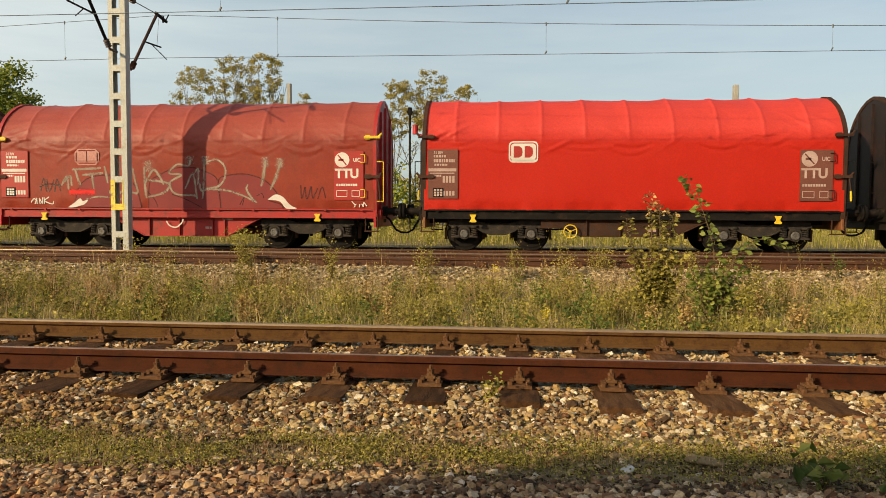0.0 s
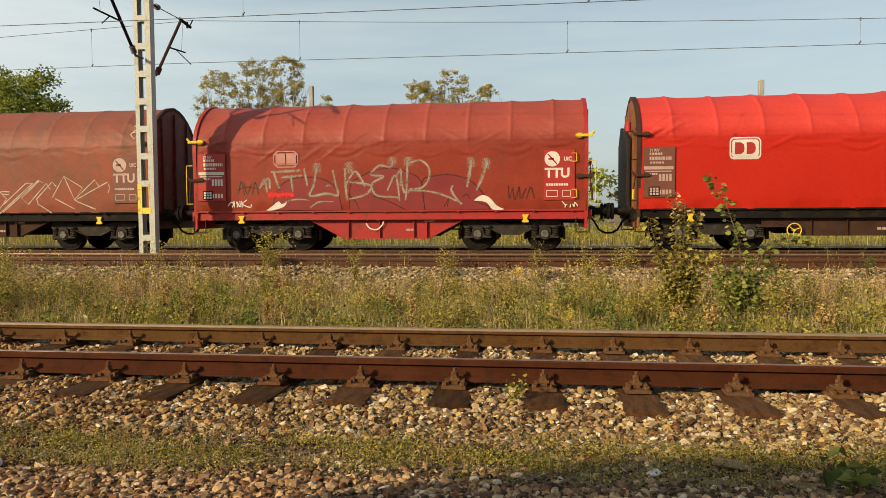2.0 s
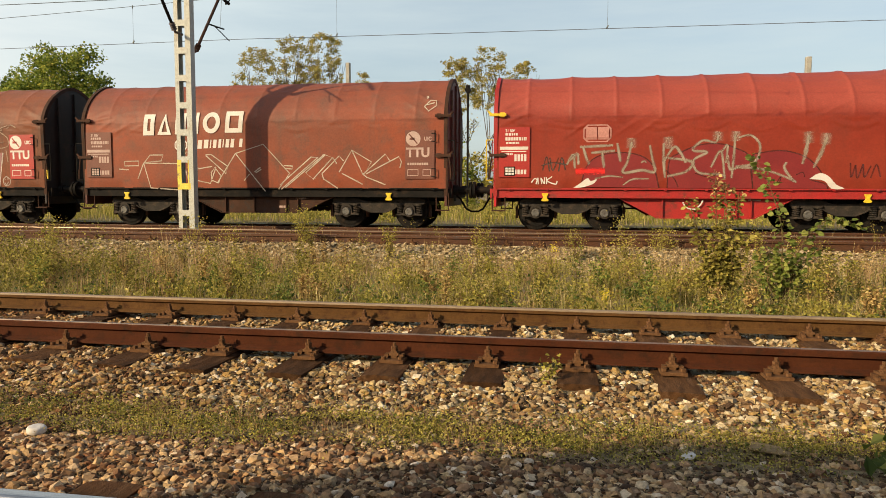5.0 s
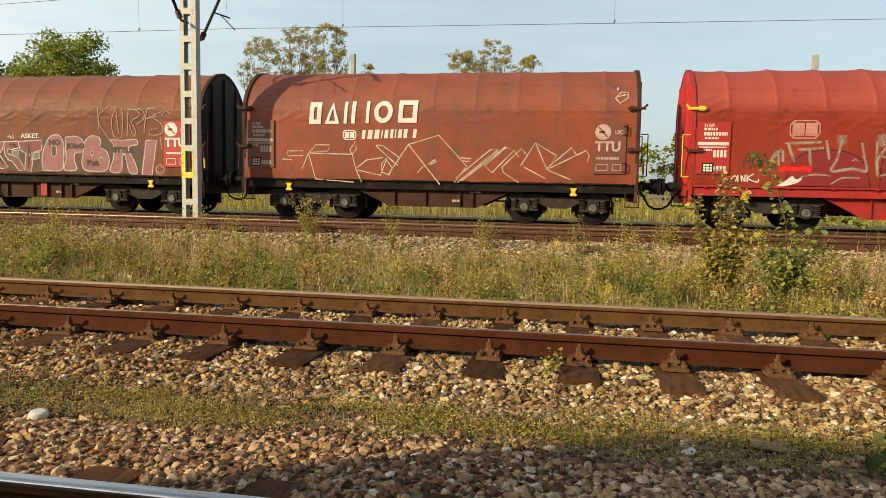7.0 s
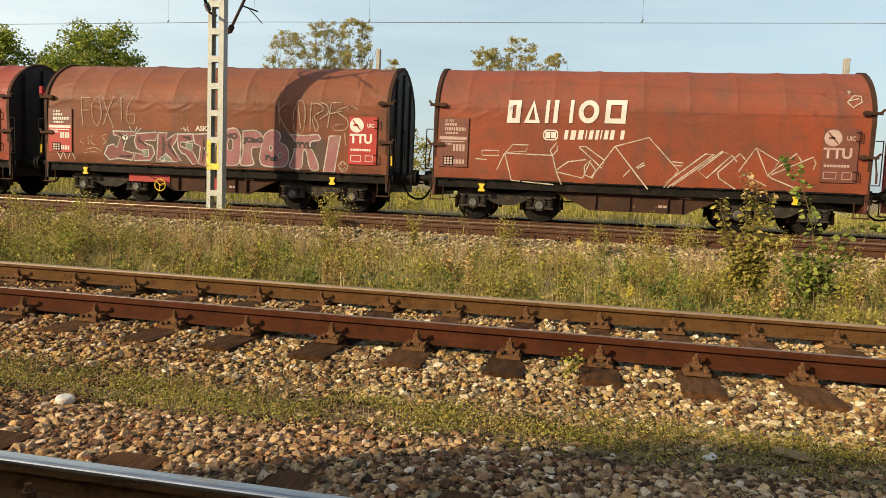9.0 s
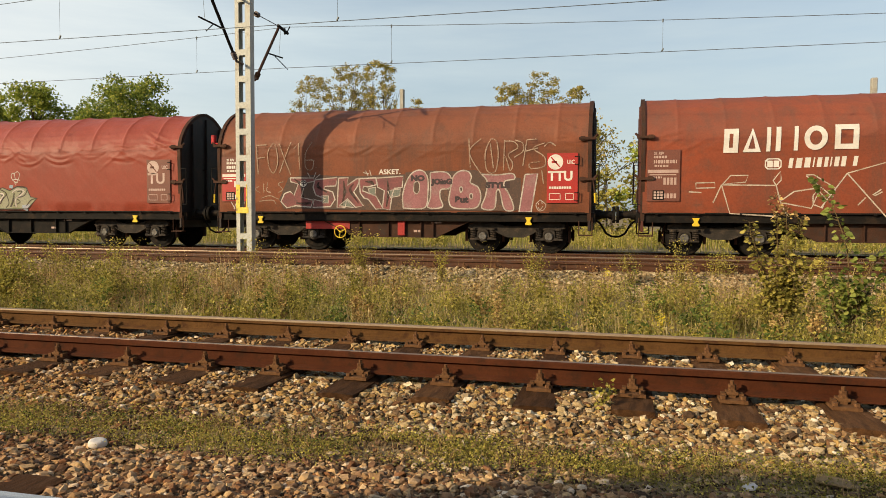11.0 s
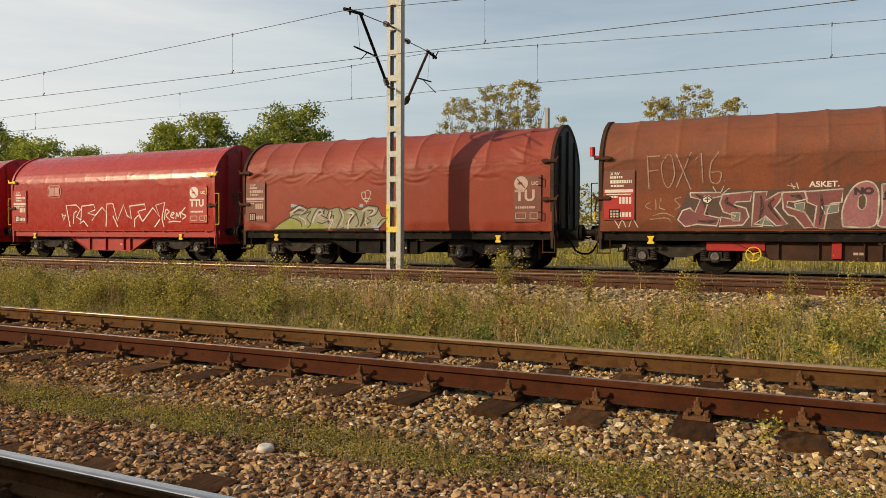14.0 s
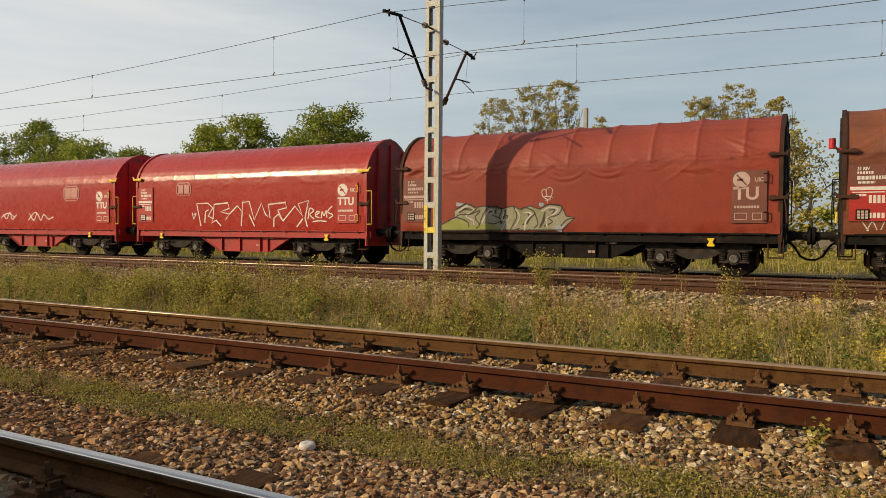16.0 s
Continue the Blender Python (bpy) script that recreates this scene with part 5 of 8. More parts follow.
GRAFF_SILVER = surface("greenish_silver_spray_paint", (0.25, 0.24, 0.165), (0.185, 0.185, 0.10), 2, 20, 0.6, 0, 0, c3=(0.16, 0.17, 0.06), spot=2.0, gain=0.35)
GRAFF_GREEN = surface("leaf_green_spray_paint", (0.175, 0.20, 0.035), (0.25, 0.25, 0.065), 2, 20, 0.6, 0, 0, gain=0.25)
GRAFF_BLUE = surface("pale_blue_spray_paint", (0.20, 0.30, 0.36), (0.26, 0.26, 0.30), 3, 20, 0.6, 0, 0)
GRAFF_DARK = spray("grey_brown_spray_paint", (0.048, 0.034, 0.028), (0.07, 0.046, 0.036), 0.95, 0.3)
SMOKE = surface("smoky_grey_spray_paint", (0.085, 0.048, 0.034), (0.060, 0.038, 0.030), 2.5, 20, 0.7, 0, 0, c3=(0.11, 0.055, 0.035), spot=2.5, gain=0.35)
TEAL = surface("dull_teal_spray_paint", (0.12, 0.135, 0.115), (0.15, 0.15, 0.12), 6, 30, 0.7, 0, 0, gain=0.4)
DARK_PAINT = surface("black_spray_paint", (0.03, 0.02, 0.022), (0.05, 0.03, 0.03), 3, 30, 0.6, 0, 0)


def mark_shape(w, kind, x, z, wide, high, t=0.10, y=-1.426):
    """One plain shape of a large mark: a bar, a wedge, a ring or a frame."""
    bm = bmesh.new()
    y = lay(y)
    if kind == "bar":
        slab(bm, [(x, z), (x + wide, z), (x + wide + 0.03, z + high), (x + 0.03, z + high)], y, y + 0.0012)
        return part("mark_block", bm, WHITE, w, "white block of a large mark")
    c = wide / 2
    corners = {"wedge": [(0, 0), (wide, 0), (c, high)], "frame": [(0, 0), (wide, 0), (wide, high), (0, high)],
               "ring": [(c + c * math.cos(a), high / 2 + high / 2 * math.sin(a)) for a in (math.pi * k / 10 for k in range(20))]}[kind]
    mx, mz = c, high / 3 if kind == "wedge" else high / 2
    inner = [(mx + (a - mx) * (1 - t / c), mz + (b - mz) * (1 - t / (high / 2))) for a, b in corners]
    lean = lambda p: bm.verts.new((x + p[0] + 0.05 * p[1], y, z + p[1]))
    one, two = [lean(p) for p in corners], [lean(p) for p in inner]
    for k in range(len(one)):
        bm.faces.new((one[k - 1], one[k], two[k], two[k - 1]))
    return part("mark_block", bm, WHITE, w, "white block of a large mark")


def marks_boulders(w):
    g = []
    g.append([(-3.47, 1.79), (-3.26, 2.04), (-2.85, 2.04), (-2.91, 1.87), (-3.47, 1.81), (-2.21, 1.79)])
    g.append([(-3.47, 1.81), (-3.26, 1.1), (-2.15, 1.03)])
    g.append([(-3.47, 1.81), (-3.66, 1.36)])
    g.append([(-2.21, 1.79), (-2.28, 1.91), (-2.12, 2.13), (-2.1, 1.92), (-2.21, 1.79), (-2.1, 1.37), (-1.94, 1.04)])
    g.append([(-2.1, 1.41), (-1.8, 1.64), (-1.35, 1.71)])
    g.append([(-2.1, 1.37), (-1.41, 1.23), (-1.23, 1.7)])
    g.append([(-1.54, 2.02), (-0.93, 1.5), (-0.88, 1.71), (-1.37, 2.04), (-1.54, 2.04)])
    g.append([(-1.38, 1.53), (-1.27, 1.68), (-1.09, 1.45), (-1.16, 1.24), (-1.37, 1.32), (-1.38, 1.53)])
    g.append([(-1.2, 1.24), (-0.64, 2.07), (0.19, 2.32), (0.96, 1.51), (0.63, 1.07)])
    g.append([(-0.64, 2.07), (0.24, 1.01)])
    g.append([(-0.08, 1.55), (0.1, 1.68), (0.12, 1.62), (-0.04, 1.53)])
    g.append([(-0.39, 1.31), (-0.23, 1.49)])
    g.append([(0.67, 1.19), (1.59, 1.96), (1.79, 1.95), (0.71, 1.07)])
    g.append([(0.83, 1.12), (1.97, 2.03), (2.21, 1.94), (1.64, 1.35), (1.43, 1.53), (1.99, 2.01)])
    g.append([(2.21, 1.94), (2.33, 1.78)])
    g.append([(1.9, 1.5), (2.4, 1.99), (2.52, 1.85)])
    g.append([(1.9, 1.5), (1.94, 1.36), (2.35, 1.1)])
    g.append([(2.39, 1.54), (2.76, 2.14), (3.31, 1.82), (3.08, 1.45), (2.76, 2.14)])
    g.append([(3.08, 1.49), (3.7, 2.03), (3.83, 1.84)])
    g.append([(3.15, 1.49), (4.08, 1.96), (4.15, 1.82), (4.1, 1.65)])
    g.append([(3.08, 1.49), (3.16, 1.41), (3.7, 1.2)])
    g.append([(2.47, 1.51), (3.06, 1.21)])
    g.append([(-4.08, 1.86), (-3.63, 1.87), (-3.62, 1.74), (-4.07, 1.73), (-4.08, 1.86)])
    g.append([(-4.24, 1.64), (-3.94, 1.62)])
    g.append([(0.79, 1.73), (1.06, 1.71), (1.03, 1.63), (0.82, 1.65)])
    g.append([(4.76, 3.3), (4.92, 3.47), (5.08, 3.46), (5.08, 3.31), (4.88, 3.17), (4.76, 3.3)])
    g.append([(4.81, 3.34), (5.03, 3.4)])
    g.append([(4.79, 3.57), (4.84, 3.59), (4.85, 3.55), (4.8, 3.53)])
    strokes(w, "line_drawing", g, 0.042, CHALK_LINE, -1.426, "pale chalk line drawing of boulders", 0.0)
    for kind, x, wide in (("frame", -3.45, 0.34), ("wedge", -3.0, 0.42), ("bar", -2.46, 0.09), ("bar", -2.25, 0.11), ("bar", -1.84, 0.09), ("ring", -1.62, 0.52), ("frame", -0.94, 0.52)):
        mark_shape(w, kind, x, 2.60 + 0.02 * (x + 3.45), wide, 0.60, 0.125)
    block_letters(w, "mark_block", -1.95, 2.21, (0.09,), 0.24, 0, WHITE, -1.426, "white block of a small mark", 0.03)
    block_letters(w, "mark_block", -1.79, 2.21, (0.13,), 0.24, 0, WHITE, -1.426, "white block of a small mark", 0.03)
    block_letters(w, "mark_block", -1.6, 2.22, (0.13,), 0.24, 0, WHITE, -1.426, "white block of a small mark", 0.03)
    block_letters(w, "mark_block", -1.41, 2.23, (0.03,), 0.23, 0, WHITE, -1.426, "white block of a small mark", 0.03)
    block_letters(w, "mark_block", -1.32, 2.23, (0.1,), 0.23, 0, WHITE, -1.426, "white block of a small mark", 0.03)
    block_letters(w, "mark_block", -1.16, 2.23, (0.08,), 0.24, 0, WHITE, -1.426, "white block of a small mark", 0.03)
    block_letters(w, "mark_block", -1.03, 2.24, (0.03,), 0.23, 0, WHITE, -1.426, "white block of a small mark", 0.03)
    block_letters(w, "mark_block", -0.94, 2.24, (0.1,), 0.23, 0, WHITE, -1.426, "white block of a small mark", 0.03)
    block_letters(w, "mark_block", -0.79, 2.24, (0.1,), 0.24, 0, WHITE, -1.426, "white block of a small mark", 0.03)
    block_letters(w, "mark_block", -0.53, 2.25, (0.09,), 0.23, 0, WHITE, -1.426, "white block of a small mark", 0.03)
    frame_mark(w, -2.48, 2.18, 0.38, 0.27, 0.025, WHITE, -1.426)


def marks_vivid(w):
    white_mark(w, -3.12, 2.35, 0.77, 0.56, PANEL_RED, -1.4215)


def marks_silver(w):
    frame_mark(w, -3.09, 2.3, 0.71, 0.45, 0.03, PALE_RED, -1.426)
    for hump in (((-3.14, 1.15), (-2.99, 1.68), (-2.68, 1.95), (-2.12, 2.03), (-1.62, 1.94), (-1.32, 1.67), (-1.17, 1.13)),
                 ((-0.97, 1.12), (-0.93, 1.81), (-0.68, 2.01), (-0.25, 2.2), (0.24, 2.24), (0.67, 2.12), (1.01, 1.87), (1.09, 1.12)),
                 ((1.10, 1.12), (1.03, 1.87), (1.34, 2.02), (1.81, 2.05), (2.28, 1.91), (2.56, 1.67), (2.68, 1.46), (2.43, 1.35), (2.76, 1.24), (2.85, 1.12))):
        patch(w, "graffiti_body", curve(hump), PLUM_RED, -1.420, "crimson graffiti body", False)
        strokes(w, "graffiti_shadow", [curve(hump)], 0.045, DEEP_RED, -1.422, "dark red graffiti outline")
    g = [curve(q) for q in (((-1.05, 1.62), (-0.80, 1.36), (-0.70, 1.15)), ((-0.30, 1.50), (0.10, 1.36), (0.55, 1.14)), ((1.62, 1.2), (1.75, 1.42), (1.70, 1.20)), ((2.10, 1.46), (2.25, 1.52), (2.30, 1.40)))]
    strokes(w, "graffiti_shadow", g, 0.035, DEEP_RED, -1.423, "dark red graffiti outline")
    letters = (((-3.5, 1.73), (-3.34, 1.98), (-3.29, 1.63)), ((-3.42, 1.83), (-3.24, 2.0), (-3.2, 1.73)), ((-3.17, 2.18), (-2.7, 2.20), (-2.33, 2.22)), ((-3.09, 2.18), (-3.01, 1.93), (-2.93, 1.73)), ((-2.88, 2.03), (-2.6, 2.05), (-2.28, 2.08)),
               ((-2.6, 2.05), (-2.58, 1.85), (-2.55, 1.65)), ((-2.23, 2.27), (-2.18, 2.02), (-2.14, 1.8)), ((-1.87, 2.29), (-1.96, 1.82), (-2.07, 1.52), (-1.62, 1.58), (-1.29, 1.54), (-1.35, 1.87), (-1.42, 2.21)),
               ((-1.08, 2.26), (-1.07, 1.81), (-1.03, 1.39)), ((-1.07, 1.79), (-0.83, 2.16), (-0.66, 2.01), (-0.53, 1.76)), ((-0.98, 1.89), (-0.58, 1.84), (-0.36, 1.76), (-0.53, 1.54), (-0.97, 1.42)))
    strokes(w, "silver_graffiti", [curve(q) for q in letters], 0.115, SILVER, -1.428, "silver sprayed graffiti letters", 0.25)
    letters = (((0.24, 2.44), (0.17, 2.27), (-0.13, 2.32), (-0.37, 2.08), (-0.02, 2.03), (-0.34, 1.83), (-0.21, 1.52), (0.35, 1.46), (0.42, 1.36)), ((0.08, 1.65), (0.31, 2.05), (0.42, 1.37)), ((0.34, 2.05), (0.46, 2.19), (0.44, 1.76)),
               ((0.64, 2.46), (0.62, 1.9), (0.58, 1.37)), ((0.48, 1.95), (0.54, 1.61), (0.73, 1.65)), ((0.72, 2.39), (1.0, 2.44), (1.22, 2.23), (1.2, 1.92), (1.01, 1.71), (0.68, 1.65), (1.25, 1.61), (1.73, 1.46), (2.08, 1.29)), ((1.86, 1.77), (1.82, 1.63), (1.96, 1.41), (2.11, 1.27)))
    strokes(w, "silver_graffiti", [curve(q) for q in letters], 0.10, SILVER, -1.428, "silver sprayed graffiti letters", 0.25)
    strokes(w, "silver_graffiti", [curve(q) for q in (((2.36, 2.42), (2.30, 2.03), (2.23, 1.72)), ((2.78, 2.38), (2.65, 1.98), (2.49, 1.63)))], 0.15, SILVER, -1.428, "silver sprayed drips", 0.5)
    strokes(w, "silver_graffiti", [curve(q) for q in (((-2.78, 1.37), (-2.42, 1.43), (-2.07, 1.4)), ((-2.07, 1.2), (-1.82, 1.35), (-1.42, 1.36)), ((-1.62, 1.77), (-1.55, 1.81), (-1.49, 1.77)))], 0.075, SILVER, -1.428, "silver sprayed graffiti lines", 0.35)
    for a, b in (((2.34, 2.52), (2.36, 2.24)), ((2.76, 2.48), (2.74, 2.20)), ((0.66, 2.54), (0.65, 2.30)), ((0.24, 2.54), (0.22, 2.32)), ((-1.87, 2.40), (-1.88, 2.15)), ((-0.98, 2.42), (-0.95, 2.12))):
        strokes(w, "graffiti_halo", [[a, b]], 0.34, SILVER_THIN, -1.425, "faint sprayed silver halo")
    strokes(w, "faint_tag", [curve(q) for q in (((-4.12, 1.58), (-4.02, 1.93), (-3.94, 1.55)), ((-3.94, 1.91), (-3.86, 1.58), (-3.71, 1.91)), ((-3.71, 1.55), (-3.63, 1.91), (-3.53, 1.58)), ((-4.15, 1.70), (-3.85, 1.78), (-3.5, 1.72)))], 0.05, GRAFF_DARK, -1.424, "faint grey tag")
    strokes(w, "faint_tag", [curve(q) for q in (((3.33, 1.75), (3.36, 1.40), (3.45, 1.70)), ((3.45, 1.70), (3.50, 1.38), (3.62, 1.72)), ((3.62, 1.72), (3.66, 1.40), (3.80, 1.68)), ((3.80, 1.38), (3.92, 1.70), (4.02, 1.40)))], 0.05, DEEP_RED, -1.424, "dark red tag")
    patch(w, "graffiti_patch", ((-3.32, 1.13), (-3.14, 1.25), (-2.96, 1.38), (-2.88, 1.3), (-2.73, 1.35), (-2.83, 1.22), (-3.14, 1.13)), WHITE, -1.430, "white paint patch")
    patch(w, "graffiti_patch", ((2.41, 1.36), (2.63, 1.5), (2.84, 1.43), (3.03, 1.22), (3.22, 1.12), (2.92, 1.12), (2.75, 1.31)), WHITE, -1.430, "white paint patch")
    strokes(w, "red_stroke", [[(-3.27, 1.55), (-2.9, 1.56), (-2.53, 1.55)]], 0.24, HOT_RED, -1.431, "bright red spray stroke")
    g = []
    g.append(curve([(-4.41, 1.26), (-4.33, 1.36), (-4.26, 1.33), (-4.29, 1.22)]))
    g.append([(-4.24, 1.39), (-4.23, 1.22)])
    g.append(curve([(-4.14, 1.22), (-4.16, 1.38), (-4.07, 1.23), (-4.07, 1.4)]))
    g.append([(-4.02, 1.4), (-4.01, 1.22)])
    g.append(curve([(-3.87, 1.42), (-4, 1.31), (-3.78, 1.22), (-3.74, 1.3)]))
    strokes(w, "white_tag", g, 0.028, WHITE, -1.43, "small white tag", 0.0)
    g = []
    g.append(curve([(4.73, 1.33), (4.83, 1.23), (4.91, 1.32)]))
    g.append([(4.83, 1.23), (4.81, 1.16)])
    g.append(curve([(4.94, 1.16), (4.98, 1.29), (5.05, 1.17)]))
    g.append(curve([(5.05, 1.17), (5.06, 1.29), (5.15, 1.19)]))
    strokes(w, "white_tag", g, 0.025, WHITE, -1.43, "small white tag", 0.0)
    g = []
    g.append(curve([(-0.55, 0.76), (-0.45, 0.63), (-0.26, 0.59), (-0.11, 0.71), (-0.06, 0.82)]))
    g.append([(-0.53, 0.86), (-0.45, 0.89)])
    g.append([(-0.25, 0.85), (-0.17, 0.86)])
    strokes(w, "white_tag", g, 0.035, WHITE, -1.24, "smiling face drawn in white", 0.0)


def marks_fox(w):
    g = []
    g.append([(-4.15, 3.06), (-4.1, 2.2)])
    g.append([(-4.17, 3.03), (-3.84, 3.04)])
    g.append([(-4.12, 2.65), (-3.87, 2.68)])
    g.append([(-3.44, 3.08), (-3.07, 2.16)])
    g.append([(-3.07, 3.1), (-3.43, 2.2)])
    g.append([(-2.97, 2.91), (-2.83, 3.07), (-2.78, 2.28)])
    g.append([(-2.29, 2.37), (-2.28, 2.36)])
    strokes(w, "chalk_writing", g, 0.045, CHALK, -1.428, "pale sprayed writing", 0.0)
    g = []
    g.append(curve([(-3.64, 3.08), (-3.79, 2.8), (-3.73, 2.36), (-3.6, 2.23), (-3.47, 2.54), (-3.54, 2.99), (-3.64, 3.08)]))
    g.append(curve([(-2.42, 3.09), (-2.6, 2.77), (-2.6, 2.37), (-2.42, 2.31), (-2.36, 2.56), (-2.6, 2.58)]))
    g.append(curve([(-4.07, 1.85), (-4.19, 1.76), (-4.05, 1.66)]))
    g.append([(-3.93, 1.92), (-3.92, 1.66)])
    g.append(curve([(-3.8, 1.95), (-3.83, 1.72), (-3.7, 1.66)]))
    g.append(curve([(-3.3, 1.97), (-3.46, 1.91), (-3.33, 1.75), (-3.46, 1.66)]))
    g.append(curve([(-4, 1.5), (-3.73, 1.57), (-3.46, 1.47)]))
    g.append(curve([(-4.07, 1.41), (-3.66, 1.44), (-3.53, 1.33)]))
    strokes(w, "chalk_writing", g, 0.04, CHALK, -1.428, "pale sprayed writing", 0.0)
    g = []
    g.append([(2.15, 3.1), (2.2, 2.3)])
    g.append(curve([(2.49, 3.09), (2.2, 2.82), (2.23, 2.55), (2.53, 2.09)]))
    g.append(curve([(2.75, 3.08), (2.61, 2.72), (2.65, 2.24), (2.88, 2.2), (2.96, 2.65), (2.9, 3.02), (2.75, 3.08)]))
    g.append([(2.74, 2.96), (2.83, 2.29)])
    g.append([(3.13, 3.04), (3.1, 2.23)])
    g.append(curve([(3.13, 3.01), (3.38, 2.98), (3.48, 2.82), (3.23, 2.65), (3.35, 2.41), (3.28, 2.23), (3.16, 2.6)]))
    g.append(curve([(3.41, 3.03), (3.61, 2.94), (3.62, 2.73), (3.39, 2.57)]))
    g.append([(3.72, 3.03), (3.62, 2.34)])
    g.append([(3.72, 3.03), (3.98, 3.04)])
    g.append([(3.7, 2.73), (4.02, 2.81)])
    g.append(curve([(4.2, 2.94), (3.9, 2.8), (4.19, 2.57), (4.18, 2.33), (3.85, 2.27), (3.8, 2.4), (4.08, 2.45)]))
    g.append(curve([(4.18, 2.84), (4.31, 2.95), (4.48, 2.86)]))
    g.append([(4.12, 2.22), (4.17, 1.86)])
    strokes(w, "chalk_writing", g, 0.045, CHALK, -1.428, "pale sprayed writing", 0.0)
    for shade in (((-3.3, 1.2), (-3.44, 1.46), (-3.14, 2.09), (-2.49, 2.16), (-1.23, 2.11), (0.36, 2.15), (0.36, 1.15)), ((0.37, 1.16), (0.37, 2.2), (1.06, 2.25), (1.68, 2.22), (2.33, 2.25), (2.57, 2.15), (3.57, 2.02), (3.58, 1.22), (3.4, 1.15))):
        patch(w, "graffiti_ground", shade, SMOKE, -1.420, "smoky grey ground of the graffiti", False)
    letters = (
        ((-3.09, 2.08), (-2.36, 2.07), (-2.34, 1.98), (-2.63, 1.92), (-2.75, 1.52), (-2.38, 1.44), (-2.45, 1.24), (-2.92, 1.28), (-3.2, 1.22), (-3.38, 1.4), (-3.27, 1.63), (-3.09, 1.69), (-2.97, 1.58), (-2.84, 1.9), (-3.07, 1.97)),
        ((-2.32, 2.02), (-1.64, 2.08), (-1.69, 1.84), (-2.0, 1.83), (-2.06, 1.76), (-1.78, 1.67), (-1.71, 1.46), (-1.85, 1.26), (-2.39, 1.23), (-2.35, 1.46), (-2.06, 1.4), (-2.01, 1.48), (-2.3, 1.59), (-2.38, 1.81)),
        ((-1.6, 2.06), (-1.31, 2.07), (-1.34, 1.86), (-1.07, 2.03), (-0.95, 2.06), (-1.03, 1.84), (-1.15, 1.67), (-0.86, 1.28), (-1.1, 1.24), (-1.34, 1.48), (-1.41, 1.23), (-1.65, 1.23)),
        ((-0.99, 2.04), (-0.49, 2.06), (-0.43, 1.88), (-0.71, 1.81), (-0.86, 1.83), (-0.88, 1.7), (-0.49, 1.56), (-0.28, 1.21), (-0.49, 1.19), (-0.71, 1.46), (-0.84, 1.5), (-0.95, 1.64)),
        ((-0.49, 2.05), (0.31, 2.1), (0.28, 1.79), (0.05, 1.76), (-0.01, 1.61), (-0.08, 1.16), (-0.3, 1.21), (-0.24, 1.7), (-0.44, 1.8)))
    letters_round = (
        ((0.31, 1.22), (0.29, 1.56), (0.38, 1.9), (0.55, 2.17), (0.77, 2.26), (0.94, 2.18), (1.02, 1.95), (1.01, 1.55), (0.97, 1.28), (0.78, 1.2)),
        ((1.08, 2.19), (1.44, 2.21), (1.63, 2.11), (1.69, 1.89), (1.59, 1.75), (1.38, 1.72), (1.36, 1.51), (1.42, 1.25), (1.02, 1.24), (1.09, 1.55)),
        ((1.68, 1.89), (1.75, 2.11), (1.94, 2.23), (2.15, 2.2), (2.23, 2.06), (2.2, 1.91), (2.41, 1.79), (2.49, 1.55), (2.44, 1.31), (2.26, 1.21), (1.74, 1.23), (1.61, 1.41), (1.64, 1.67)),
        ((2.52, 2.13), (2.93, 2.11), (3.34, 2.14), (3.4, 2.0), (3.16, 1.95), (3.12, 1.81), (3.24, 1.62), (3.36, 1.34), (3.36, 1.16), (3.13, 1.21), (3.01, 1.67), (2.92, 1.67), (2.86, 1.21), (2.52, 1.23), (2.62, 1.55), (2.66, 1.93)),
        ((3.68, 2.11), (4.01, 2.13), (3.85, 1.13), (3.53, 1.13)))
    for n, outline in enumerate(letters + letters_round):
        patch(w, "pink_letter", outline, PINK if n > 4 else ROSE, -1.4215 - 0.0016 * (n % 3), "dusty pink graffiti letter", n > 4 and len(outline) > 4)
        rim = curve(outline + outline[:1]) if n > 4 and len(outline) > 4 else list(outline + outline[:1])
        strokes(w, "letter_outline", [rim], 0.055, GRAFF_WHITE, -1.428, "white outline of a graffiti letter")
    for outline in (((0.62, 1.9), (0.7, 1.96), (0.77, 1.88), (0.76, 1.68), (0.68, 1.61), (0.61, 1.7)), ((1.9, 1.77), (1.96, 1.8), (1.99, 1.71), (1.93, 1.65)), ((2.18, 1.59), (2.25, 1.61), (2.26, 1.49), (2.2, 1.48))):
        patch(w, "letter_hole", outline, SMOKE, -1.427, "gap in a graffiti letter")
        strokes(w, "letter_outline", [curve(outline + outline[:1])], 0.04, GRAFF_WHITE, -1.429, "white outline of a graffiti letter")
    for outline in (((-0.71, 1.76), (-0.49, 1.8), (-0.51, 1.57), (-0.68, 1.63)), ((-0.14, 1.7), (0.23, 1.75), (0.21, 1.56), (-0.06, 1.51)), ((-2.12, 1.56), (-1.91, 1.56), (-1.92, 1.36), (-2.09, 1.36)), ((-1.59, 1.28), (-1.36, 1.46), (-1.15, 1.23))):
        patch(w, "teal_gem", outline, TEAL, -1.4255, "dull teal facet of the graffiti", False)
        strokes(w, "letter_outline", [list(outline + outline[:1])], 0.04, GRAFF_WHITE, -1.429, "white outline of a graffiti facet")
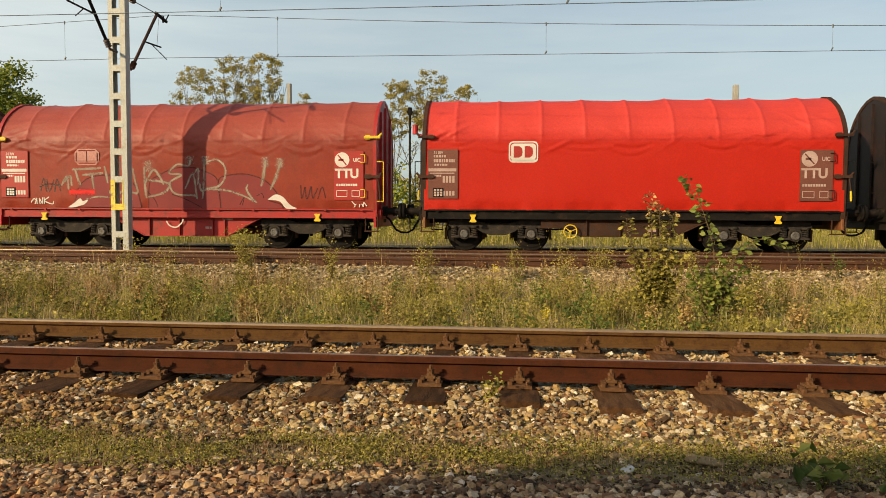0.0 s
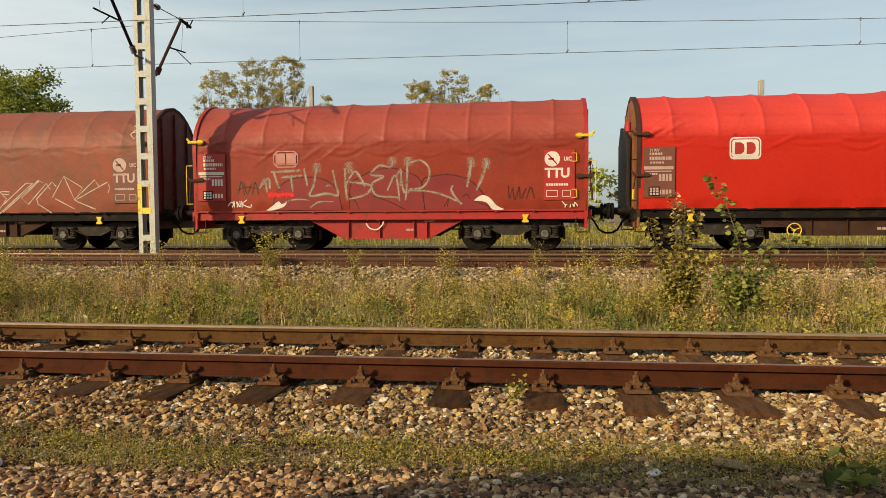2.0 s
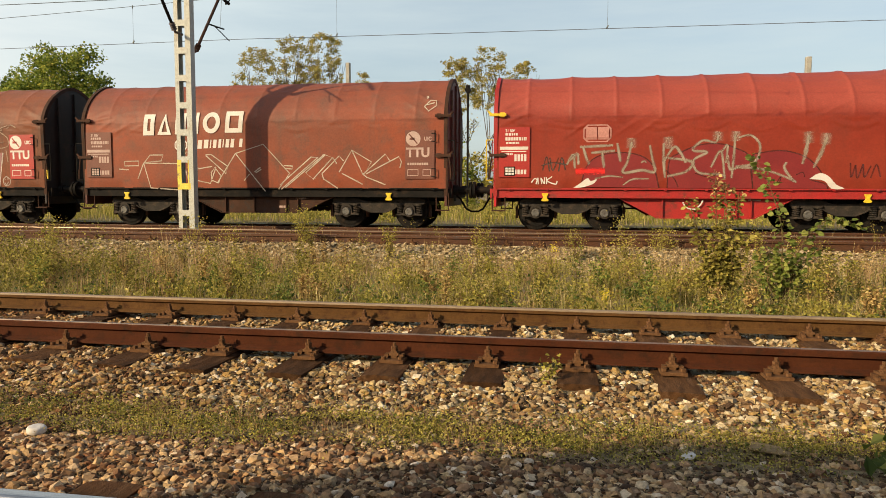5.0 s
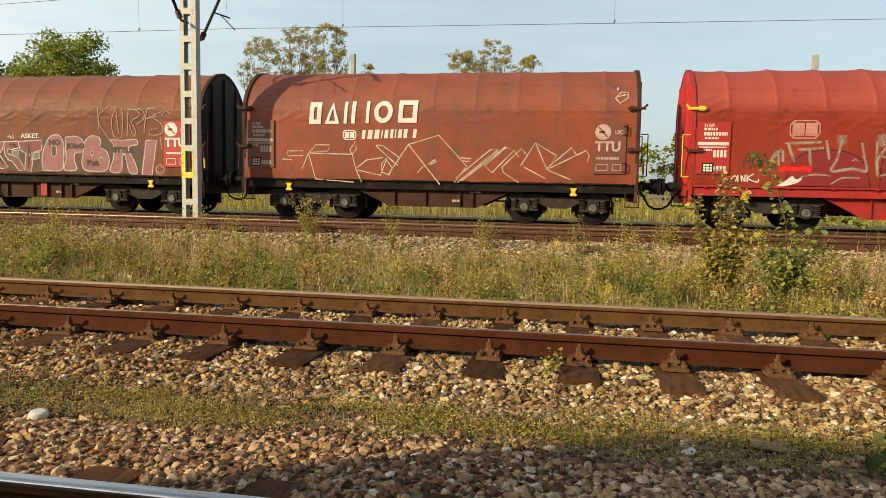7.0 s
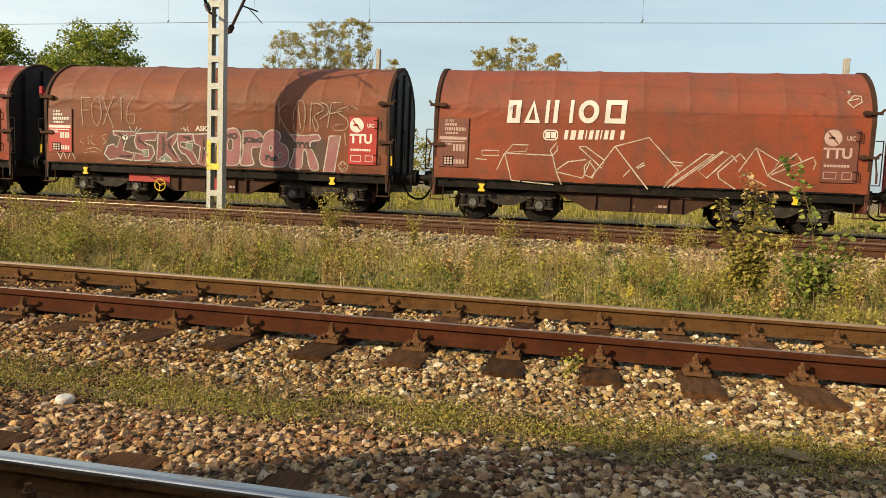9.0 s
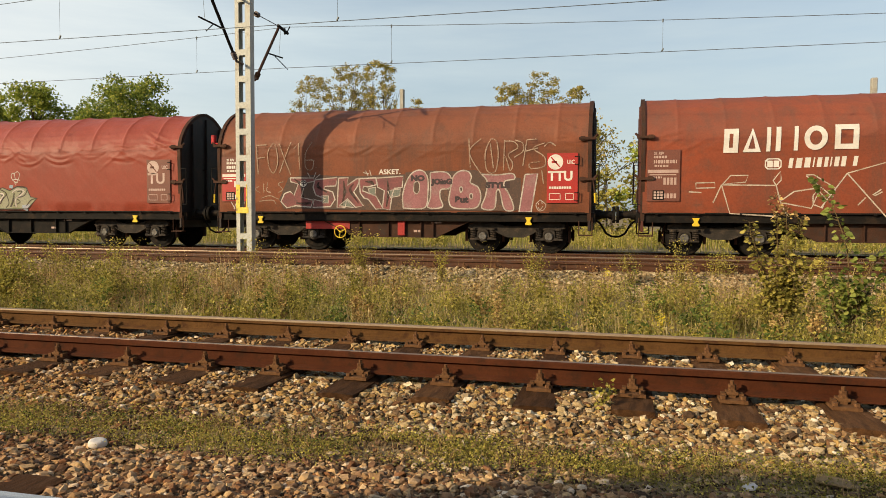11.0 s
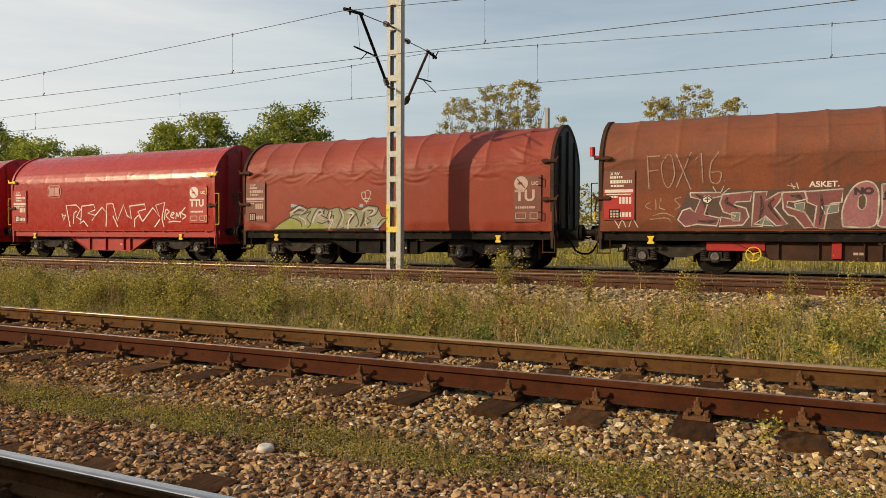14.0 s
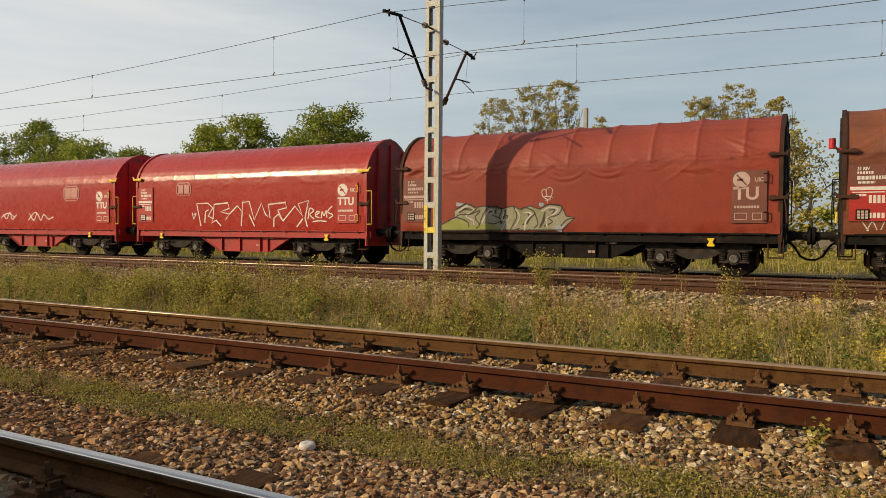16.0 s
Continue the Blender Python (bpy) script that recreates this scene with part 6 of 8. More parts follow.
    shades = (((-2.95, 2.04), (-2.76, 1.88), (-2.66, 1.46)), ((-2.20, 1.95), (-2.22, 1.82), (-1.95, 1.66)), ((-1.45, 1.98), (-1.42, 1.66), (-1.50, 1.30)), ((-0.80, 1.96), (-0.62, 1.94), (-0.55, 1.86)), ((-0.15, 1.98), (-0.12, 1.66), (-0.18, 1.26)), ((-2.90, 1.36), (-2.62, 1.34), (-2.45, 1.36)), ((-1.15, 1.9), (-1.25, 1.72), (-1.0, 1.35)))
    strokes(w, "letter_shade", [curve(q) for q in shades], 0.12, GRAFF_DARK, -1.4275, "dark sprayed shading in the letters", 0.6)
    patch(w, "graffiti_badge", tuple((-2.68 + 0.11 * math.cos(t), 1.91 + 0.10 * math.sin(t)) for t in (0.5236 * n for n in range(12))), WHITE, -1.4285, "white round badge on the graffiti")
    g = []
    g.append(curve([(4.09, 1.44), (3.98, 1.32), (4.05, 1.16), (4.18, 1.18), (4.23, 1.32), (4.09, 1.44)]))
    g.append(curve([(4.03, 1.25), (4.09, 1.19), (4.16, 1.27)]))
    g.append([(4.04, 1.35), (4.05, 1.32)])
    g.append([(4.13, 1.37), (4.14, 1.34)])
    strokes(w, "graffiti_face", g, 0.03, GRAFF_WHITE, -1.43, "small smiling face", 0.0)
    g = []
    g.append(curve([(-2.68, 2), (-2.79, 1.92), (-2.75, 1.83), (-2.64, 1.81), (-2.56, 1.91), (-2.68, 2)]))
    g.append([(-2.68, 1.97), (-2.67, 1.84)])
    g.append([(-2.74, 1.91), (-2.6, 1.91)])
    strokes(w, "graffiti_face", g, 0.03, DARK_PAINT, -1.4345, "dark star on the graffiti", 0.0)
    g = []
    g.append([(-2.55, 2.22), (-2.47, 2.09)])
    g.append([(-2.29, 2.23), (-2.35, 2.09)])
    g.append([(-2.16, 2.18), (-2.32, 2.04)])
    g.append([(-0.87, 2.21), (-0.69, 2.17)])
    g.append([(-0.79, 2.26), (-0.72, 2.12)])
    g.append([(-0.67, 2.27), (-0.63, 2.12)])
    g.append([(-4.99, 1.41), (-4.85, 1.18)])
    g.append(curve([(-4.89, 1.18), (-4.78, 1.39), (-4.68, 1.2)]))
    g.append(curve([(-4.61, 1.21), (-4.51, 1.41), (-4.37, 1.2)]))
    strokes(w, "white_tag", g, 0.035, GRAFF_WHITE, -1.43, "white sprayed spikes", 0.0)
    words(w, "NO", 0.53, 1.97, 0.14, DARK_PAINT, -1.439, "lettering", "black hand-sprayed word", 1.2, 0.016)
    words(w, "JOinG", 1.13, 1.88, 0.13, DARK_PAINT, -1.439, "lettering", "black hand-sprayed word", 1.2, 0.016)
    words(w, "But", 1.78, 1.38, 0.15, DARK_PAINT, -1.439, "lettering", "black hand-sprayed word", 1.2, 0.016)
    words(w, "STYLE", 2.63, 1.77, 0.14, DARK_PAINT, -1.439, "lettering", "black hand-sprayed word", 1.2, 0.016)
    words(w, "ASKET.", -0.4, 2.16, 0.13, WHITE, -1.430, "lettering", "white sprayed word", 1.1, 0.004)


def marks_green(w):
    body = ((-4.34, 1.48), (-3.9, 1.69), (-3.92, 1.9), (-3.51, 2.1), (-3.18, 1.96), (-3.07, 2.02), (-2.59, 2.02), (-2.44, 1.93), (-2.01, 2.02), (-1.79, 1.91), (-1.5, 2.02), (-1.22, 1.92), (-0.93, 2.05), (-0.57, 2.0), (-0.43, 1.72), (-0.18, 1.68), (-0.41, 1.47), (-0.56, 1.17), (-4.56, 1.14), (-4.44, 1.39))
    body = tuple((a + 0.42, b - 0.17 * (b > 1.3)) for a, b in body)
    shift = lambda line: [(a + 0.42, b - 0.17 * (b > 1.3)) for a, b in line]
    patch(w, "silver_graffiti", body, GRAFF_SILVER, -1.420, "pale green and silver graffiti body", False)
    patch(w, "green_wash", shift(((-4.56, 1.13), (-4.36, 1.42), (-4.05, 1.63), (-3.67, 1.63), (-3.34, 1.45), (-2.67, 1.51), (-2.38, 1.36), (-1.51, 1.34), (-0.62, 1.17))), GRAFF_GREEN, -1.422, "green spray below the letters", False)
    strokes(w, "graffiti_outline", [list(body) + [body[0]]], 0.05, GRAFF_DARK, -1.426, "dark outline of silver graffiti")
    lines = (((-3.92, 1.9), (-3.51, 2.1), (-3.18, 1.96), (-3.41, 1.78), (-3.07, 1.89), (-3.22, 1.69), (-3.08, 1.48), (-3.19, 1.2)), ((-3.08, 1.48), (-2.96, 1.78), (-2.77, 1.99), (-2.52, 1.93), (-2.67, 1.78), (-2.37, 1.63), (-2.6, 1.51), (-2.82, 1.54)),
             ((-2.59, 2.02), (-2.37, 1.93), (-2.45, 1.66), (-2.19, 1.75), (-2.31, 1.29)), ((-2.01, 2.02), (-1.9, 1.71), (-2.09, 1.32), (-1.8, 1.21)), ((-1.79, 1.91), (-1.68, 1.98), (-1.36, 1.83), (-1.54, 1.62), (-1.73, 1.3)), ((-1.36, 1.83), (-1.26, 1.53), (-1.37, 1.21)))
    strokes(w, "graffiti_line", [curve(shift(q)) for q in lines], 0.05, GRAFF_DARK, -1.428, "dark inner line of the graffiti")
    lines = (((-1.22, 1.92), (-0.93, 2.05), (-0.57, 2.0), (-0.66, 1.77), (-0.94, 1.68), (-0.83, 1.56), (-1.08, 1.27)), ((-0.94, 1.89), (-0.76, 1.9), (-0.87, 1.77)), ((-0.59, 1.44), (-0.41, 1.62), (-0.18, 1.68)), ((-4.34, 1.48), (-3.9, 1.69), (-3.49, 1.57), (-3.42, 1.23)), ((-3.9, 1.69), (-3.71, 1.78), (-3.41, 1.78)))
    strokes(w, "graffiti_line", [curve(shift(q)) for q in lines], 0.05, GRAFF_DARK, -1.428, "dark inner line of the graffiti")
    inner = (((-3.86, 1.83), (-3.52, 2.02), (-3.28, 1.93), (-3.52, 1.74), (-3.30, 1.62), (-3.26, 1.3)), ((-3.0, 1.52), (-2.88, 1.76), (-2.74, 1.92), (-2.62, 1.86), (-2.76, 1.72), (-2.55, 1.62)), ((-2.30, 1.86), (-2.36, 1.62), (-2.22, 1.62), (-2.38, 1.32)),
             ((-1.94, 1.95), (-1.82, 1.70), (-2.0, 1.36)), ((-1.70, 1.84), (-1.46, 1.80), (-1.62, 1.58), (-1.66, 1.32)), ((-1.14, 1.86), (-0.92, 1.97), (-0.68, 1.92), (-0.76, 1.80), (-1.0, 1.66), (-0.98, 1.4)))
    strokes(w, "graffiti_fill", [curve(shift(q)) for q in inner], 0.075, GRAFF_WHITE, -1.429, "whitish silver fill of the letters")
    shades = (((-3.3, 1.9), (-3.55, 1.95), (-3.75, 1.84)), ((-2.85, 1.85), (-2.62, 1.88), (-2.55, 1.80)), ((-2.25, 1.9), (-2.32, 1.7), (-2.4, 1.5)), ((-1.6, 1.86), (-1.5, 1.72), (-1.6, 1.5)), ((-1.05, 1.85), (-1.10, 1.6), (-1.2, 1.4)))
    strokes(w, "graffiti_shade", [curve(shift(q)) for q in shades], 0.12, GRAFF_DARK, -1.424, "smoky shading in the letters", 0.4)
    g = []
    g.append(curve([(-0.54, 2.01), (-0.69, 2.1), (-0.73, 2.26), (-0.63, 2.3), (-0.58, 2.13), (-0.6, 2.3), (-0.49, 2.35), (-0.41, 2.27), (-0.47, 2.09), (-0.54, 2.01), (-0.57, 1.93)]))
    g.append(curve([(-0.66, 2.1), (-0.52, 2.11), (-0.39, 2.07)]))
    g.append([(-0.63, 2), (-0.47, 2.01)])
    strokes(w, "white_tag", g, 0.035, GRAFF_WHITE, -1.428, "small white bubble tag", 0.0)
    g = []
    g.append([(-3.43, 1.93), (-3.04, 1.86)])
    g.append([(-0.81, 1.89), (-0.68, 1.87)])
    g.append([(-0.33, 1.24), (-0.04, 1.27)])
    g.append([(-0.28, 1.19), (-0.12, 1.16)])
    strokes(w, "blue_dabs", g, 0.1, GRAFF_BLUE, -1.425, "pale blue spray dabs", 0.0)


def marks_outline(w):
    g = []
    g.append([(-1.92, 1.24), (-2.14, 2.07), (-1.57, 2.08), (-1.33, 1.9), (-1.56, 1.61), (-1.31, 1.51), (-1.38, 1.36), (-1.16, 1.46), (-0.91, 1.24)])
    g.append([(-1.73, 1.35), (-1.69, 1.77), (-1.54, 1.84)])
    g.append([(-1.31, 1.51), (-1.26, 2.03), (-0.59, 2.08), (-0.52, 1.88), (-0.94, 1.76), (-0.5, 1.67), (-0.7, 1.48)])
    g.append([(-0.52, 1.67), (-0.14, 1.97), (0.1, 1.76), (0.11, 2.09), (0.43, 2.11), (0.66, 1.46), (0.99, 2.05), (1.18, 1.65)])
    g.append([(0.1, 1.76), (0.06, 1.24)])
    g.append([(0.43, 1.65), (0.68, 1.24)])
    g.append([(1.18, 1.65), (1.39, 1.53), (1.31, 2), (2.06, 2.06), (2.12, 1.88), (1.73, 1.8), (1.96, 1.42), (1.75, 1.66), (1.56, 1.52), (1.56, 1.22)])
    g.append([(1.96, 1.42), (2.48, 1.93), (2.82, 1.58), (2.62, 2.01), (3.06, 2.11), (2.92, 1.52), (3.02, 1.22)])
    g.append([(2.82, 1.5), (2.56, 1.22)])
    g.append([(-2.38, 1.74), (-2.28, 1.49), (-2.17, 1.71), (-2.3, 1.67)])
    strokes(w, "outline_graffiti", g, 0.05, WHITE, -1.428, "white outline graffiti letters", 0.0)
    g = []
    g.append(curve([(3.04, 1.48), (3.11, 1.84), (3.28, 1.77), (3.12, 1.64), (3.31, 1.48)]))
    g.append(curve([(3.39, 1.63), (3.52, 1.71), (3.42, 1.74), (3.35, 1.6), (3.52, 1.53)]))
    g.append(curve([(3.59, 1.51), (3.63, 1.73), (3.71, 1.6), (3.8, 1.76), (3.83, 1.54)]))
    g.append(curve([(4.05, 1.92), (3.86, 1.73), (4.07, 1.62), (3.9, 1.5)]))
    g.append(curve([(3.24, 1.4), (3.51, 1.43), (3.82, 1.41)]))
    strokes(w, "white_tag", g, 0.04, WHITE, -1.428, "white tag", 0.0)
    frame_mark(w, -3.19, 2.36, 0.76, 0.51, 0.04, PALE_RED, -1.426)


def marks_tail(w):
    g = []
    g.append(curve([(-0.21, 1.77), (0.11, 1.47), (0.35, 1.76), (0.59, 1.47), (0.82, 1.71), (1.13, 1.52), (1.48, 1.61)]))
    g.append(curve([(-0.29, 1.47), (0.19, 1.81), (0.51, 1.62)]))
    g.append(curve([(-2.12, 1.73), (-1.86, 1.53), (-1.61, 1.83), (-1.44, 1.52), (-1.11, 1.72)]))
    g.append(curve([(-2.29, 1.58), (-1.78, 1.78), (-1.28, 1.62)]))
    strokes(w, "white_tag", g, 0.05, WHITE, -1.428, "white cursive tag", 0.0)
    frame_mark(w, 2.15, 2.26, 1.01, 0.63, 0.04, PALE_RED, -1.426)

# ---- marks end


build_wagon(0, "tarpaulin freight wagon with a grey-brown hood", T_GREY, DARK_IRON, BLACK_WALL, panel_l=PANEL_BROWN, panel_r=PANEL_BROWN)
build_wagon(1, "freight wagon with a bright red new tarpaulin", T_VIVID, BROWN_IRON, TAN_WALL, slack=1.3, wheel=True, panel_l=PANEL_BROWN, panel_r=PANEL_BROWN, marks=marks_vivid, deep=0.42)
build_wagon(2, "freight wagon with faded red tarpaulin and silver graffiti", T_FADED, RED_IRON, RED_WALL, slack=1.2, clamp=YELLOW, marks=marks_silver)
build_wagon(3, "freight wagon with dirty brown tarpaulin and white line drawings", T_BROWN, BROWN_IRON, MAROON_WALL, slack=0.6, panel_l=PANEL_BROWN, panel_r=PANEL_BROWN, marks=marks_boulders, deep=0.42)
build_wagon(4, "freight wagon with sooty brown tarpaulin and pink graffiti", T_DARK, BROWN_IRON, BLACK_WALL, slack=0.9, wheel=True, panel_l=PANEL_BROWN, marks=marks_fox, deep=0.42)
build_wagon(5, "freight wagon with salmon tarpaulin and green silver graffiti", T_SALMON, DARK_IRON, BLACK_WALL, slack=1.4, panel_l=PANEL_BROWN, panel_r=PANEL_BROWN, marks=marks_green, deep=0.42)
build_wagon(6, "freight wagon with smooth crimson hood and white outline graffiti", T_CRIMSON, RED_IRON, RED_WALL, smooth=True, clamp=YELLOW, marks=marks_outline)
build_wagon(7, "freight wagon with smooth crimson hood and small tags", T_CRIMSON, RED_IRON, RED_WALL, smooth=True, clamp=YELLOW, marks=marks_tail)
for o in [BOGIE, *BOGIE.children_recursive]:
    bpy.data.objects.remove(o)

# ---------------------------------------------------------------- plants


def blades(label, x, y, high, wide, material, lean=0.35, category="grass"):
    """Grass: bent tapering blades, one island each."""
    n = len(x)
    a = rng.uniform(0, 2 * np.pi, n)
    side = np.stack([np.cos(a), np.sin(a), 0 * a], -1) * (wide / 2)[:, None]
    b = rng.uniform(0, 2 * np.pi, n)
    bend = np.stack([np.cos(b), np.sin(b), 0 * b], -1) * (high * rng.uniform(0.05, lean, n))[:, None]
    up = np.stack([0 * high, 0 * high, high], -1)
    p = np.stack([x, y, ground_z(x, y) - 0.02], -1)
    v = np.stack([p - side, p + side, p + up * 0.55 + bend * 0.35 - side * 0.7, p + up * 0.55 + bend * 0.35 + side * 0.7, p + up * 0.97 + bend], 1)
    base = (np.arange(n) * 5)[:, None]
    ob = raw("grass" if category == "grass" else "weeds", v.reshape(-1, 3), [base + np.array([[0, 1, 3, 2]]), base + np.array([[2, 3, 4]])], material)
    return tagged(ob, label, category, kind="stuff")


def leaf_cards(p, size, flat=0.6):
    """Folded leaf lozenges round the points p: verts and faces."""
    n = len(p)
    d = rng.normal(size=(n, 3)) * np.array([1, 1, flat])
    d /= np.linalg.norm(d, axis=1)[:, None]
    e = np.cross(d, rng.normal(size=(n, 3)))
    e /= np.linalg.norm(e, axis=1)[:, None] + 1e-9
    up = np.cross(d, e) * 0.18
    s = (size * rng.uniform(0.6, 1.35, n))[:, None]
    v = np.stack([p, p + (0.5 * d + 0.34 * e + up) * s, p + d * s, p + (0.5 * d - 0.34 * e + up) * s], 1)
    base = (np.arange(n) * 4)[:, None, None]
    return v.reshape(-1, 3), (base + np.array([[0, 1, 2], [0, 2, 3]])[None]).reshape(-1, 3)


def limb_tree(r, base, height, spread, trunk_r, depth, bare=0.35, forks=3):
    """Tapered limbs from the root up; returns rods and the twig points for leaves."""
    rods, tips = [], []

    def grow(p, way, length, rad, level):
        steps = 3
        for k in range(steps):
            way2 = (way + Vector((r.uniform(-1, 1), r.uniform(-1, 1), r.uniform(-0.3, 0.6))) * 0.16).normalized()
            q = p + way2 * length / steps
            rods.append((p, q, rad * (1 - 0.28 * k / steps), rad * (1 - 0.28 * (k + 1) / steps)))
            p, way = q, way2
            if level >= depth - 1 or (level > 0 and k):
                tips.append(p)
        if level < depth:
            for _ in range(forks if level else forks + 1):
                t = Vector((r.uniform(-1, 1), r.uniform(-1, 1), r.uniform(0.0, 0.9))).normalized()
                grow(p, (way * 0.55 + t * spread).normalized(), length * r.uniform(0.55, 0.8), rad * 0.58, level + 1)

    grow(Vector(base), Vector((r.uniform(-0.05, 0.05), 0, 1)).normalized(), height * bare, trunk_r, 0)
    return rods, tips


def tree(label, x, y, height, spread, trunk_r, leaves, leaf, size, material, seed, depth=3, bare=0.35, cloud=0.9, forks=3, category="tree", name="tree"):
    r = random.Random(seed)
    t = new(name)
    t.matrix_world = pose(x, y, float(np.interp(y, PY, PZ)) - 0.05)
    tagged(t, label, category)
    rods, tips = limb_tree(r, (0, 0, 0), height, spread, trunk_r, depth, bare, forks)
    top = max(p.z for p in tips)
    k = height / top
    bm = bmesh.new()
    for a, b, r1, r2 in rods:
        rod(bm, a * k, b * k, max(r1, 0.004), 6 if r1 > 0.03 else 4, max(r2, 0.003))
    part("trunk", bm, BARK if trunk_r > 0.05 else STEM, t)
    pts = np.array([tuple(p * k) for p in tips])
    pick = pts[rng.integers(0, len(pts), leaves)]
    p = pick + rng.normal(size=(leaves, 3)) * cloud * np.array([0.55, 0.55, 0.42])
    p[:, 2] = np.maximum(p[:, 2], 0.05)
    v, f = leaf_cards(p, leaf * size)
    raw("crown", v, f, material, t)
    return t


def dense_tree(label, x, y, height, width, leaves, leaf, material, seed, category="tree", low=0.2, clumps=60, limb=0.22, clump=(0.14, 0.32)):
    """Limbs, and leaf clumps of uneven size on an uneven dome from low to the top."""
    r = random.Random(seed)
    g = np.random.default_rng(seed)
    t = new("tree" if category == "tree" else "thicket")
    t.matrix_world = pose(x, y, -0.45)
    tagged(t, label, category)
    rods, tips = limb_tree(r, (0, 0, 0), height * 0.8, 0.55 if low > 0.5 else 0.8, limb, 3 if low > 0.5 else 2, low + 0.1)
    k = 0.93 * height / max(p.z for p in tips)
    q = min(1.0, 0.85 * width / max(max(abs(p.x), abs(p.y)) for p in tips))
    bm = bmesh.new()
    for a, b, r1, r2 in rods:
        rod(bm, (a.x * q, a.y * q, a.z * k), (b.x * q, b.y * q, b.z * k), r1, 5, r2)
    part("trunk", bm, BARK, t)
    m = clumps
    a, h = g.uniform(0, 2 * np.pi, m), g.uniform(0.0, 1.0, m)
    rad = width * np.sqrt(np.clip(1 - ((h - 0.42) / 0.64) ** 2, 0.05, 1)) * g.uniform(0.3, 1.0, m)
    cs = g.uniform(*clump, m) * width
    c = np.stack([rad * np.cos(a), rad * np.sin(a) * 0.8, height * (low + (1 - low) * h) - cs * 0.7 + 0.45], -1)
    pick = g.choice(m, leaves, p=cs ** 2 / (cs ** 2).sum())
    d = g.normal(size=(leaves, 3))
    d /= np.linalg.norm(d, axis=1)[:, None]
    p = c[pick] + d * (cs[pick] * g.uniform(0.15, 1.15, leaves))[:, None] * np.array([1, 1, 0.8])
    p[:, 2] = np.maximum(p[:, 2], 0.3)
    v, f = leaf_cards(p, leaf)
    raw("crown", v, f, material, t)
    return t


def shrub(label, x, y, height, width, stems, leaves, leaf, material, seed, name="shrub", category="shrub", flowers=None):
    """A weed or sapling of several leaning stems with leaves along them."""
    r = random.Random(seed)
    g = np.random.default_rng(seed)
    t = new(name)
    t.matrix_world = pose(x, y, float(ground_z(np.array(x), np.array(y))) - 0.01)
    tagged(t, label, category)
    bm = bmesh.new()
    pts = []
    for _ in range(stems):
        a, out = r.uniform(0, 6.28), width * r.uniform(0.1, 1.0) ** 0.7
        h = height * r.uniform(0.55, 1.0) * (1 - 0.35 * out / width)
        p = Vector((r.uniform(-0.04, 0.04), r.uniform(-0.04, 0.04), 0))
        for k in range(1, 6):
            u = k / 5
            q = Vector((out * u ** 1.4 * math.cos(a) + r.uniform(-0.02, 0.02), out * u ** 1.4 * math.sin(a) * 0.7 + r.uniform(-0.02, 0.02), h * u))
            rod(bm, p, q, 0.006 * (1.25 - u) * (0.5 + height), 4, 0.005 * (1.05 - u) * (0.5 + height))
            pts.append((p, q))
            p = q
    part("stem", bm, STEM, t)["kind"] = "stuff"
    w = np.array([0.4 + 1.2 * (q.z / height) for p, q in pts])
    pick = g.choice(len(pts), leaves, p=w / w.sum())
    u = g.uniform(0, 1, leaves)[:, None]
    p = np.array([tuple(a) for a, b in pts])[pick] * (1 - u) + np.array([tuple(b) for a, b in pts])[pick] * u
    p += g.normal(size=(leaves, 3)) * np.array([0.045, 0.045, 0.03]) * (0.6 + width)
    p[:, 2] = np.maximum(p[:, 2], 0.01)
    v, f = leaf_cards(p, leaf)
    raw("leaves", v, f, material, t)
    if flowers:
        top = np.array([tuple(b) for a, b in pts if b.z > 0.75 * height] or [(0, 0, height)])
        p = top[g.integers(0, len(top), flowers)] + g.normal(size=(flowers, 3)) * 0.035
        v, f = leaf_cards(p, 0.022)
        raw("flower_head", v, f, FLOWER, t)["kind"] = "stuff"
    return t


def blotch(x, y, size, seed):
    """Smooth uneven patches about as wide as size, from -1 to 1."""
    g = np.random.default_rng(seed)
    out = np.zeros(len(x))
    for k in range(7):
        a, f = g.uniform(0, 2 * np.pi), 2 * np.pi / size * g.uniform(0.35, 1.5)
        out += np.sin(f * (x * np.cos(a) + 1.3 * y * np.sin(a)) + g.uniform(0, 6.28))
    return out / 3.2


def scatter(n, x0, x1, y0, y1, bare=-2.0, size=1.5, seed=1):
    """Points in a field, thinned where the blotches fall below bare."""
    x, y = rng.uniform(x0, x1, n), rng.uniform(y0, y1, n)
    keep = (x > -1.72 * y - 1.2) & (x < 0.53 * y + 1.0) & (blotch(x, y, size, seed) > bare + rng.normal(0, 0.22, n))
    return x[keep], y[keep]


def grass(label, n, x0, x1, y0, y1, h0, h1, w, material, bare=-2.0, size=1.5, seed=1, lean=0.4):
    x, y = scatter(n, x0, x1, y0, y1, bare, size, seed)
    return blades(label, x, y, rng.uniform(h0, h1, len(x)), np.full(len(x), w) * rng.uniform(0.6, 1.4, len(x)), material, lean)


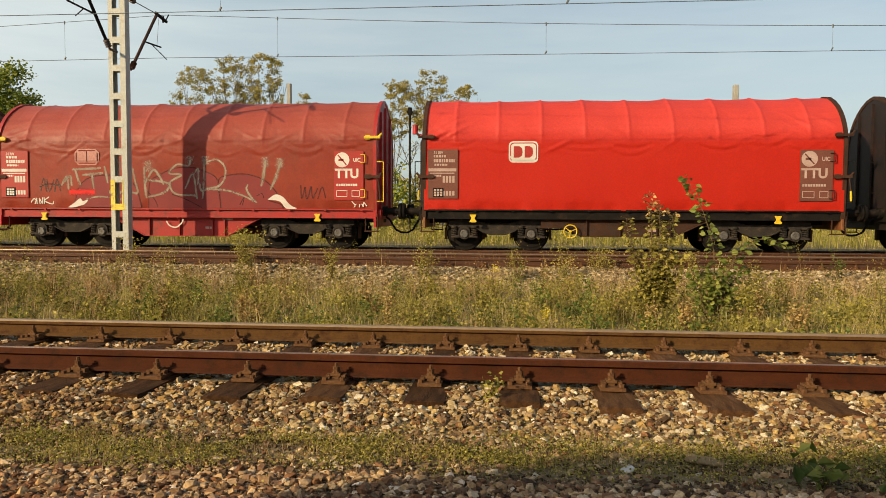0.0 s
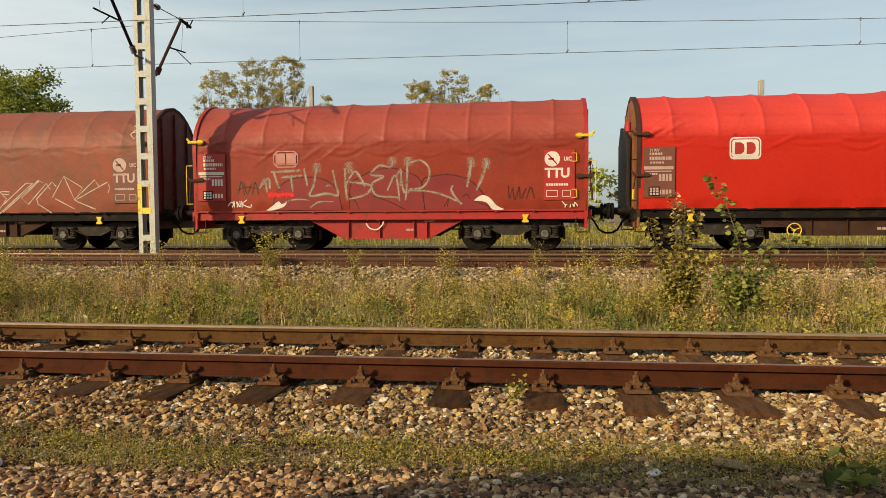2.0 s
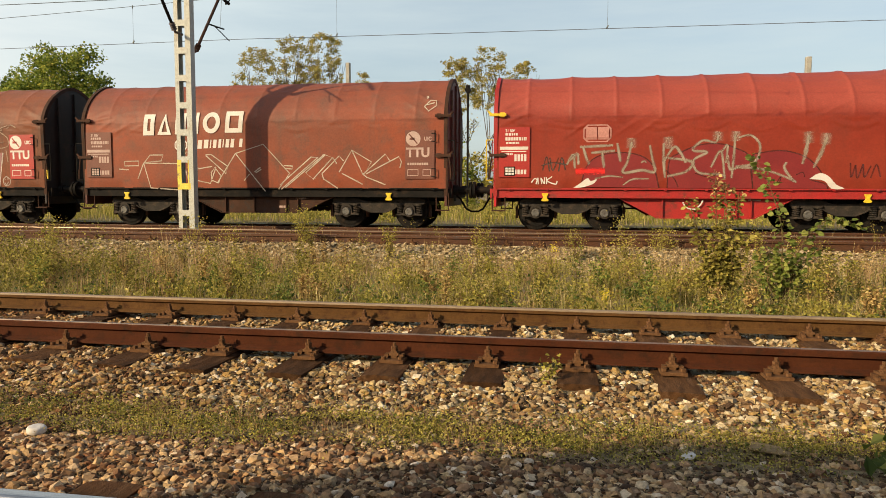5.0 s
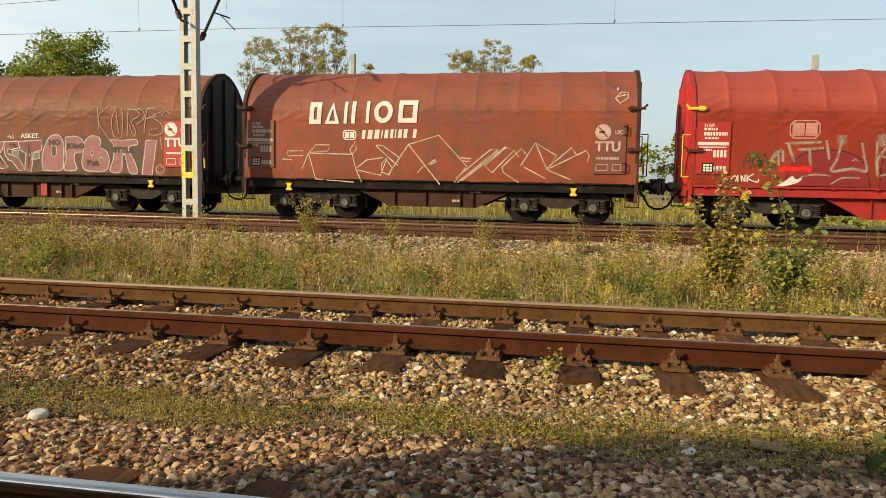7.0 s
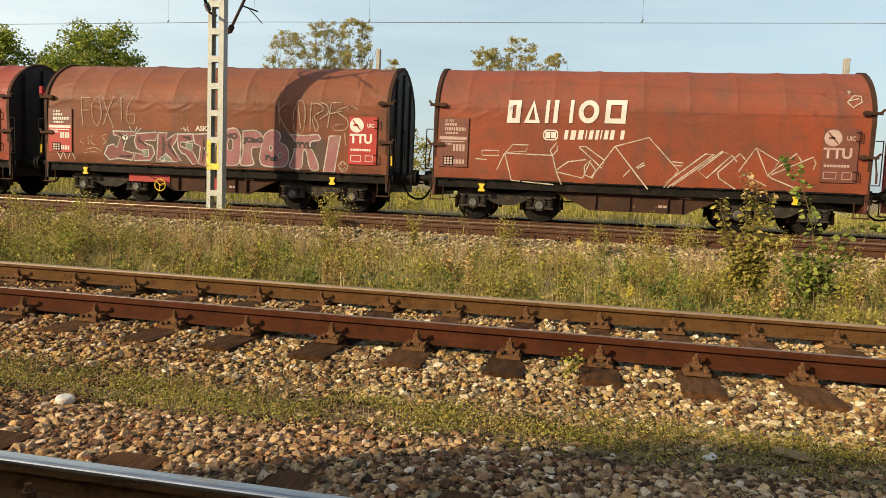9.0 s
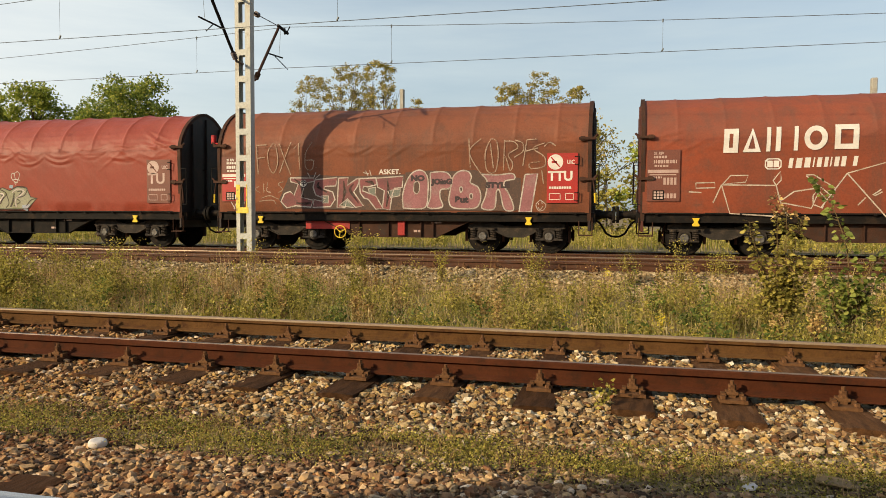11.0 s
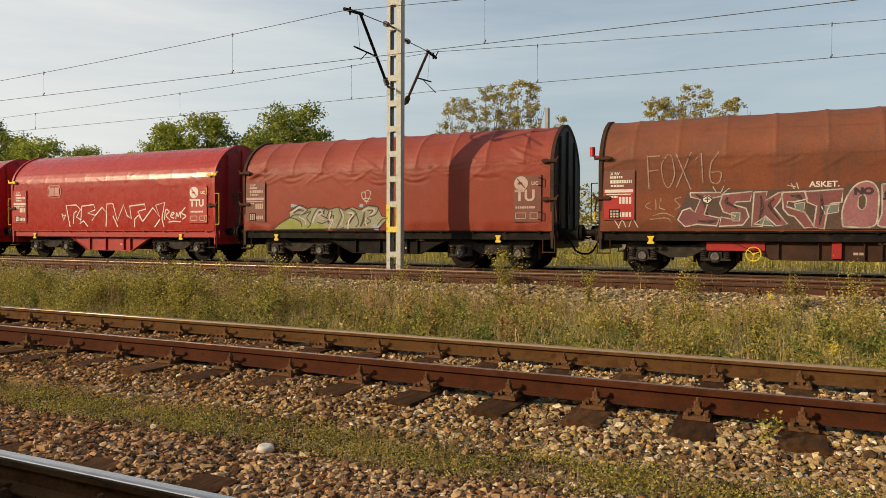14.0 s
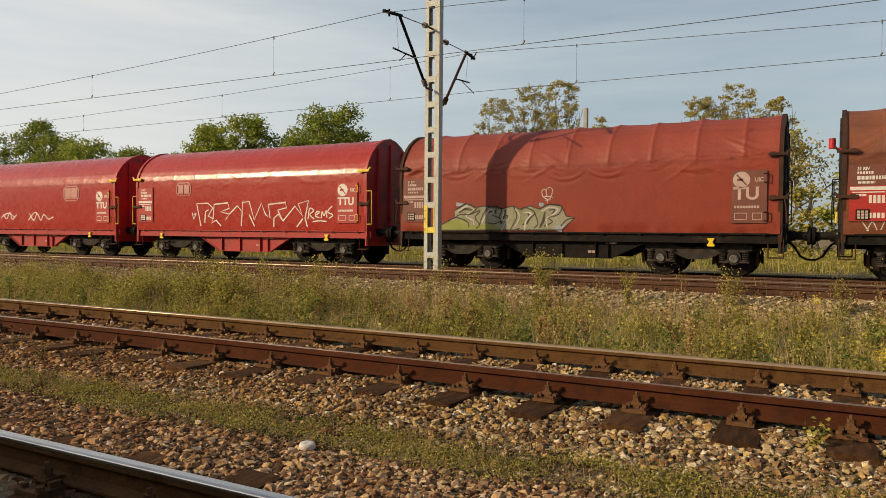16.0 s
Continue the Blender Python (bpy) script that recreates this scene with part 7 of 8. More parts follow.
def clumps(label, n, x0, x1, y0, y1, h0, h1, spread, stalks, leaves, leaf, stalk_mat, leaf_mat, seed, bare=-0.1, size=1.6, thick=0.005, top=0.0):
    """Weeds past counting: tufts of stalks with small leaves, or with seed heads from top upwards."""
    cx, cy = scatter(n, x0, x1, y0, y1, bare, size, seed)
    n = len(cx)
    h = rng.uniform(h0, h1, n) * np.exp(rng.normal(0, 0.22, n))
    own = np.repeat(np.arange(n), stalks)
    x, y = cx[own] + rng.normal(0, spread * 0.6, len(own)), cy[own] + rng.normal(0, spread * 0.6, len(own))
    blades(label, x, y, h[own] * rng.uniform(0.5, 1.1, len(own)), rng.uniform(0.6, 1.5, len(own)) * thick, stalk_mat, 0.35)
    own = np.repeat(np.arange(n), leaves)
    u = rng.uniform(max(top, 0.05), 1.0, len(own))
    x, y = cx[own] + rng.normal(0, spread, len(own)) * (0.5 + 0.6 * u), cy[own] + rng.normal(0, spread, len(own)) * (0.5 + 0.6 * u)
    v, f = leaf_cards(np.stack([x, y, ground_z(x, y) + u * h[own]], -1), np.full(len(own), leaf), 0.8)
    tagged(raw("weeds", v, f, leaf_mat), label.replace("stalks", "leaves"), "weeds", kind="stuff")


# thin straw over the whole strip, greener along the siding, rusty stalks towards the pale bank
grass("short straw-coloured turf in the overgrown strip", 70000, -24, 8, 7.3, 12.2, 0.02, 0.09, 0.006, GRASS_DRY, -0.4, 1.8, 11, 1.1)
grass("wispy dry grass in the overgrown strip", 26000, -24, 8.5, 7.6, 12.3, 0.10, 0.30, 0.0045, GRASS_DRY, 0.10, 0.9, 12, 0.7)
grass("pale dead grass in the overgrown strip", 36000, -24, 8.5, 7.4, 11.5, 0.14, 0.36, 0.0045, GRASS_STRAW, 0.20, 0.9, 13, 0.7)
grass("short green turf beside the rusty siding", 60000, -24, 8, 7.3, 10.4, 0.03, 0.14, 0.006, GRASS_GREEN, -0.25, 1.2, 14, 0.9)
grass("tufts of green grass beside the rusty siding", 26000, -24, 8.5, 7.3, 9.8, 0.10, 0.30, 0.006, GRASS_GREEN, 0.15, 0.7, 15, 0.6)
grass("grass tufts in the overgrown strip", 20000, -24, 8.5, 9.0, 12.4, 0.08, 0.26, 0.006, GRASS_GREEN, 0.15, 0.8, 16, 0.6)
clumps("rusty stalks of weeds below the pale bank", 760, -30, 9, 10.2, 12.1, 0.22, 0.46, 0.08, 15, 26, 0.020, STALK_RED, LEAF_BROWN, 21, -0.1, 1.6, 0.006, 0.45)
clumps("olive stalks of weeds below the pale bank", 420, -30, 9, 10.0, 12.1, 0.18, 0.44, 0.08, 9, 60, 0.028, GRASS_GREEN, LEAF_OLIVE, 34, 0.0, 1.3)
clumps("rusty stalks of weeds in the overgrown strip", 260, -26, 8.5, 7.6, 10.6, 0.18, 0.42, 0.07, 13, 26, 0.018, STALK_RED, LEAF_BROWN, 22, 0.25, 1.2, 0.0055, 0.4)
clumps("dry brown stalks of weeds in the overgrown strip", 300, -26, 8.5, 7.6, 12.0, 0.14, 0.34, 0.09, 16, 24, 0.022, GRASS_DRY, LEAF_BROWN, 23, 0.2, 1.4, 0.005, 0.2)
clumps("olive stalks of weeds in the overgrown strip", 1000, -26, 8.5, 7.4, 11.4, 0.10, 0.30, 0.08, 8, 50, 0.040, GRASS_GREEN, LEAF_OLIVE, 24, 0.25, 1.0)
clumps("green stalks of weeds beside the rusty siding", 400, -20, 8, 7.35, 9.2, 0.08, 0.28, 0.09, 6, 50, 0.046, GRASS_GREEN, LEAF_GREEN, 25, 0.35, 0.8)
clumps("yellow-green stalks of weeds beside the rusty siding", 1100, -22, 8, 7.35, 10.2, 0.08, 0.30, 0.09, 7, 50, 0.042, GRASS_GREEN, LEAF_YELLOW, 26, 0.2, 0.8)
clumps("upright olive stalks of weeds in the overgrown strip", 230, -5, 7, 7.6, 11.4, 0.28, 0.48, 0.05, 10, 80, 0.028, GRASS_GREEN, LEAF_OLIVE, 27, 0.05, 1.0)
clumps("tall rank stalks of weeds beside the rusty siding", 320, -24, -6.6, 7.6, 10.2, 0.30, 0.62, 0.11, 12, 110, 0.036, GRASS_GREEN, LEAF_OLIVE, 28, -0.1, 1.5)
clumps("tall yellow-green stalks of weeds beside the rusty siding", 230, -22, -6.4, 7.6, 9.8, 0.34, 0.70, 0.11, 10, 120, 0.038, GRASS_GREEN, LEAF_YELLOW, 29, 0.0, 1.2)
clumps("tall brown stalks of weeds beside the rusty siding", 260, -24, -4.2, 7.8, 11.6, 0.30, 0.62, 0.09, 24, 40, 0.020, STALK_RED, LEAF_BROWN, 30, -0.1, 1.4, 0.006, 0.4)
clumps("golden stalks of weeds at an empty track", 16, -12, 8, 12.2, 13.4, 0.35, 0.65, 0.13, 12, 180, 0.036, GRASS_GREEN, LEAF_YELLOW, 31)
grass("sparse stalks at an empty track", 2200, -34, 12, 12.4, 16.8, 0.08, 0.38, 0.007, GRASS_DRY, 0.0, 1.2, 17)
clumps("olive stalks of weeds at an empty track", 90, -30, 10, 12.6, 16.9, 0.2, 0.5, 0.10, 8, 60, 0.030, GRASS_GREEN, LEAF_OLIVE, 32)
grass("low verge grass behind freight wagons", 12000, -60, 24, 22.6, 28.5, 0.06, 0.22, 0.014, GRASS_VERGE)
grass("tall green grass beyond the railway", 34000, -75, 30, 28.6, 40, 0.20, 0.85, 0.018, GRASS_VERGE)
grass("tall dry grass beyond the railway", 6000, -75, 30, 28.6, 40, 0.35, 0.95, 0.016, GRASS_DRY)
clumps("sunlit green stalks of weeds beyond the railway", 420, -70, 28, 28.6, 38, 0.5, 1.1, 0.3, 6, 60, 0.12, GRASS_VERGE, LEAF_YELLOW, 33, -0.6)
grass("grass between rails below freight wagons", 5000, -44, 16, 16.4, 19.4, 0.06, 0.25, 0.012, GRASS_DRY, 0.0, 1.5, 18)


# the low green strip between the two near tracks
def strip_points(n, seed, wide=0.17, bare=0.0):
    x = rng.uniform(-12, 3.6, n)
    y = 3.80 + 0.08 * np.sin(0.9 * x + 0.4) + np.where(x < -3, 0.05 * (x + 3), 0) + rng.normal(0, wide, n)
    keep = (blotch(x, y, 0.55, seed) > bare + rng.normal(0, 0.3, n)) & (x > -1.72 * y - 0.8) & (x < 0.53 * y + 0.6) & (y < 4.35) & (y > 2.9)
    return x[keep], y[keep]


for n, seed, h0, h1, w, m, label in ((52000, 51, 0.015, 0.055, 0.004, GRASS_GREEN, "short green growth among gravel"), (9000, 52, 0.06, 0.15, 0.0022, STALK_RED, "thin rusty stalks among gravel"), (9000, 53, 0.05, 0.13, 0.0022, GRASS_DRY, "thin straw stalks among gravel")):
    x, y = strip_points(n, seed, 0.17, 0.0 if h1 < 0.1 else 0.3)
    blades(label, x, y, rng.uniform(h0, h1, len(x)), rng.uniform(0.7, 1.3, len(x)) * w, m, 0.9 if h1 < 0.1 else 0.6)
for n, seed, size, m, label in ((46000, 51, 0.014, LEAF_OLIVE, "creeping olive ground cover among gravel"), (40000, 54, 0.015, LEAF_YELLOW, "fresh yellow-green ground cover among gravel"), (12000, 56, 0.015, LEAF_GREEN, "green ground cover among gravel"), (14000, 55, 0.012, LEAF_BROWN, "withered brown ground cover among gravel")):
    x, y = strip_points(n, seed, 0.17, 0.05)
    v, f = leaf_cards(np.stack([x, y, ground_z(x, y) + rng.uniform(0.008, 0.05, len(x))], -1), np.full(len(x), size))
    tagged(raw("ground_cover", v, f, m), label, "plants", kind="stuff")

SHRUBS = (
    (-4.14, 8.15, 0.46, 0.40, 16, 520, 0.050, LEAF_GREEN), (-2.85, 8.15, 0.82, 0.16, 7, 300, 0.034, LEAF_OLIVE), (-2.6, 8.5, 0.55, 0.22, 8, 260, 0.030, LEAF_BROWN), (-6.70, 8.3, 0.72, 0.13, 4, 240, 0.040, LEAF_YELLOW), (-1.12, 8.35, 0.46, 0.44, 24, 620, 0.028, LEAF_OLIVE),
    (-0.9, 8.1, 0.26, 0.34, 18, 360, 0.028, LEAF_BROWN), (-4.95, 13.3, 1.12, 0.42, 13, 620, 0.040, LEAF_YELLOW), (-0.15, 10.4, 0.62, 0.12, 5, 220, 0.040, LEAF_YELLOW), (0.81, 8.35, 0.42, 0.26, 12, 300, 0.045, LEAF_GREEN), (0.45, 9.4, 0.40, 0.3, 12, 300, 0.036, LEAF_OLIVE),
    (-8.2, 8.25, 1.05, 0.55, 28, 2400, 0.040, LEAF_YELLOW), (-6.95, 8.6, 0.98, 0.34, 14, 800, 0.040, LEAF_OLIVE), (-9.2, 8.6, 0.95, 0.50, 20, 1500, 0.040, LEAF_OLIVE), (-10.4, 8.5, 0.90, 0.55, 20, 1300, 0.042, LEAF_YELLOW), (-5.9, 8.9, 0.55, 0.30, 12, 420, 0.036, LEAF_OLIVE),
    (-5.2, 8.3, 0.40, 0.4, 14, 420, 0.040, LEAF_OLIVE), (-11.6, 9.2, 0.65, 0.6, 16, 900, 0.042, LEAF_YELLOW), (-13.6, 9.8, 0.72, 0.7, 16, 900, 0.045, LEAF_OLIVE), (-16.6, 10.3, 0.75, 0.7, 16, 800, 0.05, LEAF_OLIVE),
    (1.35, 8.9, 0.5, 0.36, 13, 420, 0.040, LEAF_OLIVE), (2.9, 8.9, 0.46, 0.40, 13, 420, 0.048, LEAF_GREEN), (3.5, 8.5, 0.36, 0.4, 12, 330, 0.040, LEAF_OLIVE), (4.3, 9.2, 0.42, 0.5, 14, 400, 0.040, LEAF_YELLOW), (-0.2, 8.2, 0.24, 0.3, 12, 260, 0.032, LEAF_GREEN),
    (-7.6, 9.6, 1.02, 0.30, 12, 620, 0.036, LEAF_YELLOW), (-8.9, 10.4, 1.05, 0.34, 12, 640, 0.036, LEAF_OLIVE), (-10.1, 11.2, 1.00, 0.40, 14, 700, 0.038, LEAF_YELLOW), (-12.4, 11.6, 1.0, 0.5, 14, 700, 0.040, LEAF_OLIVE), (-6.1, 10.8, 0.86, 0.18, 6, 280, 0.034, LEAF_YELLOW),
    (-3.05, 12.4, 0.95, 0.22, 9, 380, 0.036, LEAF_YELLOW), (-4.6, 12.6, 0.85, 0.20, 7, 260, 0.036, LEAF_OLIVE), (3.2, 12.6, 0.80, 0.22, 8, 280, 0.034, LEAF_YELLOW), (3.6, 12.3, 0.66, 0.20, 7, 220, 0.034, LEAF_OLIVE), (0.9, 10.1, 0.58, 0.12, 5, 150, 0.036, LEAF_YELLOW), (1.9, 9.9, 0.50, 0.24, 9, 240, 0.034, LEAF_BROWN), (-2.2, 9.7, 0.62, 0.2, 9, 240, 0.03, LEAF_BROWN),
    (0.2, 12.5, 0.62, 0.25, 10, 260, 0.032, LEAF_OLIVE), (1.0, 12.6, 0.70, 0.25, 9, 240, 0.032, LEAF_YELLOW), (-1.4, 12.6, 0.55, 0.3, 8, 200, 0.036, LEAF_OLIVE), (5.6, 12.7, 0.7, 0.3, 6, 160, 0.04, LEAF_GREEN),
)
for k, (x, y, h, w, st, lv, lf, m) in enumerate(SHRUBS):
    kind = {LEAF_GREEN.name: "leafy green", LEAF_OLIVE.name: "olive-green", LEAF_BROWN.name: "browning", LEAF_YELLOW.name: "yellow-green"}[m.name]
    size = "tall" if h > 0.7 else "knee-high" if h > 0.45 else "low"
    shrub(f"{size} {kind} weed bush in the overgrown strip", x, y, h, w, st, lv, np.full(lv, lf), m, 40 + k, "weed_bush", "bush")


pick = random.Random(77)
for k in range(84):
    x, y = pick.uniform(-14, 5), 7.75 + 3.9 * pick.random() ** 1.4
    m, word = pick.choice(((LEAF_OLIVE, "olive"), (LEAF_YELLOW, "yellow-green"), (LEAF_FRESH, "green"), (LEAF_BROWN, "brown seeding"), (LEAF_BROWN, "brown seeding")))
    h, n = pick.uniform(0.42, 0.82), pick.randint(140, 340)
    shrub(f"upright {word} weed with thin stems in dry grass", x, y, h, pick.uniform(0.06, 0.16), pick.randint(3, 7), n, np.full(n, pick.uniform(0.024, 0.042)), m, 500 + k, "weed", "weed")


def sapling(label, x, y, stems, leaf, step, material, seed, red=0.0):
    """A young tree: a few thin bent stems and broad folded leaves hung along them on short stalks, reddening at the top."""
    g = np.random.default_rng(seed)
    t = new("sapling")
    t.matrix_world = pose(x, y, float(ground_z(np.array(x), np.array(y))) - 0.01)
    tagged(t, label, "sapling")
    bm, pts, ways, ripe = bmesh.new(), [], [], []
    for line in stems:
        path = [Vector((a, d, b)) for (a, b), d in zip(curve(line, 5), np.cumsum(g.normal(0, 0.012, 5 * len(line))))]
        n = len(path)
        for k in range(n - 1):
            rod(bm, path[k], path[k + 1], 0.009 * (1.15 - k / n), 5, 0.009 * (1.15 - (k + 1) / n))
            for _ in range(max(1, round((path[k + 1] - path[k]).length / step))):
                if k / n < 0.12:
                    continue
                p = path[k].lerp(path[k + 1], g.uniform())
                a = g.uniform(0, 6.28)
                w = Vector((math.cos(a), math.sin(a), g.uniform(-0.35, 0.45))).normalized()
                q = p + w * g.uniform(0.02, 0.07)
                rod(bm, p, q, 0.002, 3)
                pts.append(q), ways.append(w), ripe.append(q.z)
    part("stem", bm, STEM, t)["kind"] = "stuff"
    d, p = np.array([tuple(w) for w in ways]), np.array([tuple(q) for q in pts])
    d[:, 2] -= 0.25
    d /= np.linalg.norm(d, axis=1)[:, None]
    e = np.cross(d, np.array([0, -0.8, 0.5]) + g.normal(0, 0.6, p.shape))
    e /= np.linalg.norm(e, axis=1)[:, None]
    up = np.cross(e, d) * 0.10
    s = (leaf * g.uniform(0.55, 1.3, len(p)))[:, None]
    v = np.stack([p, p + (0.30 * d + 0.36 * e + up) * s, p + (0.68 * d + 0.30 * e + up) * s, p + d * s, p + (0.68 * d - 0.30 * e + up) * s, p + (0.30 * d - 0.36 * e + up) * s], 1)
    f = np.array([[0, 1, 2], [0, 2, 3], [0, 3, 4], [0, 4, 5]])
    top = np.array(ripe) > 0.82 * max(ripe)
    for name, pick, m in (("leaves", ~(top & (red > 0)), material), ("young_leaves", top & (red > 0), LEAF_BROWN)):
        n = int(pick.sum())
        if n:
            raw(name, v[pick].reshape(-1, 3), (f[None] + (np.arange(n) * 6)[:, None, None]).reshape(-1, 3), m, t)
    return t


LOW = lambda r, n, w, h: [[(0, 0), (r.uniform(-0.5, 0.5) * w, r.uniform(0.3, 0.6) * h), (r.uniform(-1, 1) * w, r.uniform(0.55, 1) * h)] for _ in range(n)]
sapling("bushy sapling with small olive leaves and reddish top", 1.76, 8.75, [[(0, 0), (-0.03, 0.65), (-0.04, 1.2), (-0.06, 1.58)], [(0, 0), (-0.12, 0.6), (-0.28, 1.05), (-0.33, 1.28)], [(0, 0), (0.08, 0.6), (0.16, 1.05), (0.22, 1.34)], [(0, 0), (0.04, 0.6), (0.05, 1.46)]] + LOW(random.Random(4), 12, 0.42, 0.95), 0.050, 0.0058, LEAF_OLIVE, 61, 1.0)
sapling("slender sapling with broad green leaves on bent stems", 2.44, 8.66, [[(0, 0), (-0.02, 0.5), (-0.05, 0.92), (-0.14, 1.25), (-0.24, 1.5), (-0.37, 1.76)], [(0.02, 0.2), (0.16, 0.72), (0.36, 0.99), (0.56, 1.03), (0.80, 0.95)], [(0, 0.1), (0.2, 0.5), (0.42, 0.75)], [(0, 0.1), (-0.18, 0.5), (-0.3, 0.72)]] + LOW(random.Random(6), 7, 0.4, 0.75), 0.072, 0.013, LEAF_FRESH, 62)
shrub("small yellow-flowering ragwort in dry grass", 0.47, 8.2, 0.15, 0.2, 9, 90, np.full(90, 0.03), LEAF_YELLOW, 91, "ragwort", "flower", flowers=150)
shrub("small yellow-flowering weed in dry grass", -0.15, 10.2, 0.6, 0.1, 4, 50, np.full(50, 0.03), LEAF_OLIVE, 92, "ragwort", "flower", flowers=70)
shrub("tiny yellow-flowering weed beside rusty rail", -0.60, 8.2, 0.18, 0.1, 5, 40, np.full(40, 0.025), LEAF_YELLOW, 93, "ragwort", "flower", flowers=60)
shrub("small green weed growing between sleepers", -0.07, 4.76, 0.27, 0.10, 7, 80, np.full(80, 0.034), LEAF_YELLOW, 94, "weed", "weed")
shrub("broad-leaved green seedling in gravel", 1.55, 3.52, 0.20, 0.14, 5, 30, np.full(30, 0.085), LEAF_GREEN, 95, "weed", "weed")
shrub("dark green spreading weed in gravel", 1.95, 3.50, 0.18, 0.24, 8, 70, np.full(70, 0.05), LEAF_GREEN, 96, "weed", "weed")
for k, (x, y) in enumerate(((-6.9, 4.35), (-6.3, 4.5), (-7.6, 4.5))):
    shrub("thin rusty stalks of weed on the siding's shoulder", x, y, 0.34, 0.22, 9, 110, np.full(110, 0.016), LEAF_BROWN, 97 + k, "weed", "weed")

# ---------------------------------------------------------------- trees and posts behind the train
for k, (x, h, w, n) in enumerate(((-31.2, 15.4, 2.4, 5200), (-27.4, 16.3, 2.7, 7600), (-24.0, 16.6, 2.5, 7000))):
    dense_tree("tall airy autumn tree with thin yellowing crown", x, 70, h, w, n, np.full(n, 0.17), LEAF_AUTUMN, 200 + k, "tree", 0.56, 120, 0.09, (0.08, 0.22))
dense_tree("small yellowing tree beside a concrete post", -20.1, 70, 12.9, 1.4, 1300, np.full(1300, 0.17), LEAF_AUTUMN, 206, "tree", 0.68, 24, 0.08, (0.12, 0.30))
for k, (x, h, w) in enumerate(((-10.9, 13.9, 2.0), (-7.6, 14.8, 2.2), (-4.2, 13.4, 1.8))):
    dense_tree("tall airy autumn tree with thin yellowing crown", x, 70, h, w, 5000, np.full(5000, 0.17), LEAF_AUTUMN, 210 + k, "tree", 0.60, 100, 0.08, (0.08, 0.24))
for k, (x, y, h, w, n, m) in enumerate(((-45.4, 60, 14.3, 5.5, 11000, LEAF_DARK), (-52.2, 63, 12.8, 4.2, 6000, LEAF_MID), (-57.2, 60, 13.9, 4.2, 8000, LEAF_MID), (-62.2, 60, 13.2, 4.0, 8000, LEAF_MID), (-70.5, 62, 10.6, 3.2, 5000, LEAF_MID), (-78, 62, 11.6, 5.0, 6000, LEAF_DARK), (-84, 60, 13.0, 5.4, 7000, LEAF_MID),
                                         (-91, 60, 14.2, 5.2, 7000, LEAF_DARK), (-97, 62, 16.4, 4.4, 7000, LEAF_DARK), (-104, 60, 14.6, 5, 7000, LEAF_DARK), (-111, 60, 15, 5, 6000, LEAF_DARK))):
    n = int(2.2 * n)
    dense_tree("full green broadleaf tree behind the railway" if m is LEAF_DARK else "light yellow-green broadleaf tree behind the railway", x, y, h, w, n, np.full(n, 0.29), m, 300 + k, "tree", 0.06, 170, 0.22, (0.12, 0.30))
for k in range(26):
    x = -62 + 3.6 * k + random.Random(k).uniform(-1, 1)
    h = random.Random(k + 50).uniform(3.4, 5.4)
    dense_tree("green thicket behind the railway line", x, random.Random(k + 90).uniform(38, 46), h, 2.4, 1900, np.full(1900, 0.24), LEAF_OLIVE if k % 3 else LEAF_MID, 400 + k, "bush", 0.0, 40, 0.06)
tree("young yellowing tree behind the railway line", -2.4, 45, 7.8, 0.8, 0.09, 1100, np.full(1100, 0.20), 1.0, LEAF_AUTUMN, 450, 3, 0.35, 0.6)
tree("young slender tree behind the railway line", -0.4, 46, 6.0, 0.7, 0.08, 900, np.full(900, 0.20), 1.0, LEAF_AUTUMN, 451, 3, 0.35, 0.5)
tree("thin leafless young tree behind the railway line", -5.9, 45, 7.2, 0.6, 0.06, 160, np.full(160, 0.14), 1.0, LEAF_AUTUMN, 452, 3, 0.4, 0.4)


def concrete_post(x, y, top, w, label):
    bm = bmesh.new()
    z0 = -0.6
    slab(bm, [(-w / 2, z0), (w / 2, z0), (w * 0.42, top), (-w * 0.42, top)], -w / 2, w / 2)
    t = new("concrete_post")
    t.matrix_world = pose(x, y, 0)
    tagged(t, label, "post")
    part("shaft", bm, CONCRETE, t, bevel=0.02)
    return t


post = concrete_post(12.05, 40, 7.75, 0.30, "square grey concrete post with a side bracket behind the train")
bm = bmesh.new()
rod(bm, (0.1, -0.18, 6.64), (-1.7, -0.18, 6.64), 0.05, 8)
rod(bm, (-0.1, -0.18, 6.64), (-0.35, -0.18, 6.64), 0.09, 10)
rod(bm, (-0.15, -0.18, 4.75), (-1.7, -0.18, 6.05), 0.04, 8)
part("bracket_arm", bm, DARK_IRON, post)
concrete_post(-12.3, 40, 8.1, 0.26, "weathered concrete post in front of autumn trees")
lamp = new("signal_post")
lamp.matrix_world = pose(-5.45, 40, -0.4)
tagged(lamp, "thin dark post with a small black lamp head", "signal post")
bm = bmesh.new()
rod(bm, (0, 0, 0), (0, 0, 6.9), 0.06, 8)
part("pole", bm, DARK_IRON, lamp)
bm = bmesh.new()
rod(bm, (0, -0.1, 6.85), (0, 0.1, 6.85), 0.16, 10)
rod(bm, (0, 0, 6.7), (0, 0, 7.1), 0.12, 10)
part("lamp_head", bm, DARK_IRON, lamp)
bm = bmesh.new()
ring = None
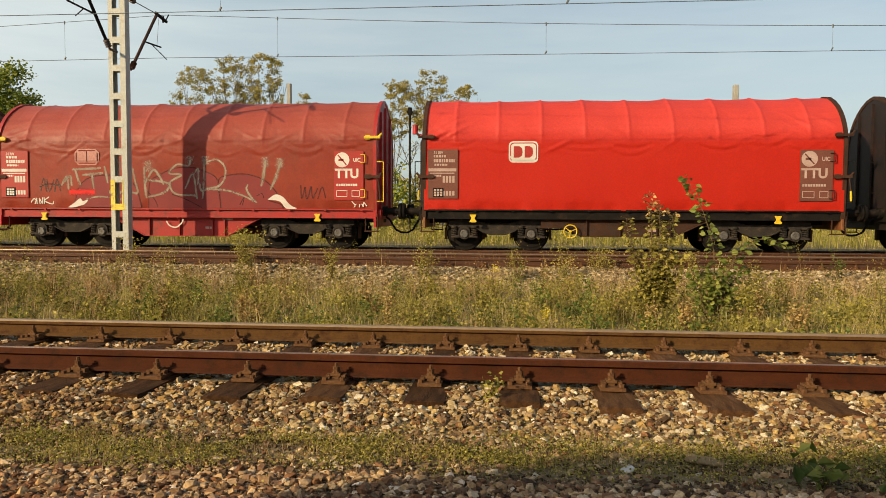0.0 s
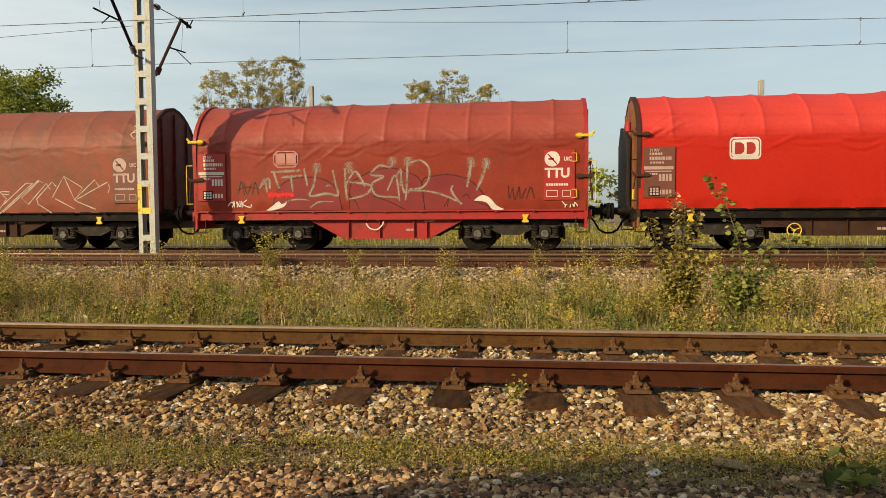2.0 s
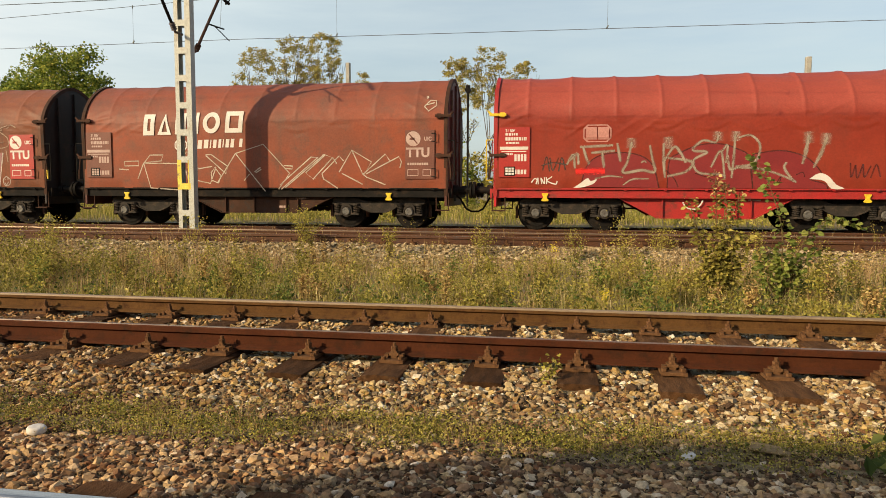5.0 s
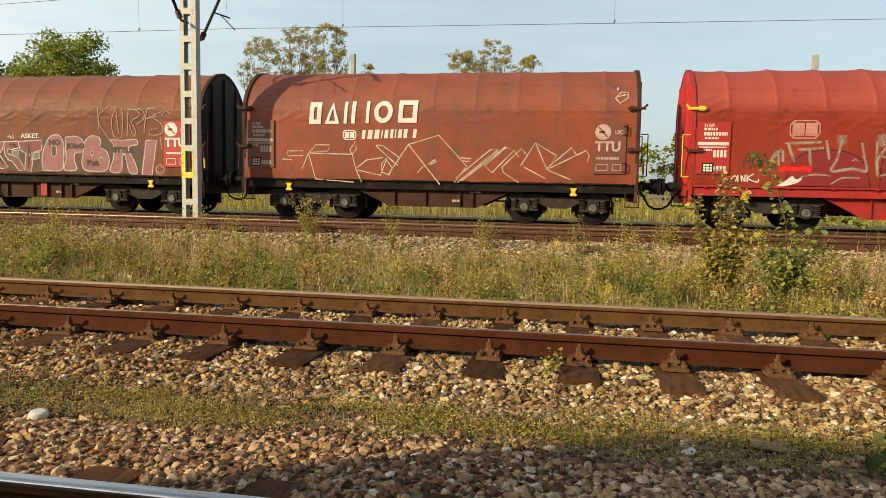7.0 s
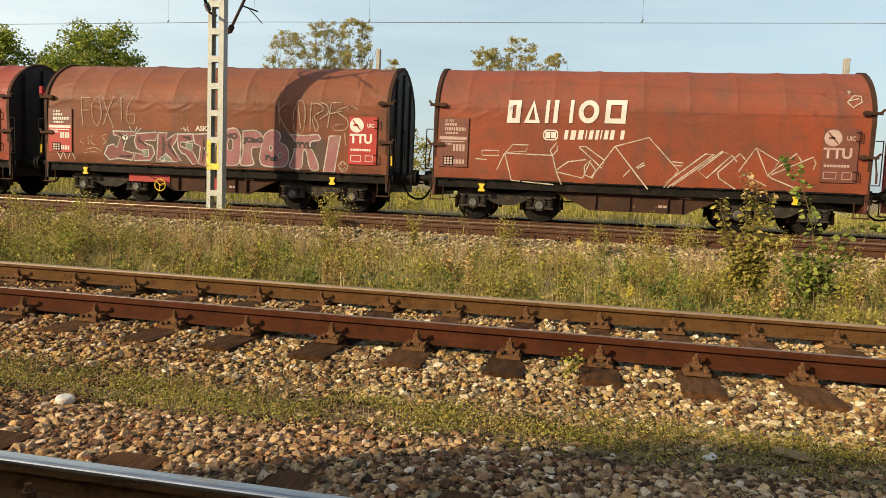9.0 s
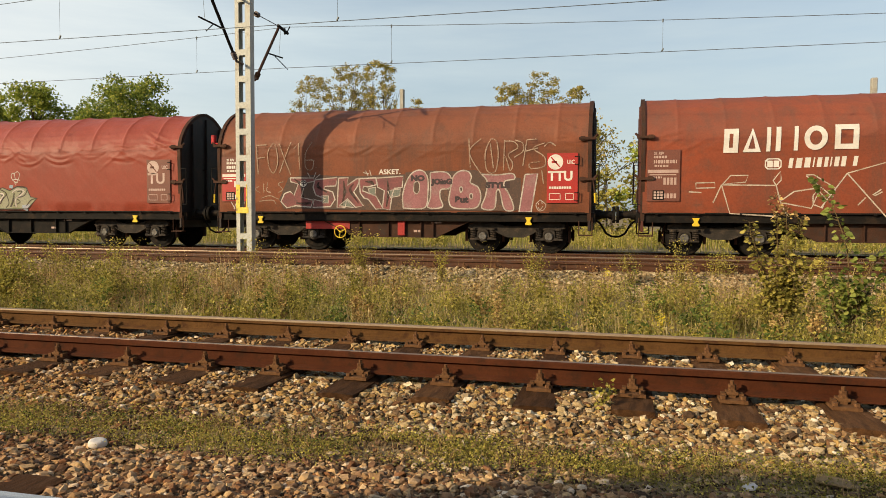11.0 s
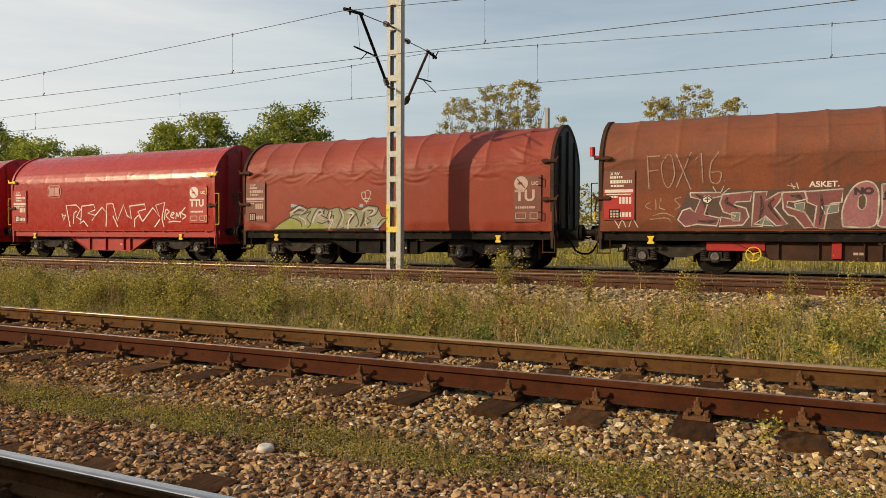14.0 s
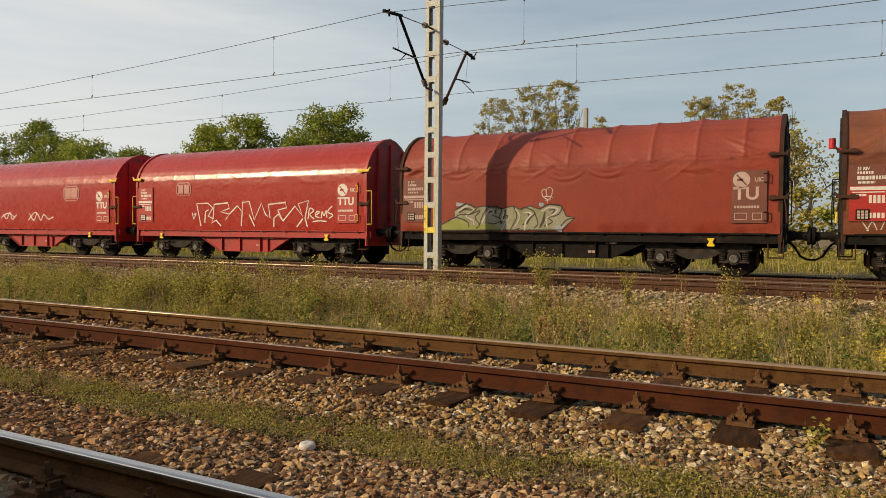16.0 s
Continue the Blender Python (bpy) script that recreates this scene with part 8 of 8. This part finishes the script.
for rad, z in ((0.046, 0.0), (0.049, 0.006), (0.048, 0.022), (0.043, 0.030), (0.034, 0.034), (0.014, 0.033), (0.003, 0.032)):
    row = [bm.verts.new((rad * math.cos(a), rad * math.sin(a), z)) for a in (math.pi * k / 14 for k in range(28))]
    if ring:
        for k in range(28):
            bm.faces.new((ring[k], ring[(k + 1) % 28], row[(k + 1) % 28], row[k]))
    ring = row
bm.faces.new(ring)
cup = part("plastic_lid", bm, WHITE, None, smooth=True)
cup.matrix_world = pose(-2.775, 3.385, float(ground_z(np.array(-2.775), np.array(3.385))) + 0.016, 4, 3, 20) @ Matrix.Scale(1.02, 4)
bm = bmesh.new()
slab(bm, [(-0.035, -0.014), (0.0, -0.025), (0.03, -0.007), (0.028, 0.014), (-0.007, 0.02), (-0.03, 0.014)], 0.0, 0.010, "z")
scrap = part("paper_scrap", bm, WHITE, None, bevel=0.004)
scrap.matrix_world = pose(0.65, 3.70, float(ground_z(np.array(0.65), np.array(3.70))) + 0.02, 12, -8, 25) @ Matrix.Scale(1.25, 4)
tagged(scrap, "crumpled white paper scrap on gravel", "litter")
bm = bmesh.new()
slab(bm, [(-0.08, -0.04), (0.075, -0.045), (0.085, 0.03), (-0.07, 0.045)], 0.0, 0.012, "z")
board = part("wood_scrap", bm, OLD_BOARD, None, bevel=0.004)
board.matrix_world = pose(1.07, 3.846, float(ground_z(np.array(1.07), np.array(3.846))) + 0.02, 3, 2, -12) @ Matrix.Scale(1.25, 4)
tagged(board, "flat weathered board scrap on gravel", "litter")
tagged(cup, "small white plastic lid lying on gravel", "litter")


# ---------------------------------------------------------------- movement
def travel(t):
    return 1.16344e-4 * t ** 3 - 8.52216e-3 * t * t + 2.52217 * t - 0.0498


def motions():
    for w, x_mid in WAGONS:
        walk(w, [(t, pose(x_mid + travel(t), 20.55, -0.142)) for t in np.arange(0, 16.01, 1.0)])
        for ws in w.children_recursive:
            if ws.name.startswith("wheelset"):
                x = ws.matrix_basis.translation.x
                walk(ws, [(t, Matrix.Translation((x, 0, 0.46)) @ Matrix.Rotation(travel(t) / 0.46, 4, "Y")) for t in np.arange(0, 16.01, 0.25)])


motions()
